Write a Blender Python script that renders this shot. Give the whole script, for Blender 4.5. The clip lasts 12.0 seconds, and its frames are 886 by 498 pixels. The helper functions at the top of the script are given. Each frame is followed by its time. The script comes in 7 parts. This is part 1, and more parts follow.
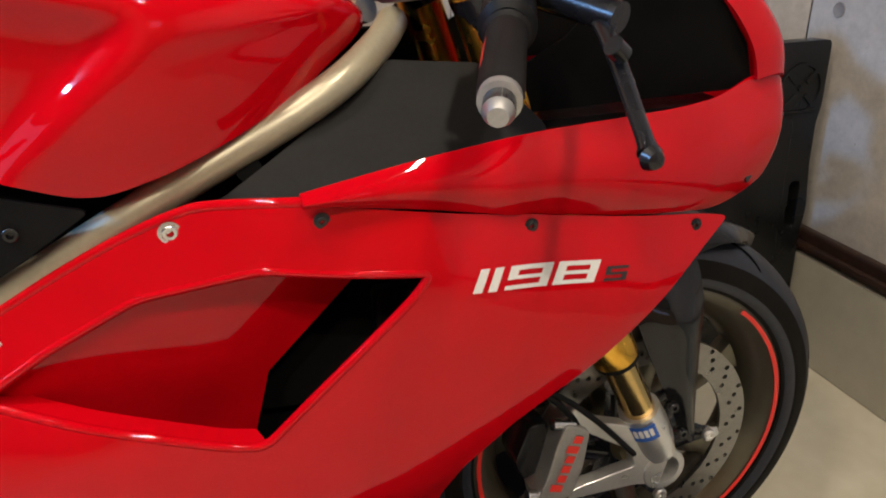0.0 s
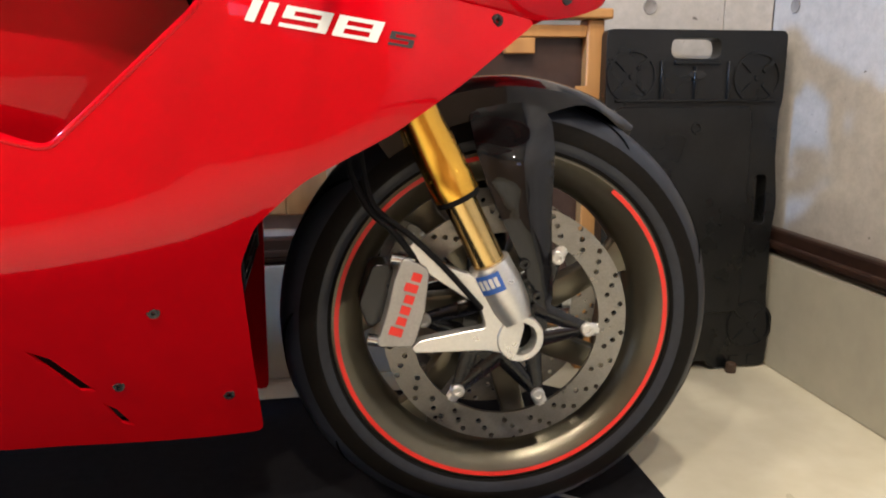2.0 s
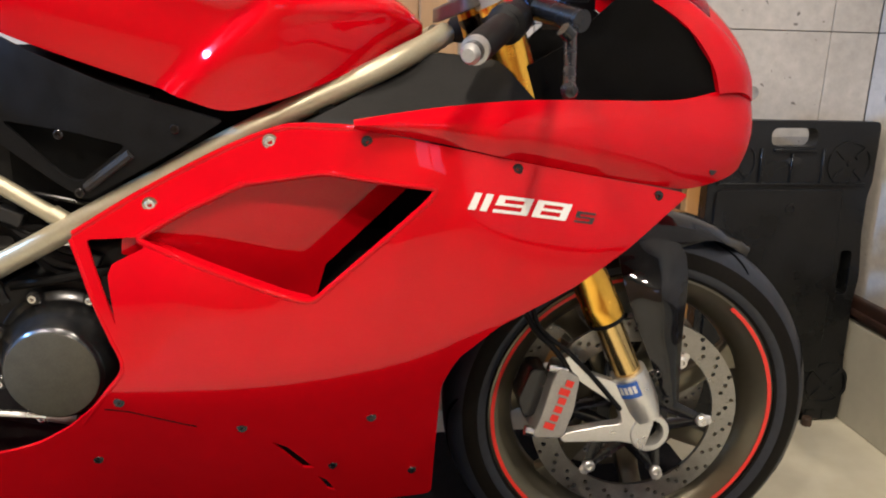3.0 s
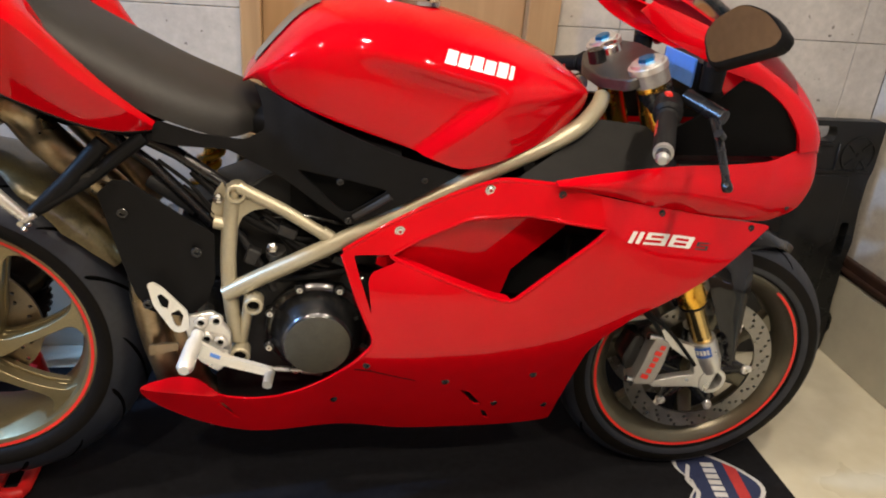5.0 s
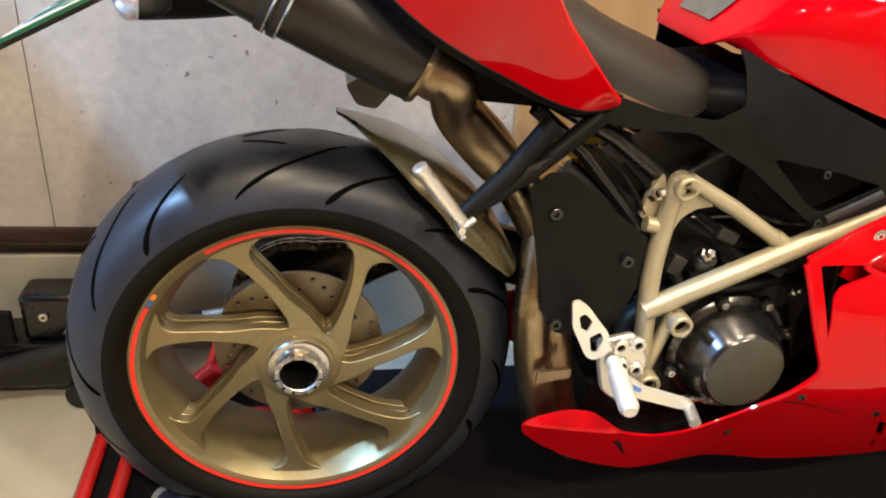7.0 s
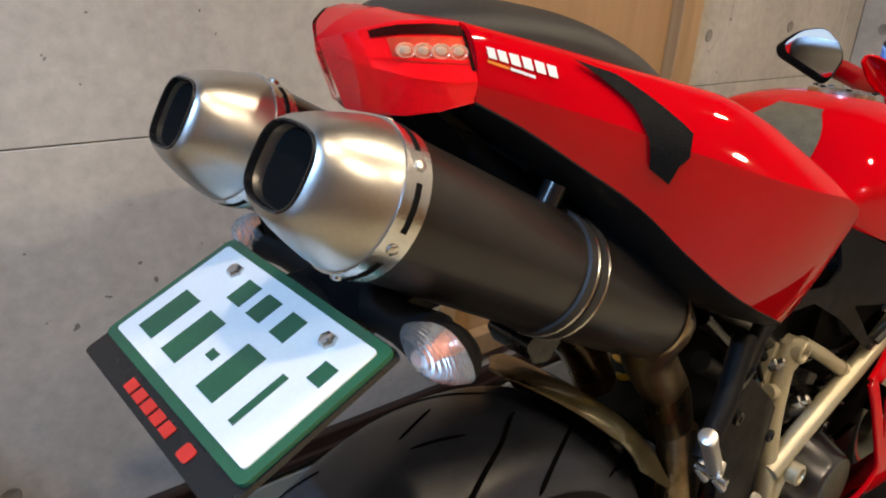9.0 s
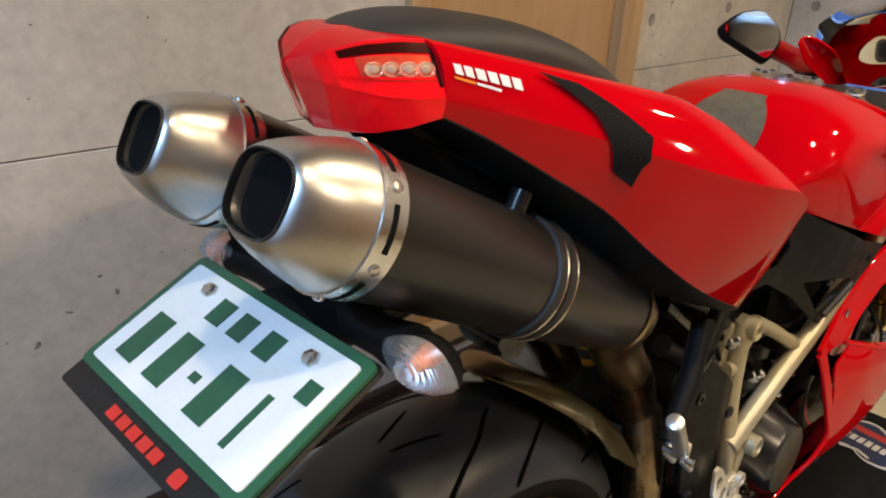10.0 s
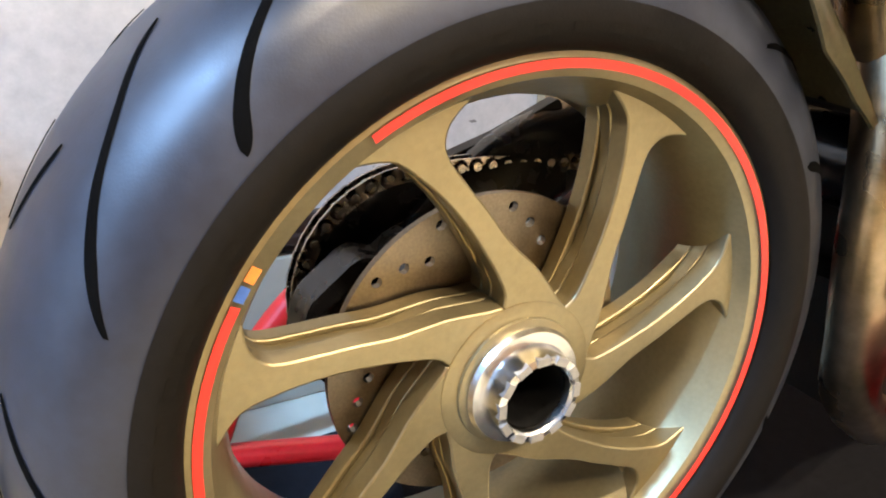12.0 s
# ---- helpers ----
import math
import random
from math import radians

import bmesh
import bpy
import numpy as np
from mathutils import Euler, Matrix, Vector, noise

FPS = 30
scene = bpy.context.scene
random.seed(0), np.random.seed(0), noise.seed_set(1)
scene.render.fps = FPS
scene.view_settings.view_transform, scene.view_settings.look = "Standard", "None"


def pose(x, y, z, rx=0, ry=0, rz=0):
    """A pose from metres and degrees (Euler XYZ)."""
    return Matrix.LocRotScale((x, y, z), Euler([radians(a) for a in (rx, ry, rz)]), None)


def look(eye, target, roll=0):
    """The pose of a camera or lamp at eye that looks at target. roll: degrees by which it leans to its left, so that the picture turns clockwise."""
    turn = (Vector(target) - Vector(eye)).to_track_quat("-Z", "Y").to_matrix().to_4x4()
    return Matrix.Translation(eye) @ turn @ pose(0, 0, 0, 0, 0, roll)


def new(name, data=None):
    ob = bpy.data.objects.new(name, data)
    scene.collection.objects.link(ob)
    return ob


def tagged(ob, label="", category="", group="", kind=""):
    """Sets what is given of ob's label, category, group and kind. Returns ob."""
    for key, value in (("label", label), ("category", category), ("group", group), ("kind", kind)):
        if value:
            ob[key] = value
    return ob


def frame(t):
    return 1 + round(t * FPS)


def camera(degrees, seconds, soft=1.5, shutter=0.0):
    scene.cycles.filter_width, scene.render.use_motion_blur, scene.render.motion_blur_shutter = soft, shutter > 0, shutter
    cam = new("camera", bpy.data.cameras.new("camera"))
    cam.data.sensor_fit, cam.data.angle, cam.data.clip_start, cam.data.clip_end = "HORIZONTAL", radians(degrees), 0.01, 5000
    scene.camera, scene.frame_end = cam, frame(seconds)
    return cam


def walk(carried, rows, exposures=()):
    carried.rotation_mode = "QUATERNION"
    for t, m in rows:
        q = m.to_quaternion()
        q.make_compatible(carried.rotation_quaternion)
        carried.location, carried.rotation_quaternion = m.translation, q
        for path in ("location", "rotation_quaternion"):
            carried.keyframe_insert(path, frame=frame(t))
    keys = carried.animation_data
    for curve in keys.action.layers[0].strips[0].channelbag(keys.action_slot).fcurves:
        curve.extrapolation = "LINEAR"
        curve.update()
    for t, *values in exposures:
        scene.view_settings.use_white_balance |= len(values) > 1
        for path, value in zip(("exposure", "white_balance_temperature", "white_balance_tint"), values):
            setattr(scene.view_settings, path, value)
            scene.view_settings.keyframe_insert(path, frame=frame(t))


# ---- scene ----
import collections

EXPOSURES = [(0, -0.58, 6600, 10), (0.5, -0.18, 6500, 10), (1.5, 0.28, 6500, 10), (3.2, -0.03, 6500, 10), (5.0, -0.24, 6900, 10), (5.5, -0.18, 6400, 10), (6.0, -0.10, 6700, 10), (7, 0.15, 7700, 10), (8.8, -0.7, 8000, 10), (10, -0.8, 8500, 10), (10.5, -0.05, 8800, 10), (11, 0.5, 9000, 10), (11.5, 0.9, 7800, 10), (12, 1.1, 7400, 10)]
cam = camera(61.00, 12.0, soft=2.0)
PATH = [
    (0, (0.9440, -0.7690, 0.9718), (1.4947, 0.9656, 0.1423), -1.17),
    (0.5, (1.0862, -0.8633, 0.7943), (1.4616, 0.9975, 0.1646), -0.48),
    (1, (1.2018, -0.9245, 0.6489), (1.6520, 0.9440, 0.0957), -1.01),
    (1.5, (1.2203, -0.9834, 0.6172), (1.6218, 0.9139, 0.1285), -0.96),
    (2, (1.1940, -0.9904, 0.6204), (1.5285, 0.9313, 0.1787), -0.04),
    (2.5, (1.0944, -1.0353, 0.7258), (1.3794, 0.8899, 0.2648), 0.63),
    (3, (1.0077, -1.1018, 0.8650), (1.2327, 0.8124, 0.3310), 1.44),
    (3.2, (0.9904, -1.1195, 0.9182), (1.2061, 0.7878, 0.3562), 1.79),
    (4.8, (0.6695, -1.3237, 1.1669), (1.0205, 0.4649, 0.3436), 4.17),
    (5, (0.6120, -1.3210, 1.1713), (0.9612, 0.4596, 0.3302), 4.88),
    (5.5, (0.4607, -1.2748, 1.1702), (0.7719, 0.4915, 0.2853), 5.39),
    (6, (0.3481, -1.2067, 1.1627), (0.6780, 0.5417, 0.2494), 6.15),
    (6.5, (0.2153, -1.0930, 1.1126), (0.5397, 0.6409, 0.1701), 6.62),
    (7, (0.0157, -0.9681, 1.0690), (0.3641, 0.7675, 0.1381), 5.24),
    (7.2, (-0.0572, -0.9098, 1.0507), (0.3224, 0.8260, 0.1325), 4.45),
    (8.8, (-0.4602, -0.5083, 1.1399), (0.7358, 0.9201, 0.4124), 4.68),
    (9, (-0.4730, -0.4815, 1.1733), (0.7733, 0.9016, 0.4427), 4.42),
    (9.5, (-0.4898, -0.4685, 1.2257), (0.8194, 0.8472, 0.4805), 3.31),
    (10, (-0.4897, -0.4708, 1.1983), (0.8412, 0.8096, 0.4306), 3.20),
    (10.2, (-0.4820, -0.4694, 1.1466), (0.8448, 0.8088, 0.3684), 3.73),
    (10.5, (-0.4427, -0.4601, 1.0423), (0.8161, 0.8560, 0.2156), 4.60),
    (10.8, (-0.3762, -0.4776, 0.8947), (0.7611, 0.9289, 0.0412), 4.93),
    (11, (-0.3458, -0.4868, 0.8080), (0.7131, 1.0027, -0.0045), 4.05),
    (11.5, (-0.3187, -0.4378, 0.7025), (0.6379, 1.1223, -0.1044), 2.58),
    (12, (-0.2704, -0.4384, 0.6931), (0.6214, 1.1677, -0.0975), 1.82),
]
walk(cam, [(t, look(e, g, r)) for t, e, g, r in PATH], EXPOSURES)
# ---------------------------------------------------------------- light
world = bpy.data.worlds.new("world")
scene.world = world
world.use_nodes = True
wt = world.node_tree
sky = wt.nodes.new("ShaderNodeTexSky")
sky.sky_type, sky.sun_disc, sky.sun_elevation, sky.sun_rotation = "NISHITA", False, radians(40), radians(200)
wt.links.new(sky.outputs["Color"], wt.nodes["Background"].inputs["Color"])
wt.nodes["Background"].inputs["Strength"].default_value = 0.12


def lamp(name, at, target, size, watts, color, kind="AREA", shape="DISK", size_y=None, spread=180):
    d = bpy.data.lights.new(name, kind)
    d.energy, d.color = watts, color
    if kind == "AREA":
        d.shape, d.size, d.spread = shape, size, radians(spread)
        if size_y:
            d.size_y = size_y
    else:
        d.shadow_soft_size = size
    ob = new(name, d)
    ob.matrix_basis = look(at, target)
    return ob


WARM = (1.0, 0.88, 0.73)
LAMPS = [(-0.35, -0.75), (0.55, -0.55), (1.45, -0.75), (0.1, -1.9), (1.2, -1.9)]
COOL_LAMP = (-1.94, -0.45)
for lx, ly in LAMPS:
    lamp("ceiling_spot", (lx, ly, 2.375), (lx, ly, 0), 0.10, 21 if ly > -1 else 36, WARM)
# a cool spotlight, turned along the room; its lower cut-off draws the slanted edge on the back wall
cool = lamp("cool_ceiling_spot", (*COOL_LAMP, 2.36), (COOL_LAMP[0] + 2, COOL_LAMP[1], 2.36 + 0.24), 0.05, 430, (0.24, 0.50, 1.0), kind="SPOT")
cool.data.spot_size, cool.data.spot_blend = radians(120), 0.02
lamp("doorway_daylight", (-2.72, -0.62, 1.05), (0, -0.45, 0.75), 1.5, 10, (0.22, 0.45, 1.0), shape="RECTANGLE", size_y=1.7)
lamp("window_daylight", (1.45, -3.04, 1.72), (1.45, 0, 1.2), 0.55, 1.0, (0.50, 0.50, 1.0), shape="RECTANGLE", size_y=0.40)

# ---------------------------------------------------------------- helpers of this scene


def link_mesh(name, bm, mat, smooth=35.0):
    me = bpy.data.meshes.new(name)
    bmesh.ops.recalc_face_normals(bm, faces=bm.faces)
    bm.to_mesh(me)
    bm.free()
    if smooth:
        me.shade_smooth()
        me.set_sharp_from_angle(angle=radians(smooth))
    for m in (mat if isinstance(mat, (list, tuple)) else [mat]):
        me.materials.append(m)
    return new(name, me)


def part(name, bm, mat, parent, label="", smooth=35.0):
    """One mesh object under a thing or under a part; the mesh is in world metres."""
    ob = link_mesh(name, bm, mat, smooth)
    ob.parent = parent
    ob.matrix_parent_inverse = rest(parent).inverted()
    return tagged(ob, label)


def rest(ob):
    m = ob.matrix_basis
    return rest(ob.parent) @ ob.matrix_parent_inverse @ m if ob.parent else m.copy()


def thing(name, at, label, category, group="", kind=""):
    ob = new(name)
    ob.empty_display_size = 0.05
    ob.matrix_basis = Matrix.Translation(at)
    return tagged(ob, label, category, group, kind)


def solid(name, bm, mat, label, category="", kind="", smooth=35.0, group=""):
    return tagged(link_mesh(name, bm, mat, smooth), label, category, group, kind)


def bevel(ob, w=0.003, n=2, angle=35):
    m = ob.modifiers.new("bevel", "BEVEL")
    m.width, m.segments, m.limit_method, m.angle_limit = w, n, "ANGLE", radians(angle)
    m.harden_normals = False
    return ob


def box(bm, lo, hi, m=None):
    v = [bm.verts.new((x, y, z)) for x in (lo[0], hi[0]) for y in (lo[1], hi[1]) for z in (lo[2], hi[2])]
    for f in ((0, 1, 3, 2), (4, 6, 7, 5), (0, 4, 5, 1), (2, 3, 7, 6), (0, 2, 6, 4), (1, 5, 7, 3)):
        bm.faces.new([v[i] for i in f])
    if m is not None:
        for q in v:
            q.co = m @ q.co
    return v


def boxed(lo, hi, m=None):
    bm = bmesh.new()
    box(bm, lo, hi, m)
    return bm


def smooth_path(pts, n=8, closed=False):
    """A Catmull-Rom line through the points."""
    p = [Vector(q) for q in pts]
    out = []
    k = len(p)
    for i in range(k if closed else k - 1):
        a = p[(i - 1) % k] if closed or i else p[0]
        b, c = p[i], p[(i + 1) % k]
        d = p[(i + 2) % k] if closed or i + 2 < k else p[-1]
        for j in range(n):
            t = j / n
            out.append(0.5 * ((2 * b) + (c - a) * t + (2 * a - 5 * b + 4 * c - d) * t * t + (3 * b - a - 3 * c + d) * t ** 3))
    if not closed:
        out.append(p[-1])
    return out


def tube(bm, pts, r, seg=12, cap=True, flat=1.0):
    """A tube of radius r (one, or one a point) along the points; flat squeezes it across."""
    pts = [Vector(q) for q in pts]
    n = len(pts)
    rs = r if isinstance(r, (list, tuple)) else [r] * n
    rings = []
    up = None
    for i, p in enumerate(pts):
        d = (pts[min(i + 1, n - 1)] - pts[max(i - 1, 0)]).normalized()
        if up is None:
            up = Vector((0, 1, 0)) if abs(d.y) < 0.9 else Vector((0, 0, 1))
        s = d.cross(up).normalized()
        up = s.cross(d).normalized()
        rings.append([bm.verts.new(p + (s * math.cos(a) * rs[i] + up * math.sin(a) * rs[i] * flat)) for a in (2 * math.pi * k / seg for k in range(seg))])
    for a, b in zip(rings, rings[1:]):
        for k in range(seg):
            bm.faces.new((a[k], a[(k + 1) % seg], b[(k + 1) % seg], b[k]))
    if cap:
        bm.faces.new(rings[0][::-1])
        bm.faces.new(rings[-1])
    return rings


def tubed(pts, r, seg=12, cap=True, flat=1.0):
    bm = bmesh.new()
    tube(bm, pts, r, seg, cap, flat)
    return bm


def axes_to(at, direction, spin=0.0):
    """A frame at a place whose z axis points along a direction."""
    return Matrix.Translation(at) @ Vector(direction).to_track_quat("Z", "Y").to_matrix().to_4x4() @ Matrix.Rotation(radians(spin), 4, "Z")


def lathe(bm, profile, m, seg=48, closed=False):
    """Turns a profile of (radius, height) round the z axis of the frame m."""
    rings = []
    for r, h in profile:
        if r < 1e-6:
            rings.append([bm.verts.new(m @ Vector((0, 0, h)))])
        else:
            rings.append([bm.verts.new(m @ Vector((r * math.cos(2 * math.pi * k / seg), r * math.sin(2 * math.pi * k / seg), h))) for k in range(seg)])
    pairs = list(zip(rings, rings[1:])) + ([(rings[-1], rings[0])] if closed else [])
    for a, b in pairs:
        for k in range(seg):
            q = [a[k % len(a)], a[(k + 1) % seg] if len(a) > 1 else a[0], b[(k + 1) % seg] if len(b) > 1 else b[0], b[k % len(b)]]
            q = list(dict.fromkeys(q))
            if len(q) > 2:
                bm.faces.new(q)
    return rings


def turned(profile, m, seg=48, closed=False):
    bm = bmesh.new()
    lathe(bm, profile, m, seg, closed)
    return bm


def inside(p, poly):
    c = False
    for (x1, y1), (x2, y2) in zip(poly, poly[1:] + poly[:1]):
        if (y1 > p[1]) != (y2 > p[1]) and p[0] < (x2 - x1) * (p[1] - y1) / (y2 - y1) + x1:
            c = not c
    return c


def rounded(poly, r=0.006, n=3):
    """A polygon with its corners rounded off."""
    out = []
    k = len(poly)
    for i in range(k):
        a, b, c = (Vector(poly[(i + j) % k]) for j in (-1, 0, 1))
        d = min(r, (a - b).length * 0.45, (c - b).length * 0.45)
        p, q = b + (a - b).normalized() * d, b + (c - b).normalized() * d
        for j in range(n + 1):
            t = j / n
            out.append(tuple(p * (1 - t) ** 2 + b * 2 * t * (1 - t) + q * t * t))
    return out


def resample(poly, step):
    out = []
    for a, b in zip(poly, poly[1:] + poly[:1]):
        n = max(1, int(math.dist(a, b) / step))
        out += [(a[0] + (b[0] - a[0]) * j / n, a[1] + (b[1] - a[1]) * j / n) for j in range(n)]
    return out


def sheet(poly, step=0.02, holes=()):
    """Points and triangles that fill a flat polygon, with holes left out."""
    from mathutils.geometry import delaunay_2d_cdt
    loops = [resample(list(q), step) for q in (poly, *holes)]
    pts, edges = [], []
    for l in loops:
        k = len(pts)
        pts += [Vector(q) for q in l]
        edges += [(k + i, k + (i + 1) % len(l)) for i in range(len(l))]
    xs, ys = [p[0] for p in poly], [p[1] for p in poly]
    rim = np.array([tuple(p) for p in pts])
    y, row = min(ys), 0
    while y < max(ys):
        x = min(xs) + (step / 2 if row % 2 else 0)
        while x < max(xs):
            if inside((x, y), loops[0]) and not any(inside((x, y), h) for h in loops[1:]) and np.min(np.hypot(rim[:, 0] - x, rim[:, 1] - y)) > step * 0.5:
                pts.append(Vector((x, y)))
            x += step
        y += step * 0.87
        row += 1
    v, _, f, *_ = delaunay_2d_cdt(pts, edges, [], 1, 1e-5)
    v = [tuple(p) for p in v]
    keep = []
    for t in f:
        c = (sum(v[i][0] for i in t) / len(t), sum(v[i][1] for i in t) / len(t))
        if inside(c, loops[0]) and not any(inside(c, h) for h in loops[1:]):
            keep.append(t)
    return v, keep


def between(v, a, b):
    t = max(0.0, min(1.0, (v - a) / (b - a)))
    return t * t * (3 - 2 * t)


class Spline:
    """A thin-plate surface y(x, z) through a few places (x, y, z)."""

    def __init__(self, places, stiff=1e-4):
        p = np.array(places, float)
        self.c = p[:, (0, 2)]
        n = len(p)
        k = self.kernel(self.c) + np.eye(n) * stiff
        q = np.hstack([np.ones((n, 1)), self.c])
        a = np.vstack([np.hstack([k, q]), np.hstack([q.T, np.zeros((3, 3))])])
        self.w = np.linalg.solve(a, np.concatenate([p[:, 1], np.zeros(3)]))

    def kernel(self, x):
        d = np.linalg.norm(np.asarray(x)[:, None] - self.c[None], axis=2)
        return d * d * np.log(d + 1e-9)

    def __call__(self, x, z):
        k = self.kernel(np.array([[x, z]]))[0]
        return float(k @ self.w[:len(k)] + self.w[-3] + self.w[-2] * x + self.w[-1] * z)


def panel(poly, depth, thick=0.004, step=0.02, holes=(), side=1):
    """A bodywork panel: a polygon in (x, z), pushed out to y = depth(x, z), with a wall thickness to the inside. side -1 mirrors it."""
    v, f = sheet(poly, step, holes)
    bm = bmesh.new()
    outer = [bm.verts.new((p[0], side * depth(p[0], p[1]), p[1])) for p in v]
    for t in f:
        try:
            bm.faces.new([outer[i] for i in t])
        except ValueError:
            pass
    bmesh.ops.recalc_face_normals(bm, faces=bm.faces)
    if sum(q.normal.y * q.calc_area() for q in bm.faces) * side > 0:
        bmesh.ops.reverse_faces(bm, faces=bm.faces)
    if thick:
        bmesh.ops.solidify(bm, geom=bm.faces[:], thickness=thick)
    return bm


def plate(poly, y0, y1, rim=0.0):
    """A flat plate: a polygon in (x, z) between two depths."""
    bm = bmesh.new()
    a = [bm.verts.new((x, y0, z)) for x, z in poly]
    b = [bm.verts.new((x, y1, z)) for x, z in poly]
    n = len(poly)
    bm.faces.new(a)
    bm.faces.new(b[::-1])
    for i in range(n):
        bm.faces.new((a[i], b[i], b[(i + 1) % n], a[(i + 1) % n]))
    return bm


def holed_plate(poly, holes, y0, y1, step=0.05):
    v, f = sheet(poly, step, holes)
    bm = bmesh.new()
    for y in (y0, y1):
        q = [bm.verts.new((p[0], y, p[1])) for p in v]
        for t in f:
            bm.faces.new([q[i] for i in t])
    bm.verts.ensure_lookup_table()
    n = len(v)
    for e in [e for e in bm.edges if len(e.link_faces) == 1 and e.verts[0].index < n and e.verts[1].index < n]:
        pass
    bm.verts.index_update()
    for e in [e for e in bm.edges if len(e.link_faces) == 1]:
        i, j = e.verts[0].index, e.verts[1].index
        if i < n and j < n:
            bm.faces.new([bm.verts[i], bm.verts[j], bm.verts[j + n], bm.verts[i + n]])
    return bm


def disc_poly(cx, cz, r, n=20, a0=0.0):
    return [(cx + r * math.cos(a0 + 2 * math.pi * k / n), cz + r * math.sin(a0 + 2 * math.pi * k / n)) for k in range(n)]


def loft(sections, cap=True):
    """Joins closed rings of as many points each."""
    bm = bmesh.new()
    rings = [[bm.verts.new(p) for p in s] for s in sections]
    k = len(rings[0])
    for a, b in zip(rings, rings[1:]):
        for i in range(k):
            bm.faces.new((a[i], a[(i + 1) % k], b[(i + 1) % k], b[i]))
    if cap:
        bm.faces.new(rings[0][::-1])
        bm.faces.new(rings[-1])
    return bm


# ---------------------------------------------------------------- materials
def material(name, color, rough=0.5, metal=0.0, coat=0.0, spec=0.5, grain=0.0, scale=30.0, bump=0.0, bump_scale=200.0, wear=0.0, stain=None, rough_var=0.0):
    """A surface with two scales of variation: broad patches and a fine grain."""
    m = bpy.data.materials.new(name)
    m.use_nodes = True
    t = m.node_tree
    b = t.nodes["Principled BSDF"]
    b.inputs["Roughness"].default_value = rough
    b.inputs["Metallic"].default_value = metal
    b.inputs["Coat Weight"].default_value = coat
    b.inputs["Coat Roughness"].default_value = 0.03
    b.inputs["Specular IOR Level"].default_value = spec
    b.inputs["Base Color"].default_value = (*color, 1)
    co = t.nodes.new("ShaderNodeTexCoord")

    def noise_node(sc, detail=4):
        n = t.nodes.new("ShaderNodeTexNoise")
        n.inputs["Scale"].default_value, n.inputs["Detail"].default_value = sc, detail
        t.links.new(co.outputs["Object"], n.inputs["Vector"])
        return n

    if grain:
        n1, n2 = noise_node(scale, 5), noise_node(scale * 7.3, 3)
        add = t.nodes.new("ShaderNodeMath")
        add.operation = "ADD"
        t.links.new(n1.outputs["Fac"], add.inputs[0])
        t.links.new(n2.outputs["Fac"], add.inputs[1])
        r = t.nodes.new("ShaderNodeValToRGB")
        r.color_ramp.elements[0].position, r.color_ramp.elements[1].position = 0.35, 0.65
        half = t.nodes.new("ShaderNodeMath")
        half.operation = "MULTIPLY"
        half.inputs[1].default_value = 0.5
        t.links.new(add.outputs[0], half.inputs[0])
        lo = [max(0, c * (1 - grain)) for c in color]
        hi = [min(1, c * (1 + grain)) for c in (stain or color)]
        r.color_ramp.elements[0].color, r.color_ramp.elements[1].color = (*lo, 1), (*hi, 1)
        t.links.new(half.outputs[0], r.inputs["Fac"])
        t.links.new(r.outputs["Color"], b.inputs["Base Color"])
        if rough_var:
            mp = t.nodes.new("ShaderNodeMapRange")
            mp.inputs["From Min"].default_value, mp.inputs["From Max"].default_value = 0.3, 0.7
            mp.inputs["To Min"].default_value, mp.inputs["To Max"].default_value = max(0.02, rough - rough_var), min(1, rough + rough_var)
            t.links.new(n1.outputs["Fac"], mp.inputs["Value"])
            t.links.new(mp.outputs["Result"], b.inputs["Roughness"])
    if bump:
        n = noise_node(bump_scale, 4)
        bp = t.nodes.new("ShaderNodeBump")
        bp.inputs["Strength"].default_value, bp.inputs["Distance"].default_value = bump, 0.002
        t.links.new(n.outputs["Fac"], bp.inputs["Height"])
        t.links.new(bp.outputs["Normal"], b.inputs["Normal"])
    return m


RED = material("red_paint", (0.47, 0.0012, 0.006), 0.4, coat=0.6, spec=0.0, grain=0.05, scale=3, bump=0.015, bump_scale=900)
RED_DARK = material("deep_red_paint", (0.35, 0.002, 0.006), 0.35, coat=1.0, spec=0.15, grain=0.05, scale=3)
RED_LENS = material("red_lens", (0.90, 0.015, 0.025), 0.12, coat=1.0, grain=0.1, scale=40)
BLACK_PLASTIC = material("black_plastic", (0.0055, 0.0055, 0.006), 0.50, spec=0.12, grain=0.25, scale=40, bump=0.12, bump_scale=1400, rough_var=0.08)
SATIN_BLACK = material("satin_black_metal", (0.007, 0.007, 0.008), 0.24, spec=0.5, grain=0.2, scale=30, rough_var=0.08)
COCKPIT_BLACK = material("cockpit_black_plastic", (0.0035, 0.0034, 0.0034), 0.6, spec=0.05, grain=0.25, scale=30, bump=0.1, bump_scale=1500)
PANEL_BLACK = material("graphite_panel", (0.008, 0.0076, 0.0076), 0.52, spec=0.12, grain=0.2, scale=30, bump=0.1, bump_scale=1500)
GREY_PLASTIC = material("dark_grey_plastic", (0.020, 0.020, 0.021), 0.5, spec=0.3, grain=0.15, scale=30, bump=0.1, bump_scale=1500)
BOARD_PLASTIC = material("board_plastic", (0.007, 0.0075, 0.008), 0.34, spec=0.35, grain=0.3, scale=12, bump=0.15, bump_scale=500, rough_var=0.12)
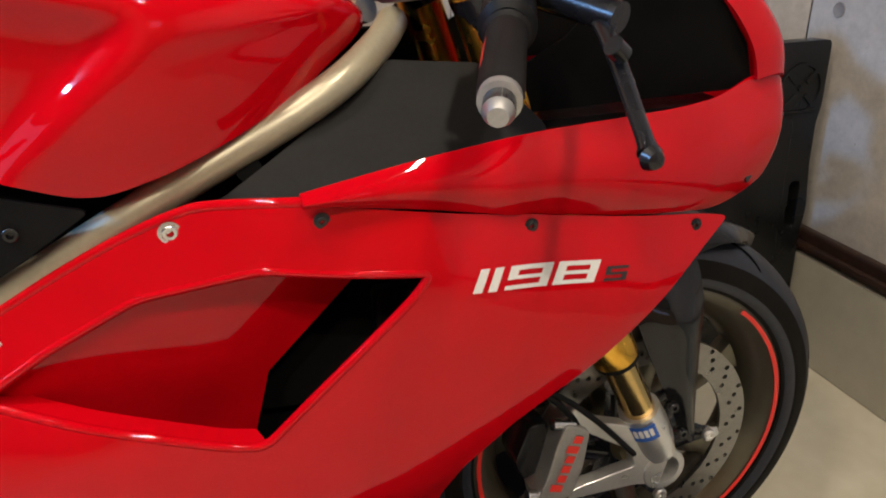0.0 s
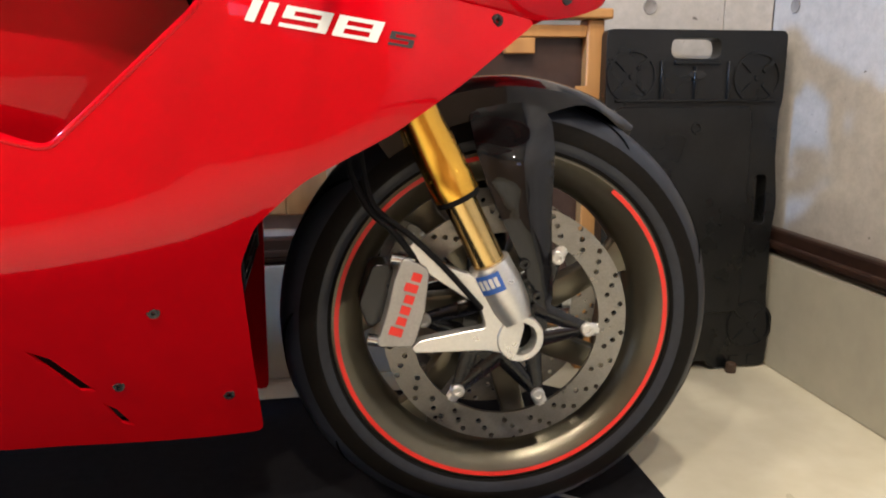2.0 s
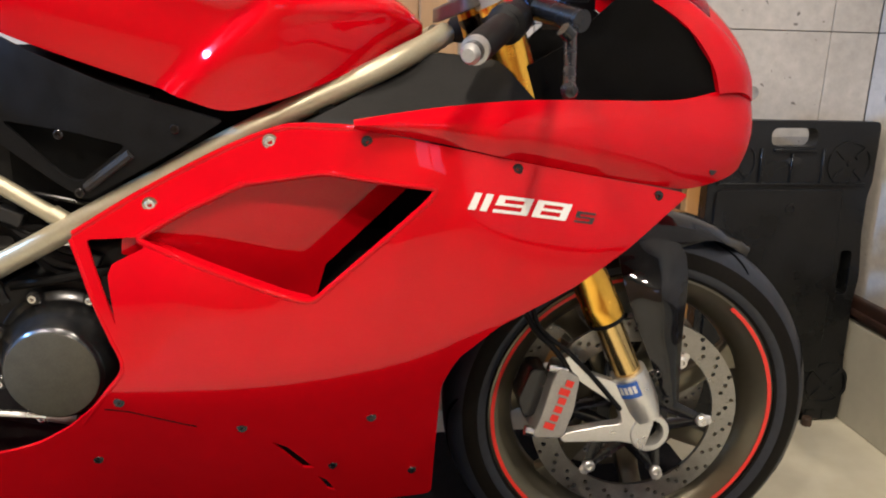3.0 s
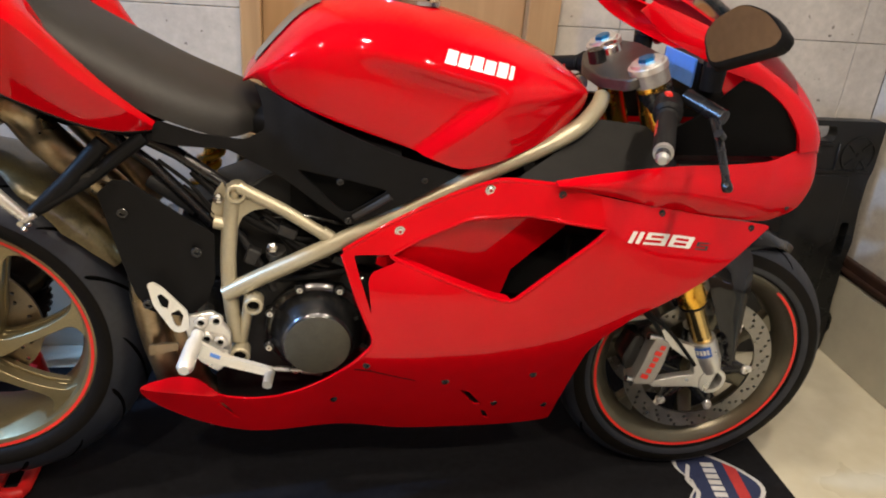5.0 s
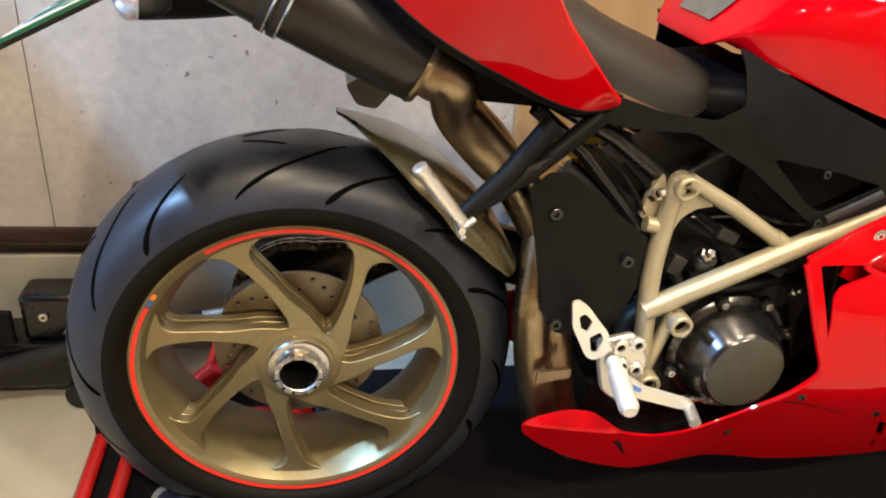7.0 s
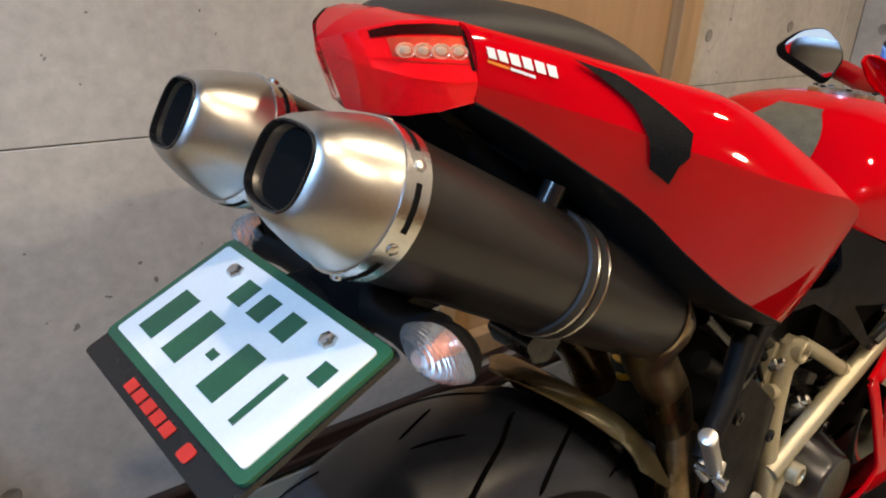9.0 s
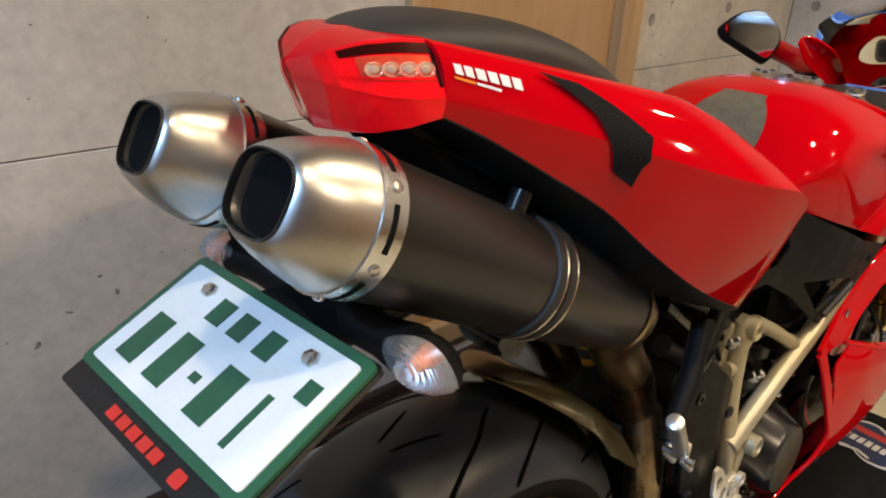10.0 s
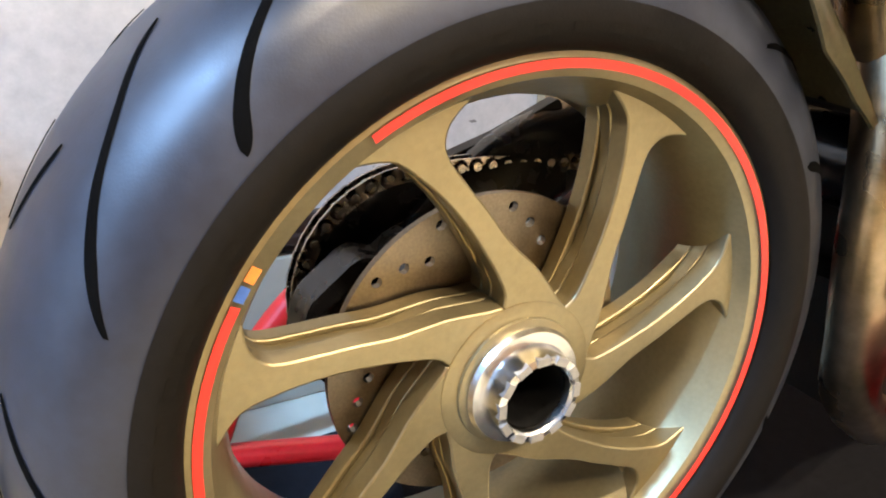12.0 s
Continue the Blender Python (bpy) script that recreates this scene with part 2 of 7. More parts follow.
SEAT_VINYL = material("seat_vinyl", (0.018, 0.017, 0.016), 0.52, spec=0.4, grain=0.15, scale=25, bump=0.3, bump_scale=1500)
TREAD = material("worn_tread_rubber", (0.0155, 0.0185, 0.027), 0.40, spec=0.45, grain=0.22, scale=14, bump=0.05, bump_scale=700, rough_var=0.1)
SIDEWALL = material("tyre_sidewall", (0.0065, 0.0054, 0.0044), 0.6, spec=0.10, grain=0.2, scale=20, bump=0.1, bump_scale=500, rough_var=0.06)
# blacker than the rubber: the shade inside the tread cuts, put into the colour
GROOVE_SHADE = material("tyre_groove_shade", (0.002, 0.002, 0.002), 0.9, spec=0.02, grain=0.2, scale=60)
GOLD_RIM = material("bronze_magnesium_paint", (0.285, 0.238, 0.135), 0.36, metal=0.75, grain=0.1, scale=30, bump=0.05, bump_scale=900, rough_var=0.06)
FRONT_GOLD = material("dull_bronze_paint", (0.150, 0.136, 0.100), 0.30, metal=0.8, grain=0.05, scale=12, bump=0.03, bump_scale=1200, rough_var=0.02)
FRAME_PAINT = material("champagne_frame_paint", (0.40, 0.362, 0.262), 0.36, metal=0.45, grain=0.07, scale=30, bump=0.04, bump_scale=900, rough_var=0.05)
STRIPE = material("red_rim_tape", (0.75, 0.03, 0.02), 0.4, grain=0.05, scale=60)
STEEL = material("brushed_steel", (0.62, 0.61, 0.59), 0.24, metal=1.0, grain=0.1, scale=20, bump=0.05, bump_scale=400, rough_var=0.08)
BRUSHED = material("brushed_stainless_cone", (0.50, 0.49, 0.47), 0.33, metal=1.0, grain=0.05, scale=40, bump=0.02, bump_scale=900, rough_var=0.03)
DISC_STEEL = material("brake_disc_steel", (0.30, 0.285, 0.26), 0.34, metal=1.0, grain=0.14, scale=60, bump=0.1, bump_scale=900, rough_var=0.08)
DISC_BRONZE = material("bronzed_disc", (0.22, 0.185, 0.14), 0.40, metal=1.0, grain=0.2, scale=60, bump=0.1, bump_scale=900, rough_var=0.08)
DARK_ALLOY = material("dark_cast_alloy", (0.11, 0.105, 0.10), 0.38, metal=0.9, grain=0.15, scale=40, bump=0.1, bump_scale=900)
ALU = material("machined_aluminium", (0.72, 0.71, 0.68), 0.32, metal=0.85, grain=0.06, scale=30, bump=0.04, bump_scale=700, rough_var=0.06)
CAST_ALU = material("cast_aluminium_grey", (0.42, 0.41, 0.39), 0.42, metal=0.8, grain=0.1, scale=40, bump=0.15, bump_scale=900, rough_var=0.08)
WHITE_ALU = material("pale_anodised_aluminium", (0.78, 0.77, 0.72), 0.35, metal=0.5, grain=0.05, scale=40)
GOLD_ANOD = material("gold_anodised", (0.85, 0.47, 0.07), 0.24, metal=1.0, grain=0.08, scale=40, rough_var=0.05)
GOLD_TUBE = material("gold_nitride_tube", (0.66, 0.46, 0.18), 0.16, metal=1.0, grain=0.06, scale=30)
PIPE = material("heat_tinted_steel_pipe", (0.31, 0.24, 0.14), 0.32, metal=1.0, grain=0.35, scale=9, bump=0.08, bump_scale=300, stain=(0.28, 0.21, 0.14), rough_var=0.1)
CARBON = material("carbon_weave_lacquer", (0.004, 0.004, 0.0045), 0.35, spec=0.06, coat=0.8, grain=0.2, scale=50)
MUFFLER_SKIN = material("matt_carbon_sleeve", (0.013, 0.011, 0.010), 0.36, spec=0.35, coat=0.15, grain=0.2, scale=8, bump=0.05, bump_scale=1200, rough_var=0.08)
# near-black that paints the shade in openings; a few hidden black parts share it
SHADE_BLACK = material("shade_black", (0.004, 0.004, 0.004), 0.9, spec=0.1, grain=0.2, scale=30)
WHITE_PRINT = material("white_decal", (0.64, 0.64, 0.62), 0.4, grain=0.04, scale=60)
BLACK_PRINT = material("black_decal", (0.02, 0.02, 0.02), 0.4, grain=0.1, scale=60)
RED_PRINT = material("red_decal", (0.70, 0.03, 0.02), 0.45, grain=0.06, scale=60)
BLUE_PRINT = material("blue_decal", (0.03, 0.11, 0.42), 0.4, grain=0.08, scale=60)
NAVY_PRINT = material("navy_mat_print", (0.018, 0.028, 0.085), 0.8, grain=0.15, scale=80, bump=0.3, bump_scale=900)
MAT_WHITE = material("white_mat_print", (0.55, 0.55, 0.56), 0.8, grain=0.12, scale=80, bump=0.3, bump_scale=900)
MAT_RED = material("red_mat_print", (0.42, 0.03, 0.03), 0.8, grain=0.12, scale=80, bump=0.3, bump_scale=900)
MAT_CLOTH = material("black_mat_pile", (0.008, 0.008, 0.010), 0.9, spec=0.15, grain=0.35, scale=60, bump=0.5, bump_scale=900)
STAND_RED = material("red_stand_paint", (0.66, 0.015, 0.015), 0.35, coat=0.4, grain=0.1, scale=20, rough_var=0.08)
GREEN_PLATE = material("green_plate_border", (0.012, 0.10, 0.05), 0.4, grain=0.1, scale=40)
PLATE_WHITE = material("plate_white_enamel", (0.80, 0.82, 0.80), 0.25, coat=0.5, grain=0.03, scale=40)
BLUE_ANOD = material("blue_anodised", (0.02, 0.22, 0.55), 0.28, metal=0.9, grain=0.08, scale=60)
BLUE_FILM = material("blue_protective_film", (0.10, 0.26, 0.72), 0.35, grain=0.1, scale=60)
YELLOW_PAINT = material("yellow_spring_paint", (0.75, 0.45, 0.02), 0.35, coat=0.4, grain=0.1, scale=40)
CHAIN = material("oiled_chain_steel", (0.50, 0.43, 0.36), 0.28, metal=0.9, grain=0.3, scale=80, rough_var=0.1)
CREVICE = material("engine_black_cast", (0.009, 0.009, 0.009), 0.5, spec=0.3, grain=0.3, scale=40, bump=0.3, bump_scale=400)
AMBER = material("amber_bulb", (0.8, 0.22, 0.03), 0.25, grain=0.05, scale=60)
MIRROR = material("mirror_silver", (0.9, 0.9, 0.9), 0.02, metal=1.0)
TANK_PAD = material("tank_pad_gel", (0.10, 0.095, 0.075), 0.3, coat=0.5, grain=0.3, scale=60)


def concrete(name, color, spots=1.0):
    """Fair-faced concrete: broad cloudy patches, fine grain and small dark air holes."""
    m = bpy.data.materials.new(name)
    m.use_nodes = True
    t = m.node_tree
    b = t.nodes["Principled BSDF"]
    co = t.nodes.new("ShaderNodeTexCoord")

    def tex(sc, det, rough=0.5):
        n = t.nodes.new("ShaderNodeTexNoise")
        n.inputs["Scale"].default_value, n.inputs["Detail"].default_value, n.inputs["Roughness"].default_value = sc, det, rough
        t.links.new(co.outputs["Object"], n.inputs["Vector"])
        return n

    broad, fine = tex(2.2, 6, 0.6), tex(45, 5, 0.65)
    r = t.nodes.new("ShaderNodeValToRGB")
    r.color_ramp.elements[0].position, r.color_ramp.elements[1].position = 0.3, 0.72
    r.color_ramp.elements[0].color = (*[c * 0.70 for c in color], 1)
    r.color_ramp.elements[1].color = (*[min(1, c * 1.12) for c in color], 1)
    t.links.new(broad.outputs["Fac"], r.inputs["Fac"])
    r2 = t.nodes.new("ShaderNodeValToRGB")
    r2.color_ramp.elements[0].position, r2.color_ramp.elements[1].position = 0.3, 0.7
    r2.color_ramp.elements[0].color, r2.color_ramp.elements[1].color = (0.80, 0.80, 0.80, 1), (1, 1, 1, 1)
    t.links.new(fine.outputs["Fac"], r2.inputs["Fac"])
    mul = t.nodes.new("ShaderNodeMix")
    mul.data_type, mul.blend_type = "RGBA", "MULTIPLY"
    mul.inputs["Factor"].default_value = 1
    t.links.new(r.outputs["Color"], mul.inputs["A"])
    t.links.new(r2.outputs["Color"], mul.inputs["B"])
    vo = t.nodes.new("ShaderNodeTexVoronoi")
    vo.inputs["Scale"].default_value = 24
    vo.inputs["Randomness"].default_value = 1
    warp = tex(38, 3, 0.6)
    shift = t.nodes.new("ShaderNodeVectorMath")
    shift.operation = "MULTIPLY_ADD"
    shift.inputs[1].default_value = (0.03, 0.03, 0.03)
    t.links.new(warp.outputs["Color"], shift.inputs[0])
    t.links.new(co.outputs["Object"], shift.inputs[2])
    t.links.new(shift.outputs["Vector"], vo.inputs["Vector"])
    patch = tex(3.1, 3, 0.6)
    sparse = t.nodes.new("ShaderNodeMapRange")
    sparse.inputs["From Min"].default_value, sparse.inputs["From Max"].default_value = 0.40, 0.66
    sparse.inputs["To Min"].default_value, sparse.inputs["To Max"].default_value = 0.75, 2.6
    t.links.new(patch.outputs["Fac"], sparse.inputs["Value"])
    grow = t.nodes.new("ShaderNodeMath")
    grow.operation = "MULTIPLY"
    t.links.new(vo.outputs["Distance"], grow.inputs[0])
    t.links.new(sparse.outputs["Result"], grow.inputs[1])
    pr = t.nodes.new("ShaderNodeValToRGB")
    pr.color_ramp.elements[0].position, pr.color_ramp.elements[1].position = 0.062, 0.088
    pr.color_ramp.elements[0].color, pr.color_ramp.elements[1].color = (0.35, 0.34, 0.33, 1), (1, 1, 1, 1)
    t.links.new(grow.outputs["Value"], pr.inputs["Fac"])
    mul2 = t.nodes.new("ShaderNodeMix")
    mul2.data_type, mul2.blend_type = "RGBA", "MULTIPLY"
    mul2.inputs["Factor"].default_value = spots
    t.links.new(mul.outputs["Result"], mul2.inputs["A"])
    t.links.new(pr.outputs["Color"], mul2.inputs["B"])
    t.links.new(mul2.outputs["Result"], b.inputs["Base Color"])
    b.inputs["Roughness"].default_value = 0.7
    bp = t.nodes.new("ShaderNodeBump")
    bp.inputs["Strength"].default_value, bp.inputs["Distance"].default_value = 0.25, 0.002
    t.links.new(fine.outputs["Fac"], bp.inputs["Height"])
    t.links.new(bp.outputs["Normal"], b.inputs["Normal"])
    return m


def wooden(name, color, dark, along="Z", scale=1.0, rough=0.45):
    """Planed wood: long wavy grain along one axis and fine pores."""
    m = bpy.data.materials.new(name)
    m.use_nodes = True
    t = m.node_tree
    b = t.nodes["Principled BSDF"]
    co = t.nodes.new("ShaderNodeTexCoord")
    mp = t.nodes.new("ShaderNodeMapping")
    mp.inputs["Scale"].default_value = {"X": (0.06, 1, 1), "Y": (1, 0.06, 1), "Z": (1, 1, 0.06)}[along]
    t.links.new(co.outputs["Object"], mp.inputs["Vector"])
    n = t.nodes.new("ShaderNodeTexNoise")
    n.inputs["Scale"].default_value, n.inputs["Detail"].default_value, n.inputs["Distortion"].default_value = 34 * scale, 6, 0.6
    t.links.new(mp.outputs["Vector"], n.inputs["Vector"])
    r = t.nodes.new("ShaderNodeValToRGB")
    r.color_ramp.elements[0].position, r.color_ramp.elements[1].position = 0.32, 0.68
    r.color_ramp.elements[0].color, r.color_ramp.elements[1].color = (*dark, 1), (*color, 1)
    t.links.new(n.outputs["Fac"], r.inputs["Fac"])
    t.links.new(r.outputs["Color"], b.inputs["Base Color"])
    b.inputs["Roughness"].default_value = rough
    bp = t.nodes.new("ShaderNodeBump")
    bp.inputs["Strength"].default_value, bp.inputs["Distance"].default_value = 0.12, 0.001
    t.links.new(n.outputs["Fac"], bp.inputs["Height"])
    t.links.new(bp.outputs["Normal"], b.inputs["Normal"])
    return m


CONCRETE = concrete("fair_faced_concrete", (0.50, 0.47, 0.43))
JOINT = concrete("joint_mortar", (0.30, 0.28, 0.255), 0.2)
TIE_PLUG = concrete("tie_hole_mortar", (0.27, 0.25, 0.23), 0.2)
PLINTH = material("plinth_paint", (0.37, 0.35, 0.28), 0.5, grain=0.08, scale=3, bump=0.08, bump_scale=80, rough_var=0.08)
FLOOR_PAINT = material("epoxy_floor", (0.58, 0.54, 0.41), 0.33, grain=0.1, scale=2.5, bump=0.06, bump_scale=40, stain=(0.55, 0.52, 0.42), rough_var=0.1)
TRIM_WOOD = wooden("dark_stained_trim", (0.040, 0.020, 0.014), (0.018, 0.009, 0.007), "X", 1.2, 0.35)
DOOR_WOOD = wooden("door_veneer", (0.40, 0.25, 0.13), (0.33, 0.20, 0.10), "Z", 0.8, 0.4)
TRIM_OAK = wooden("door_frame_wood", (0.42, 0.27, 0.14), (0.31, 0.19, 0.095), "Z", 1.0, 0.4)
SHELF_PINE = wooden("honey_pine", (0.52, 0.27, 0.09), (0.40, 0.19, 0.06), "Z", 0.8, 0.4)
NEAR_WALL = material("brown_wall_paint", (0.25, 0.15, 0.085), 0.8, grain=0.1, scale=3, bump=0.1, bump_scale=60)
DARK_WALL = material("brown_rear_wall_paint", (0.26, 0.18, 0.12), 0.8, grain=0.1, scale=3, bump=0.1, bump_scale=60)
CEILING_PAINT = material("ceiling_paint", (0.17, 0.16, 0.155), 0.8, grain=0.06, scale=3, bump=0.1, bump_scale=60)

# ---------------------------------------------------------------- the room
WALL_Y, WALL_X, CEIL = 0.56, 2.19, 2.40
X0, Y0 = -2.8, -3.0
solid("floor", boxed((X0 - 0.2, Y0 - 0.2, -0.12), (WALL_X + 0.2, WALL_Y + 0.2, 0.0)), FLOOR_PAINT, "cream painted concrete floor, slightly glossy", kind="structure")
solid("ceiling", boxed((X0 - 0.2, Y0 - 0.2, CEIL), (WALL_X + 0.2, WALL_Y + 0.2, CEIL + 0.12)), CEILING_PAINT, "dark grey ceiling with small downlights", kind="structure")


def wall_panels(wall, us, zs, fixed, axis, gap=0.0020, skip=None):
    """Concrete shuttering panels with open joints, in front of a wall's core."""
    for u0, u1 in zip(us, us[1:]):
        for z0, z1 in zip(zs, zs[1:]):
            if skip and skip(u0, u1, z0, z1):
                continue
            a, b = (u0 + gap / 2, u1 - gap / 2)
            lo, hi = ((a, fixed, z0 + gap / 2), (b, fixed + 0.03, z1 - gap / 2)) if axis == "y" else ((fixed, a, z0 + gap / 2), (fixed + 0.03, b, z1 - gap / 2))
            p = part("panel", boxed(lo, hi), CONCRETE, wall, smooth=0)
            bevel(p, 0.001, 1)


DOOR = (0.47, 1.21, 0.37, 2.08)
wall_back = solid("wall_back", bmesh.new(), CONCRETE, "bare grey-beige concrete wall with tie holes and joints", kind="structure")
bm = bmesh.new()
for lo, hi in (((X0, 0.59, 0), (DOOR[0], 0.72, CEIL)), ((DOOR[1], 0.59, 0), (WALL_X + 0.2, 0.72, CEIL)), ((DOOR[0], 0.59, 0), (DOOR[1], 0.72, DOOR[2])), ((DOOR[0], 0.59, DOOR[3]), (DOOR[1], 0.72, CEIL))):
    box(bm, lo, hi)
part("wall_core", bm, JOINT, wall_back, smooth=0)
ZS = [0.30, 0.905, 1.81, CEIL]
wall_panels(wall_back, [X0, -1.46, -0.515, DOOR[0]], ZS, WALL_Y, "y")
wall_panels(wall_back, [DOOR[1], 1.39, 2.075, WALL_X], ZS, WALL_Y, "y")
part("panel", boxed((DOOR[0], WALL_Y, 0.30), (DOOR[1], WALL_Y + 0.03, DOOR[2] - 0.002)), CONCRETE, wall_back, smooth=0)
part("panel", boxed((DOOR[0], WALL_Y, DOOR[3] + 0.002), (DOOR[1], WALL_Y + 0.03, CEIL)), CONCRETE, wall_back, smooth=0)
wall_front = solid("wall_front", boxed((WALL_X + 0.03, Y0, 0), (WALL_X + 0.16, 0.59, CEIL)), TIE_PLUG, "bare grey-beige concrete wall with tie holes and joints", kind="structure", smooth=0)
wall_panels(wall_front, [Y0, -2.2, -1.3, -0.4, WALL_Y], ZS, WALL_X, "x")


def tie_hole(at, direction):
    """A round, mortar-filled recess of a shuttering tie."""
    m = axes_to(at, direction)
    return turned([(0.0, 0.0008), (0.0125, 0.0010), (0.0145, 0.0022), (0.0155, 0.0006)], m, 24)


for x, z in ((1.905, 0.767), (1.30, 1.03), (1.72, 1.05), (-0.322, 0.757), (-0.337, 0.398), (0.265, 0.396)):
    part("tie_hole", tie_hole((x, WALL_Y, z), (0, -1, 0)), TIE_PLUG, wall_back)
for y, z in ((0.484, 0.767), (0.03, 0.767), (-0.42, 0.767), (0.484, 1.05), (0.03, 1.05)):
    part("tie_hole", tie_hole((WALL_X, y, z), (-1, 0, 0)), TIE_PLUG, wall_front)
WINDOW = (1.15, 1.75, 1.50, 1.94)
bm = bmesh.new()
for lo, hi in (((X0, 0), (WINDOW[0], CEIL)), ((WINDOW[1], 0), (WALL_X + 0.16, CEIL)), ((WINDOW[0], 0), (WINDOW[1], WINDOW[2])), ((WINDOW[0], WINDOW[3]), (WINDOW[1], CEIL))):
    box(bm, (lo[0], Y0 - 0.14, lo[1]), (hi[0], Y0, hi[1]))
wall_near = solid("wall_near", bm, NEAR_WALL, "brown painted wall behind the camera", kind="structure", smooth=0)
win = thing("window_1", (1.45, Y0, 1.50), "window to daylight behind the camera", "window", kind="structure")
for lo, hi in (((1.11, 1.46), (1.15, 1.98)), ((1.75, 1.46), (1.79, 1.98)), ((1.15, 1.46), (1.75, 1.50)), ((1.15, 1.94), (1.75, 1.98)), ((1.435, 1.50), (1.465, 1.94))):
    part("window_frame", boxed((lo[0], Y0 - 0.05, lo[1]), (hi[0], Y0 + 0.02, hi[1])), TRIM_OAK, win, smooth=0)
bm = bmesh.new()
for lo, hi in (((X0 - 0.14, Y0, 0), (X0, -1.5, CEIL)), ((X0 - 0.14, 0.25, 0), (X0, 0.72, CEIL)), ((X0 - 0.14, -1.5, 2.0), (X0, 0.25, CEIL))):
    box(bm, lo, hi)
solid("wall_rear", bm, DARK_WALL, "dark painted wall with a wide open doorway to daylight", kind="structure", smooth=0)
# painted plinth and dark timber rail along the foot of the walls
bevel(solid("plinth", boxed((X0, WALL_Y - 0.022, 0), (WALL_X - 0.022, WALL_Y + 0.028, 0.248)), PLINTH, "grey-green painted plinth at the foot of the wall", kind="structure", smooth=0), 0.004)
bevel(solid("plinth", boxed((WALL_X - 0.022, Y0, 0), (WALL_X + 0.028, WALL_Y + 0.028, 0.248)), PLINTH, "grey-green painted plinth at the foot of the wall", kind="structure", smooth=0), 0.004)
for nm, lo, hi in (("trim", (X0, WALL_Y - 0.018, 0.250), (WALL_X - 0.018, WALL_Y + 0.027, 0.305)), ("trim", (WALL_X - 0.018, Y0, 0.250), (WALL_X + 0.027, WALL_Y - 0.0185, 0.305))):
    t = solid(nm, boxed(lo, hi), TRIM_WOOD, "dark brown stained timber rail above the plinth", kind="structure", smooth=0)
    bevel(t, 0.006, 2)
    lo2, hi2 = ((lo[0], lo[1] - 0.012, 0.264), (hi[0] - 0.0125, lo[1], 0.280)) if hi[0] - lo[0] > 1 else ((lo[0] - 0.012, lo[1], 0.264), (lo[0], hi[1] - 0.0125, 0.280))
    bevel(part("bead", boxed(lo2, hi2), TRIM_WOOD, t, smooth=0), 0.004, 2)
# timber hatch door in the back wall
door = thing("door_1", (0.84, 0.56, 0.37), "light brown veneered wooden door in a timber frame", "door", kind="structure")
bevel(part("door_leaf", boxed((DOOR[0] + 0.03, WALL_Y + 0.012, DOOR[2] + 0.035), (DOOR[1] - 0.07, WALL_Y + 0.05, DOOR[3] - 0.03)), DOOR_WOOD, door, smooth=0), 0.003)
for lo, hi in (((DOOR[0] - 0.02, WALL_Y - 0.02, DOOR[2] - 0.02), (DOOR[0] + 0.03, WALL_Y + 0.06, DOOR[3])), ((DOOR[1] - 0.07, WALL_Y - 0.02, DOOR[2] - 0.02), (DOOR[1] + 0.012, WALL_Y + 0.06, DOOR[3])),
               ((DOOR[0] + 0.03, WALL_Y - 0.018, DOOR[2] - 0.02), (DOOR[1] - 0.07, WALL_Y + 0.06, DOOR[2] + 0.035)), ((DOOR[0] - 0.02, WALL_Y - 0.02, DOOR[3]), (DOOR[1] + 0.012, WALL_Y + 0.06, DOOR[3] + 0.05))):
    bevel(part("door_frame", boxed(lo, hi), TRIM_OAK, door, smooth=0), 0.004)
# downlights
for lx, ly in (*LAMPS, COOL_LAMP):
    dl = thing("downlight", (lx, ly, CEIL), "small round recessed ceiling downlight", "ceiling light", "ceiling downlights")
    part("trim_ring", turned([(0.055, 0.001), (0.075, 0.001), (0.078, -0.004), (0.058, -0.007), (0.055, 0.001)], Matrix.Translation((lx, ly, CEIL - 0.001)), 32), WHITE_ALU, dl)

# ---------------------------------------------------------------- the motorcycle
bike = thing("motorcycle", (0.72, 0, 0.0), "glossy red sport motorcycle with gold forks on a rear stand", "motorcycle")
REAR = Vector((0.0, 0.0, 0.397))
FRONT = Vector((1.444, 0.0, 0.301))
STEER = -2.4


def tyre_profile(half, rim_r, out_r, n=18, shoulder=0.62):
    """Half-round tyre section: bead, sidewall and crown, as (radius, across)."""
    pts = []
    for k in range(n + 1):
        a = math.pi * k / n
        c, s = math.cos(a), math.sin(a)
        w = half * c
        r = rim_r + (out_r - rim_r) * (s ** shoulder if s > 0 else 0)
        pts.append((r, w))
    pts[0], pts[-1] = (rim_r + 0.0072, half * 0.86), (rim_r + 0.0072, -half * 0.86)
    return pts


def tyre(wheel, m, half, rim_r, out_r, rubber):
    ob = part("tyre", turned(tyre_profile(half, rim_r, out_r, 30), m, 128), rubber, wheel, "black rubber road tyre with curved grooves", 60)
    return ob


def crown(half, rim_r, out_r, w):
    """Radius of the tyre's surface at a distance w from its middle."""
    c = max(-1, min(1, w / half))
    return rim_r + (out_r - rim_r) * (1 - c * c) ** 0.31


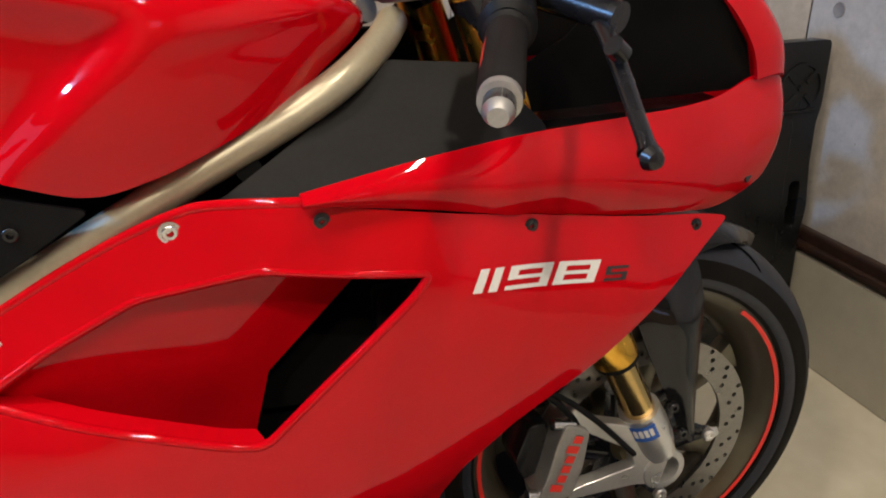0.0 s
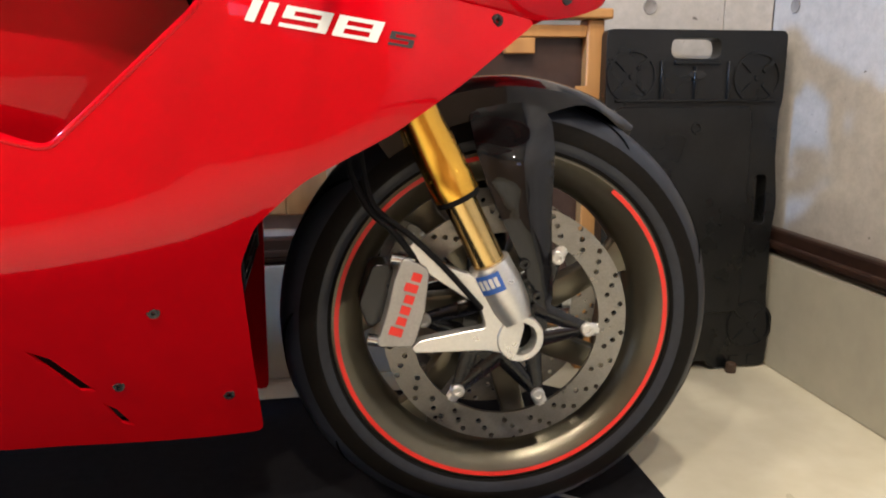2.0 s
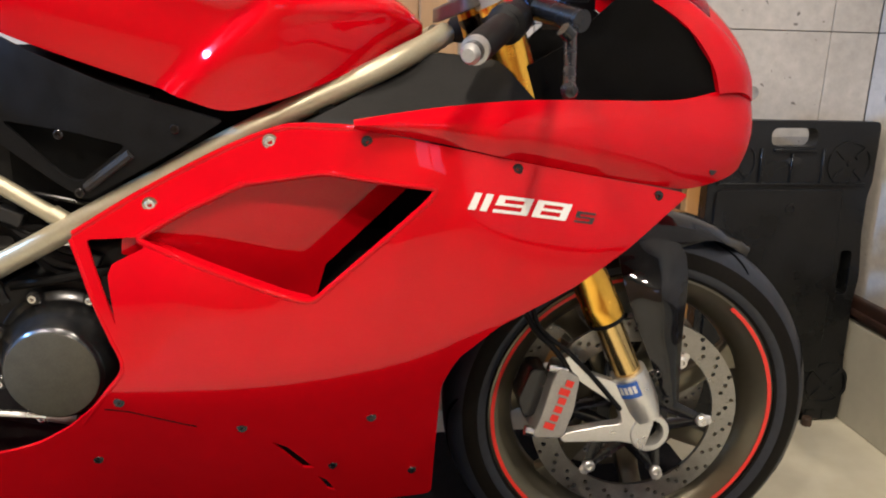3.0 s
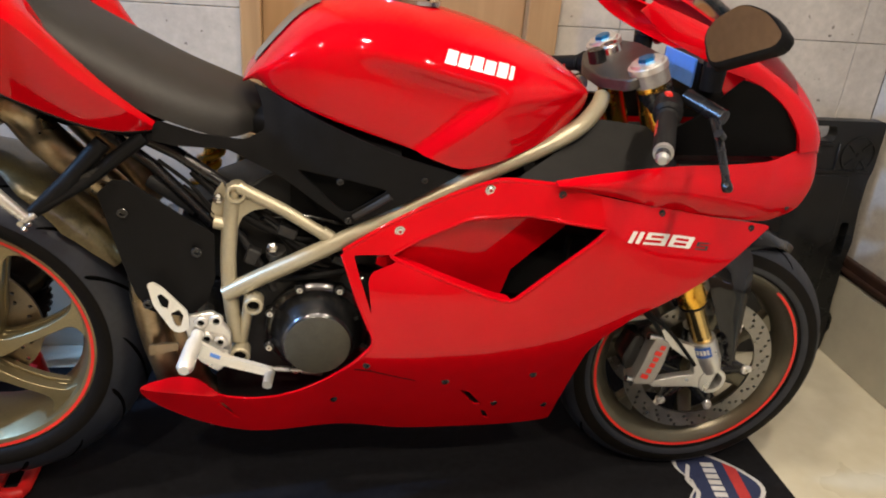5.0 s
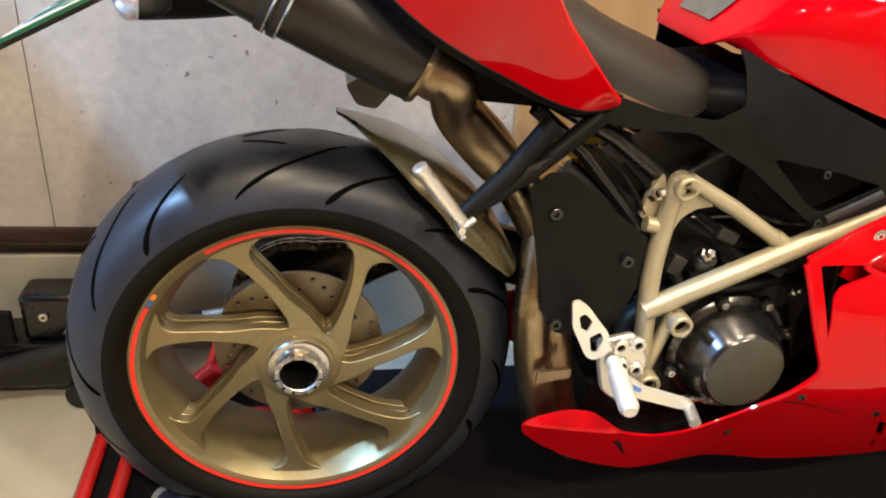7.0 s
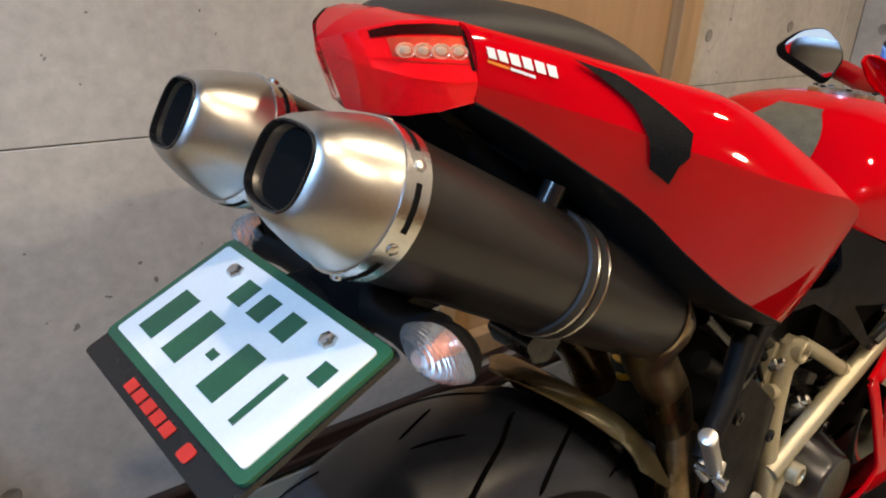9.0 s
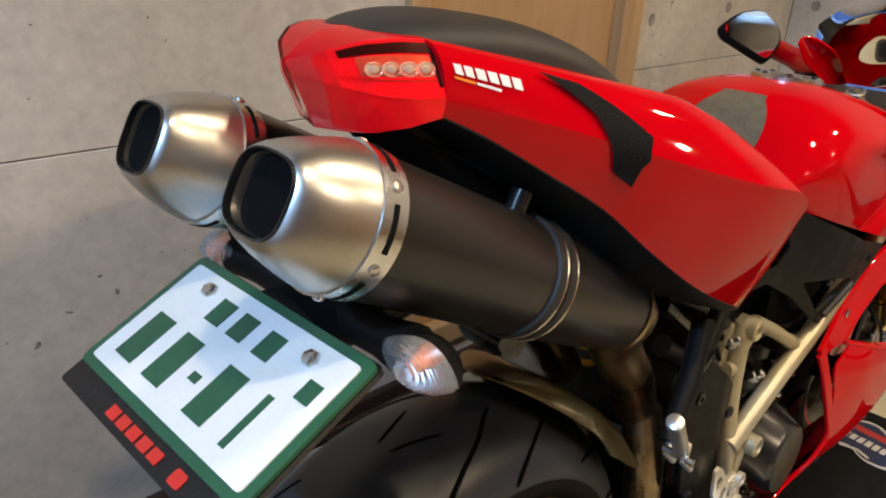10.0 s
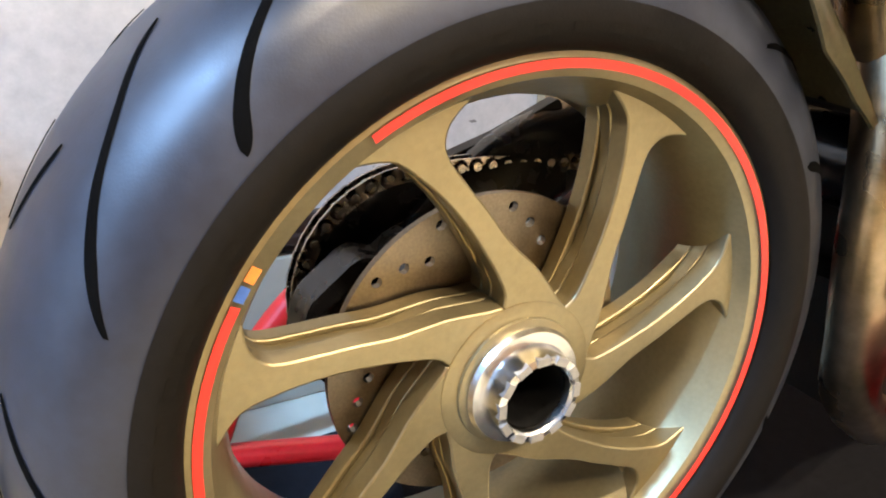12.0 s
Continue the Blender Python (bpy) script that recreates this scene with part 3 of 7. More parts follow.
def grooves(wheel, m, half, rim_r, out_r, count, shape, width=0.0042, turn=0.0, offset=0.5):
    """Curved tread cuts: ribbons that follow the crown, their shade painted in near-black."""
    for k in range(count):
        for sgn in (1, -1):
            bm = bmesh.new()
            line = smooth_path([(a, w, 0) for a, w in shape], 6)
            a0 = turn + 360.0 / count * (k + (offset if sgn < 0 else 0))
            rows = []
            for i, p in enumerate(line):
                d = (line[min(i + 1, len(line) - 1)] - line[max(i - 1, 0)])
                arc, ww = d.x * math.pi / 180 * out_r, d.y
                ln = math.hypot(arc, ww) or 1
                taper = min(1, 0.25 + 4 * min(i, len(line) - 1 - i) / len(line))
                row = []
                for s, lift in ((-1, 0.0004), (-0.45, 0.0011), (0.45, 0.0011), (1, 0.0004)):
                    da = -ww / ln * s * width / 2 * taper / out_r
                    dw = arc / ln * s * width / 2 * taper
                    w = (p.y + dw) * sgn
                    a = radians(a0 + p.x) + da
                    r = crown(half, rim_r, out_r, w) + lift
                    row.append(bm.verts.new(m @ Vector((r * math.cos(a), r * math.sin(a), w))))
                rows.append(row)
            for r1, r2 in zip(rows, rows[1:]):
                for i in range(3):
                    bm.faces.new((r1[i], r1[i + 1], r2[i + 1], r2[i]))
            part("groove_shade", bm, GROOVE_SHADE, wheel, "")


def rim(bm, m, half, r_out, r_in, depth=0.004):
    """The rim's barrel with its flanges."""
    prof = [(r_out, half), (r_out, half - 0.006), (r_out - 0.010, half - 0.010), (r_in + 0.006, half * 0.55), (r_in, half * 0.30), (r_in, -half * 0.30), (r_in + 0.006, -half * 0.55), (r_out - 0.010, -half + 0.010), (r_out, -half + 0.006), (r_out, -half),
            (r_out - 0.004, -half - 0.001), (r_out - 0.016, -half + 0.004), (r_in - 0.003, -half * 0.55), (r_in - 0.008, -half * 0.3), (r_in - 0.008, half * 0.3), (r_in - 0.003, half * 0.55), (r_out - 0.016, half - 0.004), (r_out - 0.004, half + 0.001)]
    lathe(bm, prof, m, 128, closed=True)


def stripe(wheel, m, half, r0, r1, gap=None, arc=(0, 360)):
    bm = bmesh.new()
    a0, a1 = arc
    n = int(abs(a1 - a0) / 3)
    rows = []
    for i in range(n + 1):
        a = radians(a0 + (a1 - a0) * i / n)
        rows.append([bm.verts.new(m @ Vector((r * math.cos(a), r * math.sin(a), h))) for r, h in ((r0, half + 0.0012), (r1, half + 0.0022))])
    for p, q in zip(rows, rows[1:]):
        bm.faces.new((p[0], p[1], q[1], q[0]))
    part("rim_tape", bm, STRIPE, wheel, "red reflective tape along the rim edge")


def side_frame(c, steer=0.0):
    """x ahead, y up, z to the bike's right, at a wheel's centre."""
    ax = Matrix.Rotation(radians(steer), 4, Vector((-math.sin(radians(24.5)), 0, math.cos(radians(24.5)))))
    return Matrix.Translation(c) @ ax @ Matrix(((1, 0, 0, 0), (0, 0, -1, 0), (0, 1, 0, 0), (0, 0, 0, 1)))


def bolt(bm, m, r=0.006, h=0.005):
    """A socket-head screw with a sunk hexagon."""
    lathe(bm, [(r * 1.05, 0), (r * 1.05, h * 0.8), (r * 0.9, h), (r * 0.5, h)], m, 14)
    lathe(bm, [(r * 0.5, h), (r * 0.46, h * 0.3), (0, h * 0.3)], m, 6)


def bolted(at, direction=(0, -1, 0), r=0.006, h=0.005):
    bm = bmesh.new()
    bolt(bm, axes_to(at, direction), r, h)
    return bm


def ring_disc(m, r0, r1, z0, z1, rows, hole_r, seg=72, lobes=0):
    """A drilled brake disc: flat ring with real holes."""
    outer = [((r1 + (0.0018 * math.cos(lobes * a) if lobes else 0)) * math.cos(a), (r1 + (0.0018 * math.cos(lobes * a) if lobes else 0)) * math.sin(a)) for a in (2 * math.pi * k / 96 for k in range(96))]
    inner = disc_poly(0, 0, r0, 60)
    holes = [inner] + [disc_poly(r * math.cos(radians(a)), r * math.sin(radians(a)), hole_r, 8) for r, a in rows]
    bm = holed_plate(outer, holes, z0, z1, 0.03)
    for v in bm.verts:
        x, y, z = v.co
        v.co = m @ Vector((x, z, y))
    return bm


def curved_spoke(m, a_rim, sweep, r0, r1, w0, w1, h0, h1, zc0, zc1, n=10):
    """A swept wheel spoke of rounded box section from hub to rim."""
    rings = []
    for i in range(n + 1):
        t = i / n
        r = r0 + (r1 - r0) * t
        a = radians(a_rim - sweep * (1 - t) ** 1.3)
        flare = 1 + 1.5 * max(0, (t - 0.72) / 0.28) ** 2.4 + 0.6 * max(0, (0.34 - t) / 0.34) ** 2
        w, h, z = (w0 + (w1 - w0) * t) * flare, h0 + (h1 - h0) * t, zc0 + (zc1 - zc0) * t
        e, u = Vector((math.cos(a), math.sin(a), 0)), Vector((-math.sin(a), math.cos(a), 0))
        sec = []
        for k in range(12):
            q = 2 * math.pi * (k + 0.5) / 12
            c, s = math.cos(q), math.sin(q)
            sec.append(m @ (e * r + u * (w / 2 * math.copysign(abs(c) ** 0.28, c)) + Vector((0, 0, z + h / 2 * math.copysign(abs(s) ** 0.28, s)))))
        rings.append(sec)
    return loft(rings)


# rear wheel
MR = side_frame(REAR)
bm = bmesh.new()
rim(bm, MR, 0.083, 0.2325, 0.2035)
rear_wheel = part("rear_wheel", bm, GOLD_RIM, bike, "forged bronze-gold rear wheel with seven swept spokes")
tyre(rear_wheel, MR, 0.097, 0.226, 0.3255, TREAD)
grooves(rear_wheel, MR, 0.097, 0.226, 0.3255, 7, [(0, 0.022), (3, 0.031), (9, 0.053), (16, 0.069), (21, 0.079), (27, 0.0895)], 0.0048, 130.0, 0.0)
grooves(rear_wheel, MR, 0.097, 0.226, 0.3255, 7, [(0, 0.048), (4, 0.060), (9, 0.074), (15, 0.0885), (18, 0.0935)], 0.0046, 116.0, 0.0)
grooves(rear_wheel, MR, 0.097, 0.226, 0.3255, 7, [(0, 0.028), (5, 0.018), (10, 0.009)], 0.0040, 144.0, 0.0)
# browner sidewall with raised lettering bars
for wheel, m, half, out_r in ((rear_wheel, MR, 0.097, 0.3255),):
    for sgn in (1, -1):
        prof = [(0.2320, 0.0830), (0.2325, 0.0850), (0.2355, 0.0900), (0.240, 0.0938), (0.246, 0.0966), (0.2520, 0.0975), (0.2575, 0.0973), (0.2625, 0.0962)]
        part("sidewall", turned([(r, y * sgn) for r, y in prof], m, 128), SIDEWALL, wheel, "brownish black tyre sidewall", 80)
    for k in range(26):
        if k % 13 > 8:
            continue
        a0, a1 = radians(64 + 6.0 * k), radians(64 + 6.0 * k + 2.6)
        bm = bmesh.new()
        g = [[bm.verts.new(m @ Vector((r * math.cos(a), r * math.sin(a), y))) for r, y in ((0.2440, 0.0963), (0.2500, 0.0978))] for a in (a0, (a0 + a1) / 2, a1)]
        for p, q in zip(g, g[1:]):
            bm.faces.new((p[0], p[1], q[1], q[0]))
        part("sidewall_bar", bm, SIDEWALL, wheel)
for a0, mat in ((148.6, BLUE_PRINT), (145.6, AMBER)):
    bm = bmesh.new()
    q = [bm.verts.new(MR @ Vector((r * math.cos(radians(a)), r * math.sin(radians(a)), 0.0855))) for r, a in ((0.2225, a0 - 1.2), (0.2285, a0 - 1.2), (0.2285, a0 + 1.2), (0.2225, a0 + 1.2))]
    bm.faces.new(q)
    part("rim_sticker", bm, mat, rear_wheel)
stripe(rear_wheel, MR, 0.0835, 0.2222, 0.2282, arc=(150.5, 481.5))

RIM_R, HUB_R, STEP = 0.2125, 0.063, 360 / 7


def polar(r, a):
    return Vector((r * math.cos(radians(a)), r * math.sin(radians(a))))


def window_edges(a):
    """The two flanks of the opening that lies clockwise of the spoke that reaches the rim at the angle a, each from hub to rim."""
    b = a - STEP
    corner = polar(HUB_R, a - 60)
    flank = [corner] + [polar(r, a + d) for r, d in ((0.066, -50.0), (0.084, -31.0), (0.110, -15.5), (0.135, -9.5), (0.160, -5.2), (0.184, -2.8), (0.200, -5.0), (RIM_R, -11.0))]
    other = [corner] + [polar(r, b + d) for r, d in ((0.072, -10.5), (0.086, -8.5), (0.105, -5.5), (0.130, -2.2), (0.155, 1.0), (0.180, 4.4), (0.198, 7.5), (RIM_R, 14.0))]
    return [[p.to_2d() for p in smooth_path([q.to_3d() for q in line], 4)] for line in (flank, other)]


def spoke_outline(a, inset=0.0):
    """The outline of one spoke, from hub to rim and back; inset draws both flanks in along the slot."""
    right = window_edges(a)[0]
    left = window_edges(a + STEP)[1]
    if inset:
        n = len(right)
        for line, other in ((right, left), (left, right)):
            mids = [(p + q) / 2 for p, q in zip(right, left)]
            for i in range(n):
                k = inset * between(i / n, 0.22, 0.34) * (1 - between(i / n, 0.66, 0.80))
                d = mids[i] - line[i]
                if d.length > 1e-6:
                    line[i] = line[i] + d.normalized() * min(k, d.length * 0.6)
    arc = [polar(RIM_R, a - 11 + 25 * t / 5) for t in range(1, 5)]
    inner = [polar(0.040, a + STEP - 60 - STEP * t / 4) for t in range(5)]
    return [tuple(p) for p in right + arc + left[::-1] + inner]


def spoke_body(m, a):
    """A forged spoke: broad front and back flanges with slotted flanks between them."""
    bm = bmesh.new()
    for inset, z0, z1 in ((0.0, 0.0480, 0.0660), (0.0040, 0.0350, 0.0480), (0.0, 0.0200, 0.0350)):
        v, f = sheet(spoke_outline(a, inset), 0.05)
        n = len(v)
        rows = [[bm.verts.new(m @ Vector((p[0], p[1], z))) for p in v] for z in (z0, z1)]
        count = collections.Counter()
        for t in f:
            for i in range(len(t)):
                count[frozenset((t[i], t[(i + 1) % len(t)]))] += 1
            bm.faces.new([rows[0][i] for i in t])
            bm.faces.new([rows[1][i] for i in t])
        for e, c in count.items():
            if c == 1:
                i, j = tuple(e)
                bm.faces.new((rows[0][i], rows[0][j], rows[1][j], rows[1][i]))
    return bm


for k in range(7):
    bevel(part("spoke", spoke_body(MR, 112.5 + k * STEP), GOLD_RIM, rear_wheel), 0.0022, 2, 40)
part("hub", turned([(0.0, -0.03), (0.055, -0.03), (0.060, 0.02), (0.061, 0.050), (0.0615, 0.0664), (0.0605, 0.0668), (0.050, 0.0672), (0.0495, 0.0695), (0.044, 0.0712), (0.030, 0.072)], MR, 64), GOLD_RIM, rear_wheel)
nut = [(0.0445, 0.070), (0.0455, 0.074), (0.0435, 0.078), (0.036, 0.079), (0.0345, 0.086), (0.0335, 0.094), (0.0285, 0.0955), (0.0265, 0.093), (0.0255, 0.030)]
part("wheel_nut", turned(nut, MR, 48), STEEL, rear_wheel, "bare steel wheel nut with a hollow axle")
# near-black cup closes the axle; the bore's shade is in its colour
part("axle_bore", turned([(0.0254, 0.088), (0.0250, 0.035), (0.0, 0.034)], MR, 40), SHADE_BLACK, rear_wheel)
for k in range(12):
    a = radians(30 * k)
    m = MR @ Matrix.Rotation(a, 4, "Z") @ Matrix.Translation((0.0305, 0, 0.092))
    part("nut_lug", boxed((-0.0028, -0.0052, -0.004), (0.0030, 0.0052, 0.0040), m), CAST_ALU, rear_wheel)
holes = [(0.104 + 0.010 * (k % 3 - 1), k * 10) for k in range(36)]
part("rear_disc", ring_disc(MR, 0.064, 0.1245, 0.018, 0.012, holes, 0.0042), DISC_BRONZE, rear_wheel, "drilled rear brake disc")
part("disc_carrier", turned([(0.03, 0.016), (0.066, 0.013), (0.074, 0.009), (0.066, 0.004), (0.03, 0.0)], MR, 48, True), GOLD_RIM, rear_wheel)
# sprocket and chain on the far side
SPR = MR @ Matrix.Translation((0, 0, -0.112))
teeth = []
for k in range(39 * 4):
    a = 2 * math.pi * k / (39 * 4)
    r = 0.099 + (0.004 if k % 4 in (1, 2) else 0)
    teeth.append((r * math.cos(a), r * math.sin(a)))
bm = plate(teeth, -0.003, 0.003)
for v in bm.verts:
    x, y, z = v.co
    v.co = SPR @ Vector((x, z, y))
part("sprocket", bm, SATIN_BLACK, rear_wheel)
chain = part("chain", tubed([SPR @ Vector((0.103 * math.cos(radians(a)), 0.103 * math.sin(radians(a)), 0)) for a in range(80, 281, 10)], 0.0016, 6), CHAIN, bike, "oily drive chain round the rear sprocket")
links = [SPR @ Vector((0.104 * math.cos(radians(a)), 0.104 * math.sin(radians(a)), 0)) for a in np.arange(75, 285, 9.2)]
front_run = [Vector((0.03 + 0.0159 * k, 0.112, 0.397 + 0.103 - 0.00012 * k * k)) for k in range(26)]
for run in (links, front_run):
    for a, b in zip(run, run[1:]):
        d = (b - a).normalized()
        for off in (-0.006, 0.006):
            bm = bmesh.new()
            c = (a + b) / 2 + Vector((0, off, 0))
            up = d.cross(Vector((0, 1, 0)))
            poly = []
            for j in range(14):
                q = 2 * math.pi * j / 14
                u = math.cos(q)
                poly.append(c + d * ((b - a).length * 0.5 * (1 if u > 0 else -1) + 0.0076 * u) + up * 0.0076 * math.sin(q))
            f = [bm.verts.new(p + Vector((0, -0.0012, 0))) for p in poly]
            g = [bm.verts.new(p + Vector((0, 0.0012, 0))) for p in poly]
            bm.faces.new(f)
            bm.faces.new(g[::-1])
            for j in range(14):
                bm.faces.new((f[j], g[j], g[(j + 1) % 14], f[(j + 1) % 14]))
            part("link", bm, CHAIN, chain)
for p in links + front_run[::1]:
    part("roller", tubed([p + Vector((0, -0.0105, 0)), p + Vector((0, 0.009, 0))], 0.0042, 10), CHAIN, chain)
part("chain_guard", plate(rounded([(0.035, 0.500), (0.10, 0.520), (0.165, 0.548), (0.172, 0.530), (0.11, 0.503), (0.06, 0.488)], 0.006), 0.128, 0.142), GREY_PLASTIC, bike, "dark grey chain guard")
# front wheel
MF = side_frame(FRONT, STEER)
bm = bmesh.new()
rim(bm, MF, 0.051, 0.2325, 0.198)
front_wheel = part("front_wheel", bm, FRONT_GOLD, bike, "bronze-gold front wheel with drilled twin discs")
tyre(front_wheel, MF, 0.061, 0.226, 0.301, TREAD)
for sgn in (1, -1):
    part("sidewall", turned([(0.2325, 0.0535 * sgn)] + [(crown(0.061, 0.226, 0.301, c * 0.061) + 0.0007, (c * 0.061 + 0.0008) * sgn) for c in (0.985, 0.975, 0.960, 0.945, 0.930, 0.915, 0.900, 0.885)], MF, 128), SIDEWALL, front_wheel, "dull black tyre sidewall")
grooves(front_wheel, MF, 0.061, 0.226, 0.301, 9, [(0, 0.004), (-5, 0.014), (-12, 0.024), (-19, 0.034), (-25, 0.049)], 0.0058)
stripe(front_wheel, MF, 0.0515, 0.2222, 0.2282, arc=(51.5, -280.5))
for k in range(7):
    part("spoke", curved_spoke(MF, 76 + k * 360 / 7, 10, 0.035, 0.202, 0.042, 0.030, 0.034, 0.028, 0.0, 0.0), FRONT_GOLD, front_wheel)
part("hub", turned([(0.0, -0.07), (0.030, -0.07), (0.044, -0.045), (0.040, 0.0), (0.044, 0.045), (0.030, 0.070), (0, 0.07)], MF, 40), GOLD_RIM, front_wheel)
for sgn in (1, -1):
    holes = []
    for k in range(24):
        for j in range(3):
            holes.append((0.1385 + 0.0095 * j + (0.003 if k % 2 else 0), k * 15 + j * 4.2))
    part("front_disc", ring_disc(MF, 0.127, 0.165, sgn * 0.058, sgn * 0.0635, holes, 0.0038), DISC_STEEL, front_wheel, "drilled floating front brake disc")
    bm = bmesh.new()
    arms = []
    for k in range(6):
        a = radians(54 - 60 * k)
        m = MF @ Matrix.Rotation(a, 4, "Z")
        for s2 in (-1, 1):
            lo, hi = Vector((0.046, 0, sgn * 0.052)), Vector((0.112, 0, sgn * 0.059))
            arms.append(tubed([m @ (Matrix.Rotation(radians(29 * s2), 4, "Z") @ lo), m @ hi], [0.0135, 0.0085], 8, flat=0.4))
    lathe(bm, [(0.036, sgn * 0.046), (0.058, sgn * 0.050), (0.058, sgn * 0.056), (0.036, sgn * 0.056)], MF, 40, True)
    carrier = part("disc_carrier", bm, SATIN_BLACK, front_wheel, "black disc carrier")
    for arm_bm in arms:
        part("carrier_arm", arm_bm, SATIN_BLACK, front_wheel)
    for k in range(6):
        a = radians(54 - 60 * k)
        c = Vector((0.112 * math.cos(a), 0.112 * math.sin(a), 0))
        bm = turned([(0.0095, sgn * 0.056), (0.0095, sgn * 0.067), (0.0075, sgn * 0.069), (0.0045, sgn * 0.069), (0.004, sgn * 0.065), (0, sgn * 0.065)], MF @ Matrix.Translation(c), 18)
        d = Vector((math.cos(a), math.sin(a), 0))
        tube(bm, [MF @ (c + Vector((0, 0, sgn * 0.061))), MF @ (c + d * 0.017 + Vector((0, 0, sgn * 0.061)))], [0.010, 0.0085], 10, flat=0.35)
        part("bobbin", bm, ALU, front_wheel)


def both(name, bm, mat, label="", parent=None, smooth=35.0):
    """A part on the bike's right side and its mirror image on the left."""
    other = bm.copy()
    for v in other.verts:
        v.co.y = -v.co.y
    a = part(name, bm, mat, parent or bike, label, smooth)
    b = part(name, other, mat, parent or bike, label, smooth)
    return a, b


def curve(points):
    """A smooth line y(x) through a few points."""
    xs, ys = [p[0] for p in points], [p[1] for p in points]
    q = smooth_path([(x, y, 0) for x, y in points], 8)
    return lambda x: float(np.interp(x, [p.x for p in q], [p.y for p in q]))


# ---- side fairing
upper_side = Spline([(0.68, -0.188, 0.63), (0.76, -0.184, 0.667), (0.905, -0.191, 0.745), (1.019, -0.221, 0.750), (1.2, -0.217, 0.718), (1.391, -0.190, 0.678), (1.143, -0.238, 0.686),
                     (1.303, -0.218, 0.657), (0.72, -0.214, 0.50), (0.90, -0.236, 0.50), (1.08, -0.238, 0.52), (1.2, -0.232, 0.575), (0.80, -0.225, 0.58)], 2e-4)


crease_z = curve([(0.30, 0.425), (0.60, 0.428), (0.71, 0.431), (0.80, 0.434), (0.93, 0.447), (1.04, 0.467), (1.10, 0.485), (1.15, 0.507), (1.21, 0.536), (1.45, 0.66)])


def fairing_y(x, z):
    zc = crease_z(x)
    lower = upper_side(max(x, 0.66), zc) + 0.54 * (zc - z)
    tip = -0.183 - 0.46 * (z - 0.365) + 0.06 * (x - 0.88) + 0.35 * max(0.0, 0.5 - x) ** 1.2
    tip += 1.0 * max(0.0, z - 0.352) * (1 - between(x, 0.44, 0.52))
    lower += (tip - lower) * (1 - between(x, 0.50, 0.72))
    up = upper_side(x, z) if z > 0.34 else -0.3
    k = 0.006
    d = lower - up
    return up + (d if d > 3 * k else (0 if d < -3 * k else k * math.log1p(math.exp(d / k))))


MAIN = [(0.678, 0.637), (0.752, 0.682), (0.843, 0.730), (0.910, 0.758), (0.945, 0.764), (1.008, 0.764), (1.104, 0.747), (1.231, 0.721), (1.388, 0.691), (1.438, 0.680), (1.353, 0.616), (1.278, 0.566), (1.184, 0.519),
        (1.134, 0.474), (1.116, 0.430), (1.116, 0.400), (1.117, 0.300), (1.120, 0.177), (1.02, 0.184), (0.89, 0.194), (0.78, 0.194), (0.67, 0.206), (0.562, 0.225), (0.448, 0.249), (0.399, 0.267), (0.352, 0.297), (0.324, 0.324), (0.314, 0.350),
        (0.336, 0.363), (0.380, 0.377), (0.418, 0.377), (0.440, 0.364), (0.461, 0.350), (0.516, 0.344), (0.560, 0.342), (0.600, 0.352), (0.640, 0.376), (0.668, 0.402), (0.697, 0.432), (0.722, 0.466), (0.708, 0.505), (0.692, 0.545), (0.677, 0.590), (0.664, 0.628)]
SCOOP = [(0.742, 0.626), (0.800, 0.660), (0.870, 0.694), (0.970, 0.712), (1.103, 0.697), (1.090, 0.680), (0.953, 0.556), (0.920, 0.563), (0.840, 0.592)]
NOTCH = [(0.684, 0.625), (0.757, 0.630), (0.753, 0.617), (0.715, 0.598), (0.709, 0.584), (0.716, 0.522), (0.694, 0.590)]
SLOTS = [[(0.890, 0.342), (0.911, 0.330), (0.945, 0.278), (0.929, 0.281)], [(0.947, 0.259), (0.960, 0.247), (0.974, 0.217), (0.961, 0.224)], [(0.449, 0.330), (0.462, 0.330), (0.488, 0.280), (0.478, 0.289)]]
fair = [part("side_fairing", panel(rounded(MAIN, 0.012), lambda x, z: fairing_y(x, z), 0.004, 0.014, [rounded(SCOOP, 0.01), rounded(NOTCH, 0.005), *SLOTS], s), RED, bike, "glossy red side fairing with a deep air scoop", 28) for s in (1, -1)]


def scoop_y(x, z):
    """The scoop's flat floor, from its pointed rear end inwards to the opening in front."""
    run = max(0.0, min(1.0, ((x - 0.745) * 0.69 + (0.64 - z) * 0.72) / 0.186))
    return -0.186 + 0.029 * run


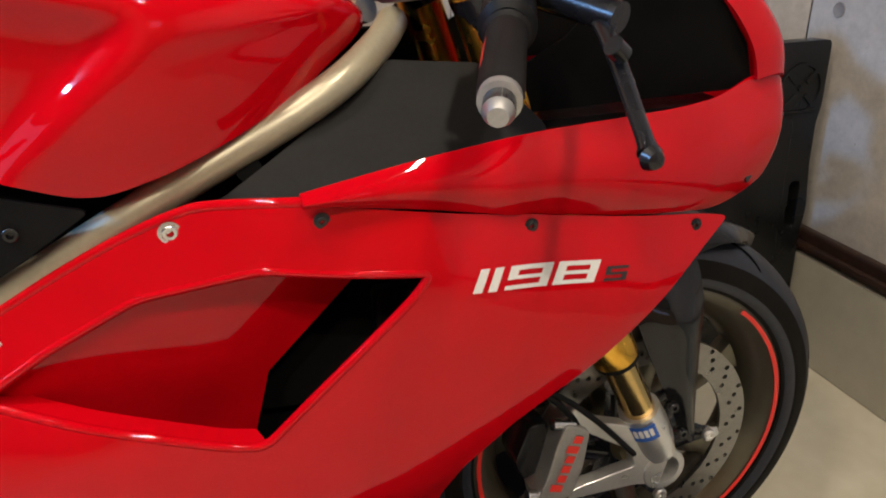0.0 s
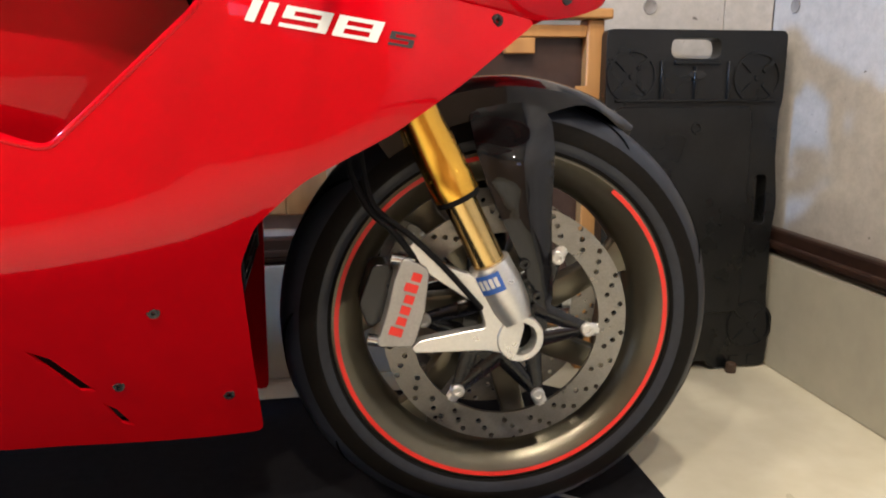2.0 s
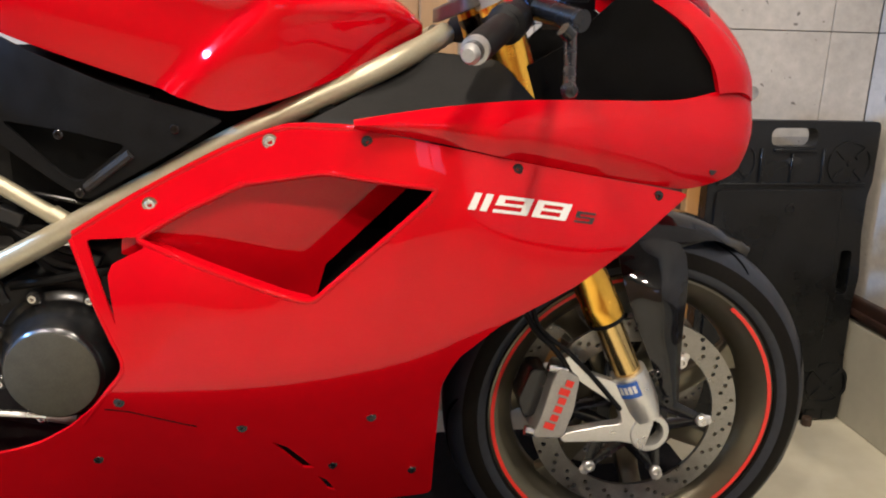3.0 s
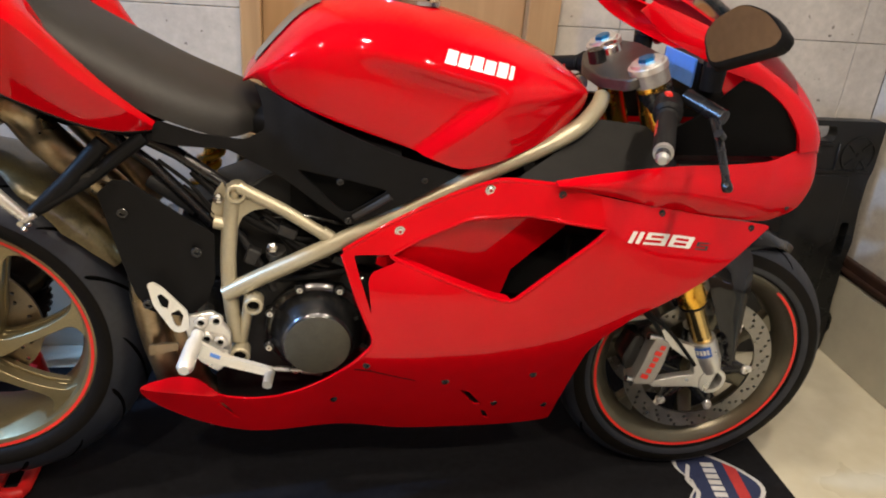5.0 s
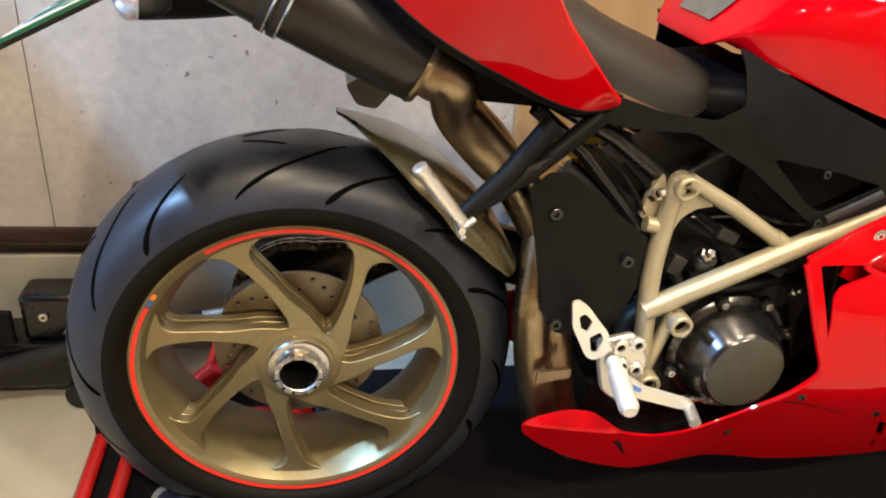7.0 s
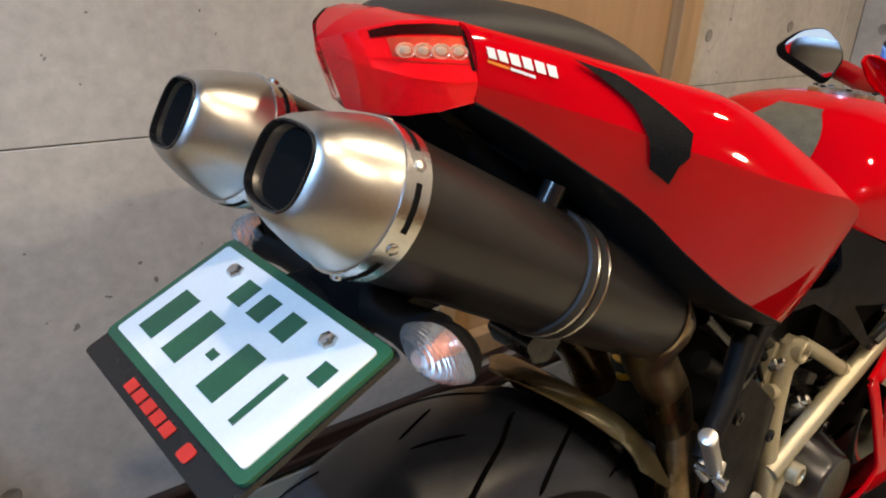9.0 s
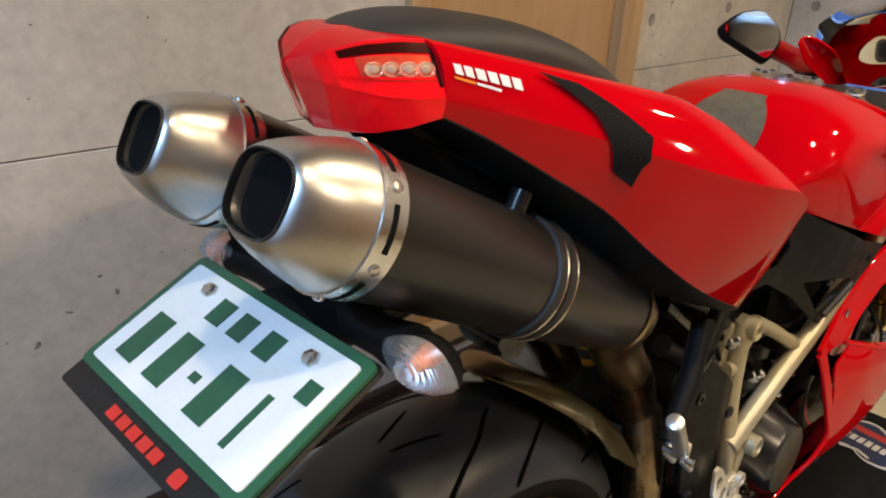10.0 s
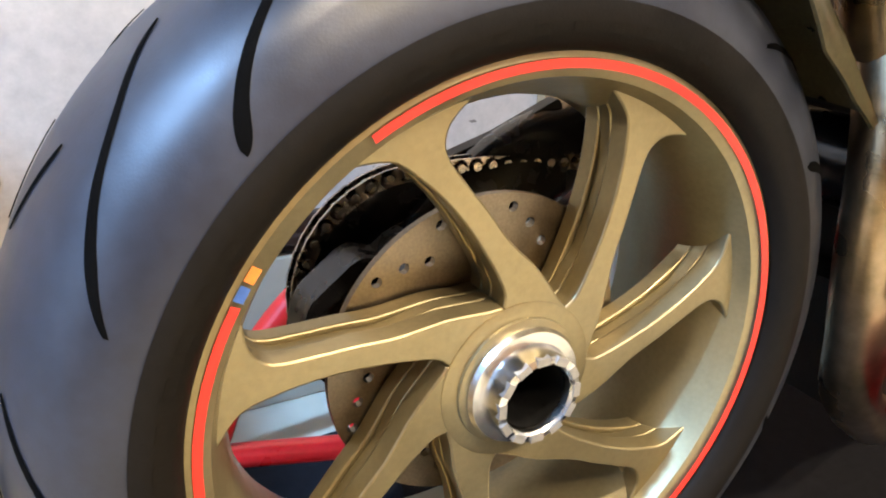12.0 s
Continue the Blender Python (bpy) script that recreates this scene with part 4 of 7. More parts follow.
FLOOR = [(0.725, 0.630), (0.800, 0.680), (0.870, 0.716), (0.970, 0.734), (1.064, 0.728), (1.078, 0.690), (0.966, 0.582), (0.948, 0.520), (0.905, 0.525), (0.825, 0.556), (0.722, 0.606)]
for s in (1, -1):
    part("scoop_floor", panel(FLOOR, scoop_y, 0.003, 0.012, (), s), RED, fair[0 if s > 0 else 1], "recessed red scoop wall", 40)
    bm = bmesh.new()
    loop = resample(rounded(SCOOP, 0.01), 0.02)
    a = [bm.verts.new((x, s * (fairing_y(x, z) + 0.002), z)) for x, z in loop]
    b = [bm.verts.new((x + 0.004, s * (fairing_y(x, z) + (0.010 if z < 0.556 + (x - 0.953) * 0.94 + 0.014 and x > 0.945 else 0.028)), z)) for x, z in loop]
    for i in range(len(loop)):
        bm.faces.new((a[i], a[(i + 1) % len(a)], b[(i + 1) % len(a)], b[i]))
    part("scoop_rim", bm, RED, fair[0 if s > 0 else 1], "", 40)
    # added black sheets: the shade behind the scoop and in the engine bay, as colour
    part("scoop_shade", panel([(0.90, 0.52), (0.98, 0.73), (1.20, 0.72), (1.02, 0.510)], lambda x, z: -0.120, 0.004, 0.03, (), s), SHADE_BLACK, fair[0 if s > 0 else 1], "black sheet for the shade inside the scoop")
    part("bay_shade", panel(rounded([(0.70, 0.64), (0.92, 0.74), (1.38, 0.68), (1.25, 0.55), (1.10, 0.47), (1.09, 0.21), (0.48, 0.20), (0.42, 0.28), (0.56, 0.27), (0.67, 0.36), (0.74, 0.50)], 0.02), lambda x, z: fairing_y(x, z) * 0.42, 0.004, 0.05, (), s), SHADE_BLACK, bike, "black sheet for the shade in the engine bay")

def rolled_edge(line, r, sink, name="rolled_edge"):
    """The rounded lip of a moulded panel, half sunk into its edge."""
    pts = [(x, fairing_y(x, z) + sink, z) for x, z in line]
    for s, ob in ((1, fair[0]), (-1, fair[1])):
        part(name, tubed([(x, y * s, z) for x, y, z in pts], r, 10), RED, ob, "", 60)


scoop_loop = [tuple(p.to_2d()) for p in smooth_path([(x, z, 0) for x, z in resample(rounded(SCOOP, 0.012, 5), 0.012)], 2, True)]
rolled_edge(scoop_loop + scoop_loop[:1], 0.0042, 0.0030)
top_line = smooth_path([(x, z, 0) for x, z in ((0.668, 0.630), (0.752, 0.681), (0.843, 0.729), (0.910, 0.757), (0.945, 0.763), (1.008, 0.763))], 6)
rolled_edge([(p.x, p.y) for p in top_line], 0.0048, 0.0036)
notch_line = smooth_path([(x, z, 0) for x, z in ((0.666, 0.624), (0.678, 0.590), (0.693, 0.545), (0.709, 0.505), (0.721, 0.468), (0.698, 0.434), (0.656, 0.381))], 5)
rolled_edge([(p.x, p.y) for p in notch_line], 0.0040, 0.0030)

# ---- decals on the fairing
def decal(polys, depth, mat, name, parent, lift=0.0012, step=0.01, side=1):
    bm = bmesh.new()
    for poly in polys:
        v, f = sheet(poly, step)
        q = [bm.verts.new((p[0], side * (depth(p[0], p[1]) - lift), p[1])) for p in v]
        for t in f:
            bm.faces.new([q[i] for i in t])
    for v in bm.faces:
        v.normal_update()
    return part(name, bm, mat, parent)


def slanted(strokes, at, size, slant, turn):
    """Strokes in a unit letter space, laid into (x, z) with a slant and a turn."""
    c, s = math.cos(radians(turn)), math.sin(radians(turn))
    out = []
    for poly in strokes:
        q = []
        for u, v in poly:
            x, z = (u + slant * v) * size, v * size
            q.append((at[0] + x * c - z * s, at[1] + x * s + z * c))
        out.append(q)
    return out


def bar(x0, z0, x1, z1):
    return [(x0, z0), (x1, z0), (x1, z1), (x0, z1)]


ONE = [bar(0.0, 0, 0.22, 1)]
NINE = [bar(0, 0.8, 1.1, 1), bar(0, 0.42, 0.24, 0.8), bar(0.86, 0, 1.1, 0.8), bar(0.24, 0.42, 0.86, 0.58), bar(0, 0, 0.86, 0.18)]
EIGHT = [bar(0, 0.8, 1.1, 1), bar(0, 0.58, 0.24, 0.8), bar(0.86, 0.58, 1.1, 0.8), bar(0, 0.42, 1.1, 0.58), bar(0, 0.18, 0.24, 0.42), bar(0.86, 0.18, 1.1, 0.42), bar(0, 0, 1.1, 0.18)]
ESS = [bar(0, 0.8, 1.2, 1), bar(0, 0.58, 0.26, 0.8), bar(0, 0.42, 1.2, 0.58), bar(0.94, 0.18, 1.2, 0.42), bar(0, 0, 1.2, 0.18)]
pen = 0.0
digits = []
for glyph, adv in ((ONE, 0.36), (ONE, 0.40), (NINE, 1.24), (EIGHT, 1.2)):
    digits.append([[(u * 1.95 + pen, v) for u, v in poly] for poly in glyph])
    pen += adv * 1.95
for side in (1, -1):
    for digit in digits:
        decal(slanted(digit, (1.137, 0.6735), 0.0208, 0.30, -8.5), fairing_y, WHITE_PRINT, "number_decal", fair[0 if side > 0 else 1], side=side)
    decal(slanted([[(u * 1.5, v) for u, v in q] for q in ESS], (1.272, 0.6535), 0.0140, 0.2, -8.5), fairing_y, BLACK_PRINT, "letter_decal", fair[0 if side > 0 else 1], side=side)
for n, (x, z) in enumerate(((0.76, 0.667), (0.905, 0.745), (1.019, 0.750), (1.2, 0.718), (1.391, 0.680), (1.024, 0.381), (0.857, 0.375), (0.711, 0.421), (0.657, 0.308), (1.085, 0.250), (0.970, 0.283))):
    y = fairing_y(x, z)
    bm = bolted((x, y + 0.001, z), (0, -1, -0.1), 0.0062 if n in (0, 1) else 0.0044, 0.0035)
    lathe(bm, [(0.0092 if n in (0, 1) else 0.0066, 0.0), (0.0092 if n in (0, 1) else 0.0066, 0.0012), (0.004, 0.0014)], axes_to((x, y, z), (0, -1, 0)), 18)
    both("fairing_screw", bm, STEEL if n in (0, 1) else SATIN_BLACK)
seam = [(0.690, 0.408), (0.72, 0.404), (0.80, 0.378)]
both("panel_seam", tubed([(x, fairing_y(x, z), z) for x, z in [(a[0] + (b[0] - a[0]) * t, a[1] + (b[1] - a[1]) * t) for a, b in zip(seam, seam[1:]) for t in (0, 0.5)] + [seam[-1]]], 0.0012, 6), SHADE_BLACK)

# ---- nose cowl: rows from the lower edge to the upper edge along the plan curve
PLAN = [(1.004, -0.222, 0.768, 0.771), (1.10, -0.222, 0.7515, 0.787), (1.20, -0.219, 0.729, 0.797), (1.30, -0.208, 0.709, 0.798), (1.38, -0.190, 0.694, 0.797), (1.44, -0.166, 0.684, 0.800), (1.500, -0.142, 0.690, 0.808),
        (1.540, -0.114, 0.703, 0.812), (1.562, -0.068, 0.720, 0.835), (1.570, 0.0, 0.730, 0.845)]
path = smooth_path([p[:3] for p in PLAN], 5)
tops = smooth_path([(p[0], p[3], 0) for p in PLAN], 5)
bm = bmesh.new()
cols = []
ring = [(p, t.y) for p, t in zip(path, tops)]
ring = ring + [(Vector((p.x, -p.y, p.z)), h) for p, h in ring[-2::-1]]
for p, h in ring:
    n = 8
    col = []
    lean = 0.16 if p.x < 1.4 else 0.14 + 0.02 * between(p.x, 1.4, 1.55)
    for i in range(n + 1):
        t = i / n
        z = p.z + (h - p.z) * t
        inn = (z - p.z) * lean + (0.010 * (1 - t) ** 4 if p.x > 1.2 else 0)
        out = Vector((p.x, p.y, 0)) - Vector((1.0, 0, 0))
        dx = -inn * between(p.x, 1.40, 1.55)
        dy = inn * (1 - between(p.x, 1.48, 1.56)) * (1 if p.y < 0 else -1)
        bulge = 0.010 * math.sin(math.pi * t)
        col.append(bm.verts.new((p.x + dx + bulge * between(p.x, 1.42, 1.55), p.y + dy + (-bulge if p.y < 0 else bulge) * (1 - between(p.x, 1.45, 1.56)), z)))
    cols.append(col)
for a, b in zip(cols, cols[1:]):
    for i in range(n):
        bm.faces.new((a[i], b[i], b[i + 1], a[i + 1]))
bmesh.ops.recalc_face_normals(bm, faces=bm.faces)
bmesh.ops.solidify(bm, geom=bm.faces[:], thickness=-0.004)
nose = part("nose_cowl", bm, RED, bike, "glossy red front cowl round the headlamps")
bevel(nose, 0.0016, 2, 62)
# cowl band round the cockpit: from the opening's edge to the screen's joint
EDGE = [(1.482, -0.140, 0.806), (1.468, -0.142, 0.842), (1.434, -0.136, 0.886), (1.380, -0.126, 0.922), (1.312, -0.122, 0.943), (1.262, -0.122, 0.962), (1.190, -0.125, 0.994), (1.138, -0.128, 1.033)]
OUT = [(1.550, -0.100, 0.795), (1.542, -0.100, 0.833), (1.510, -0.101, 0.874), (1.447, -0.102, 0.921), (1.372, -0.100, 0.962), (1.300, -0.096, 1.002), (1.228, -0.096, 1.028), (1.165, -0.105, 1.047)]
ea, ou = smooth_path(EDGE, 5), smooth_path(OUT, 5)
bm = bmesh.new()
g = []
for e, o in zip(ea, ou):
    line = []
    for j in range(7):
        t = j / 6
        line.append(bm.verts.new(e.lerp(o, t) + Vector((0.25, -0.75, 0.6)) * 0.012 * math.sin(math.pi * t)))
    g.append(line)
for a, c in zip(g, g[1:]):
    for j in range(6):
        bm.faces.new((a[j], c[j], c[j + 1], a[j + 1]))
bmesh.ops.recalc_face_normals(bm, faces=bm.faces)
bmesh.ops.solidify(bm, geom=bm.faces[:], thickness=0.004)
both("screen_surround", bm, RED, "red cowl band beside the windscreen", smooth=50)


def arch(line, rise, n=12):
    """A dome across the bike between a side line and its mirror image."""
    bm = bmesh.new()
    g = []
    for k, o in enumerate(line):
        f = k / (len(line) - 1)
        h = rise[0] + (rise[1] - rise[0]) * f
        row = []
        for j in range(2 * n + 1):
            u = j / n - 1
            q = (1 - abs(u) ** 2.0)
            row.append(bm.verts.new((o.x + h * 0.55 * q, -o.y * u, o.z + h * 0.8 * q)))
        g.append(row)
    for a, c in zip(g, g[1:]):
        for j in range(2 * n):
            bm.faces.new((a[j], c[j], c[j + 1], a[j + 1]))
    return bm


part("nose_top", arch(ou[:14], (0.030, 0.038)), RED, bike, "glossy red nose above the headlamps", 60)


def clear(name, color, rough=0.02, alpha=0.25):
    m = bpy.data.materials.new(name)
    m.use_nodes = True
    b = m.node_tree.nodes["Principled BSDF"]
    b.inputs["Base Color"].default_value = (*color, 1)
    b.inputs["Roughness"].default_value = rough
    b.inputs["Transmission Weight"].default_value = 1.0
    b.inputs["IOR"].default_value = 1.2
    return m


ACRYLIC = clear("clear_acrylic", (0.90, 0.91, 0.93))
CLEAR = clear("clear_lens", (0.95, 0.95, 0.96))
screen = part("windscreen", arch(ou[13:] + [Vector((1.135, -0.095, 1.075))], (0.040, 0.075)), ACRYLIC, bike, "clear acrylic windscreen", 60)
screen.visible_shadow = False
# headlamps
for s in (1, -1):
    part("headlamp", panel(rounded([(1.455, 0.715), (1.515, 0.735), (1.530, 0.775), (1.49, 0.772)], 0.01), lambda x, z: -0.142 + (x - 1.455) * 0.62, 0.004, 0.02, (), s), CLEAR, nose, "clear headlamp lens")
both("intake_slot", panel(rounded([(1.474, 0.704), (1.480, 0.699), (1.489, 0.704), (1.491, 0.720), (1.484, 0.727), (1.476, 0.722)], 0.006), lambda x, z: -0.1545 + (x - 1.474) * 0.55 + (z - 0.70) * 0.10, 0.002, 0.01), GREY_PLASTIC, "small dark intake slot")
# dark cockpit inside the cowl
both("cockpit_panel", panel([(1.02, 0.772), (1.20, 0.793), (1.484, 0.797), (1.470, 0.842), (1.436, 0.885), (1.382, 0.921), (1.345, 0.931), (1.270, 0.862), (1.205, 0.825), (1.10, 0.800)], lambda x, z: -0.131, 0.003, 0.03), COCKPIT_BLACK, "black inner cowl panel")
part("instrument", boxed((1.29, -0.075, 0.885), (1.325, 0.075, 0.945), Matrix.Translation((0, 0, 0))), BLACK_PLASTIC, bike, "black dash unit with a blue film on its screen")
part("screen_film", boxed((1.285, -0.062, 0.900), (1.2885, 0.062, 0.950)), BLUE_FILM, bike, "blue protective film")
part("cockpit_floor", boxed((1.20, -0.125, 0.775), (1.46, 0.125, 0.783)), BLACK_PLASTIC, bike)
both("inner_panel", panel(rounded([(0.880, 0.736), (0.98, 0.784), (1.045, 0.816), (1.10, 0.850), (1.19, 0.842), (1.235, 0.790), (1.20, 0.752), (1.10, 0.748), (1.01, 0.746), (0.93, 0.742)], 0.008), lambda x, z: max(-0.210 + 0.98 * max(0.0, z - 0.752), fairing_y(x, min(z, 0.735)) + 0.010), 0.004, 0.02), PANEL_BLACK, "dark grey panel between tank and cowl")
both("panel_bung", turned([(0.0105, 0.0), (0.0105, 0.003), (0.008, 0.004), (0, 0.003)], axes_to((0.972, -0.166, 0.779), (0, -1, 0.4)), 20), SHADE_BLACK)

# ---- fuel tank
t_top = curve([(0.505, 0.885), (0.53, 0.915), (0.56, 0.952), (0.60, 0.990), (0.66, 1.014), (0.74, 1.018), (0.80, 1.010), (0.90, 0.986), (1.0, 0.950), (1.06, 0.918), (1.095, 0.890)])
t_bot = curve([(0.505, 0.880), (0.53, 0.892), (0.56, 0.876), (0.656, 0.842), (0.794, 0.797), (0.852, 0.780), (0.90, 0.788), (0.96, 0.808), (1.02, 0.836), (1.06, 0.858), (1.095, 0.872)])
t_wid = curve([(0.505, 0.075), (0.53, 0.112), (0.56, 0.138), (0.62, 0.166), (0.70, 0.186), (0.80, 0.199), (0.90, 0.204), (0.97, 0.190), (1.03, 0.160), (1.07, 0.120), (1.095, 0.070)])


def tank_half(x, u):
    """Half a section of the tank, u from 0 at the lower edge to 1 on the ridge: (y, z)."""
    zt, zb, w = t_top(x), t_bot(x), t_wid(x)
    zm = zb + (zt - zb) * 0.52
    if u < 0.42:
        t = u / 0.42
        z = zb + (zm - zb) * t
        y = w * (0.93 + 0.07 * math.sin(t * math.pi / 2))
    else:
        a = (u - 0.42) / 0.58 * math.pi / 2
        z = zm + (zt - zm) * math.sin(a) ** 0.92
        y = w * math.cos(a) ** 0.86 if math.cos(a) > 0 else 0.0
    d1 = (x - 0.80) * (0.91 - 0.80) - (z - 0.80) * (0.925 - 0.80)
    d1 /= -math.hypot(0.11, 0.125)
    line = 0.968 - (x - 0.66) * 0.225
    k = between(d1, -0.002, 0.018) * between(line - z, -0.004, 0.030) * between(x, 0.60, 0.78)
    k2 = 0.5 * between(-d1, 0.0, 0.03) * between(0.888 + (x - 0.9) * 0.1 - z, 0, 0.012) * between(x, 0.90, 0.95)
    return max(0.0, y - 0.019 * k * (1 if y > 0.05 else 0) - 0.010 * k2), z


xs = [0.505 + (1.095 - 0.505) * i / 64 for i in range(65)]
us = [i / 30 for i in range(31)]
rings = []
for x in xs:
    half = [tank_half(x, u) for u in us]
    rings.append([(x, -y, z) for y, z in half] + [(x, y, z) for y, z in half[-2::-1]])
bm = loft(rings)
tank = part("fuel_tank", bm, RED, bike, "glossy red fuel tank with a sharp knee crease", 50)


def on_tank(x, z):
    lo, hi = 0.0, 1.0
    for _ in range(24):
        mid = (lo + hi) / 2
        if tank_half(x, mid)[1] < z:
            lo = mid
        else:
            hi = mid
    return -tank_half(x, lo)[0]


# maker's mark as plain blocks
blocks = [bar(i * 0.178, 0, i * 0.178 + (0.148 if i != 5 else 0.06), 0.165 - 0.012 * (i % 2)) for i in range(6)]
for side in (1, -1):
    for block in blocks:
        decal(slanted([block], (0.812, 0.9475), 0.116, 0.25, -11), on_tank, WHITE_PRINT, "maker_mark", tank, 0.0016, 0.006, side)
m = Matrix.Translation((0.775, 0, 1.0165)) @ Matrix.Rotation(radians(5), 4, "Y")
part("fuel_cap", turned([(0.055, -0.004), (0.055, 0.0025), (0.050, 0.005), (0.040, 0.0042), (0.030, 0.006), (0.0, 0.0065)], m, 48), STEEL, tank, "round fuel filler cap")
for k in range(7):
    a = radians(51.4 * k)
    bm = bolted(m @ Vector((0.0455 * math.cos(a), 0.0455 * math.sin(a), 0.0045)), (0.08, 0, 1), 0.004, 0.003)
    part("cap_screw", bm, SATIN_BLACK, tank)
# gel pad on the tank's rear
bm = bmesh.new()
grid = []
for i in range(11):
    x = 0.522 + 0.11 * i / 10
    wv = 0.060 * (0.55 + 0.45 * math.sin(math.pi * min(1, 0.15 + i / 11)))
    line = []
    for j in range(9):
        yy = wv * (j / 4 - 1)
        lo, hi = 0.3, 1.0
        for _ in range(22):
            mid = (lo + hi) / 2
            if tank_half(x, mid)[0] > abs(yy):
                lo = mid
            else:
                hi = mid
        line.append(bm.verts.new((x - 0.0016, yy, tank_half(x, lo)[1] + 0.0022)))
    grid.append(line)
for a, b in zip(grid, grid[1:]):
    for j in range(8):
        bm.faces.new((a[j], b[j], b[j + 1], a[j + 1]))
part("tank_pad", bm, TANK_PAD, tank, "translucent dark gel tank pad")

# ---- main frame
tube_line = smooth_path([(0.470, -0.148, 0.531), (0.52, -0.150, 0.559), (0.60, -0.153, 0.601), (0.68, -0.158, 0.645), (0.76, -0.161, 0.689), (0.84, -0.162, 0.733), (0.90, -0.162, 0.764), (0.98, -0.158, 0.802), (1.03, -0.150, 0.826), (1.060, -0.138, 0.841), (1.085, -0.115, 0.853), (1.108, -0.085, 0.864), (1.125, -0.055, 0.874)], 4)
main_frame = both("main_frame", tubed(tube_line, 0.0148, 18), FRAME_PAINT, "champagne painted steel tube frame")
both("branch_tube", tubed([(0.497, -0.135, 0.722), (0.57, -0.140, 0.684), (0.652, -0.150, 0.634)], 0.0105, 14), FRAME_PAINT)
both("tube_collar", tubed([(0.632, -0.147, 0.6475), (0.648, -0.149, 0.637)], 0.0122, 14), FRAME_PAINT)
both("branch_tube", tubed(smooth_path([(0.490, -0.124, 0.720), (0.481, -0.128, 0.650), (0.476, -0.134, 0.590), (0.478, -0.143, 0.520), (0.487, -0.147, 0.440)], 3), 0.0135, 16), FRAME_PAINT)
both("branch_tube", tubed([(0.512, -0.153, 0.535), (0.503, -0.150, 0.48), (0.493, -0.148, 0.430)], 0.0095, 12), FRAME_PAINT)
gusset = plate(rounded([(0.487, 0.705), (0.525, 0.695), (0.545, 0.684), (0.520, 0.680), (0.502, 0.668), (0.492, 0.645), (0.486, 0.640)], 0.006), -0.132, -0.124)
both("gusset", gusset, FRAME_PAINT)
for c, r in (((0.494, -0.146, 0.712), 0.0165), ((0.518, -0.176, 0.520), 0.0165), ((0.492, -0.176, 0.420), 0.0175)):
    both("frame_boss", turned([(r, 0.030), (r, 0.002), (r - 0.002, 0.0), (r * 0.68, 0.0), (r * 0.64, 0.003), (r * 0.64, 0.024), (0, 0.024)], axes_to(c, (0, 1, 0)), 28), FRAME_PAINT)
    # flat black disc paints the shade inside the boss
    both("boss_hole", turned([(r * 0.63, 0.012), (0, 0.012)], axes_to(c, (0, 1, 0)), 24), SHADE_BLACK)
# collars of a small joint
both("branch_tube", tubed([(0.455, -0.125, 0.655), (0.482, -0.127, 0.650)], 0.011, 12), FRAME_PAINT)

# ---- black side cover under tank and seat
COVER = [(0.355, 0.800), (0.377, 0.829), (0.443, 0.811), (0.511, 0.804), (0.543, 0.823), (0.537, 0.866), (0.525, 0.892), (0.622, 0.848), (0.748, 0.797), (0.852, 0.768), (0.80, 0.735), (0.753, 0.708), (0.682, 0.668), (0.655, 0.683), (0.569, 0.745), (0.484, 0.788), (0.40, 0.790)]
cover_y = Spline([(0.36, -0.135, 0.80), (0.48, -0.142, 0.80), (0.54, -0.130, 0.88), (0.62, -0.165, 0.845), (0.75, -0.182, 0.79), (0.85, -0.186, 0.765), (0.68, -0.165, 0.675), (0.57, -0.150, 0.745), (0.54, -0.142, 0.83), (0.70, -0.180, 0.75)], 1e-4)
POCKET = [(0.590, 0.762), (0.675, 0.752), (0.738, 0.737), (0.676, 0.690), (0.655, 0.700)]
for s in (1, -1):
    sc = part("side_cover", panel(rounded(COVER, 0.008), cover_y, 0.004, 0.014, [rounded(POCKET, 0.008)], s), BLACK_PLASTIC, bike, "matt black side cover under the seat", 30)
    # near-black sheet behind the cut-out, the pocket's shade as colour
    part("pocket", panel(rounded([(0.580, 0.770), (0.675, 0.760), (0.750, 0.740), (0.678, 0.680), (0.645, 0.695)], 0.008), lambda x, z: cover_y(x, z) + 0.030, 0.003, 0.02, (), s), SHADE_BLACK, sc)
    part("strut", tubed([(0.684, s * (cover_y(0.684, 0.684) - 0.002), 0.684), (0.742, s * (cover_y(0.742, 0.725) - 0.002), 0.727)], 0.006, 8), GREY_PLASTIC, sc)
    for x, z in ((0.675, 0.677), (0.795, 0.757), (0.66, 0.748)):
        part("cover_screw", bolted((x, s * cover_y(x, z), z), (0, -s, 0), 0.0055, 0.004), SATIN_BLACK, sc)

# black saddle piece that closes the gap between seat nose, tank and side covers
saddle = []
for x, wd, z0, z1 in ((0.470, 0.050, 0.80, 0.835), (0.520, 0.090, 0.790, 0.836), (0.550, 0.112, 0.785, 0.846), (0.590, 0.134, 0.770, 0.848), (0.66, 0.150, 0.740, 0.838), (0.76, 0.160, 0.730, 0.805)):
    saddle.append([(x, wd * math.copysign(abs(math.cos(a)) ** 0.6, math.cos(a)), (z0 + z1) / 2 + (z1 - z0) / 2 * math.copysign(abs(math.sin(a)) ** 0.6, math.sin(a))) for a in (2 * math.pi * k / 28 for k in range(28))])
part("seat_bridge", loft(saddle), BLACK_PLASTIC, bike, "black plastic bridge between seat and tank", 60)

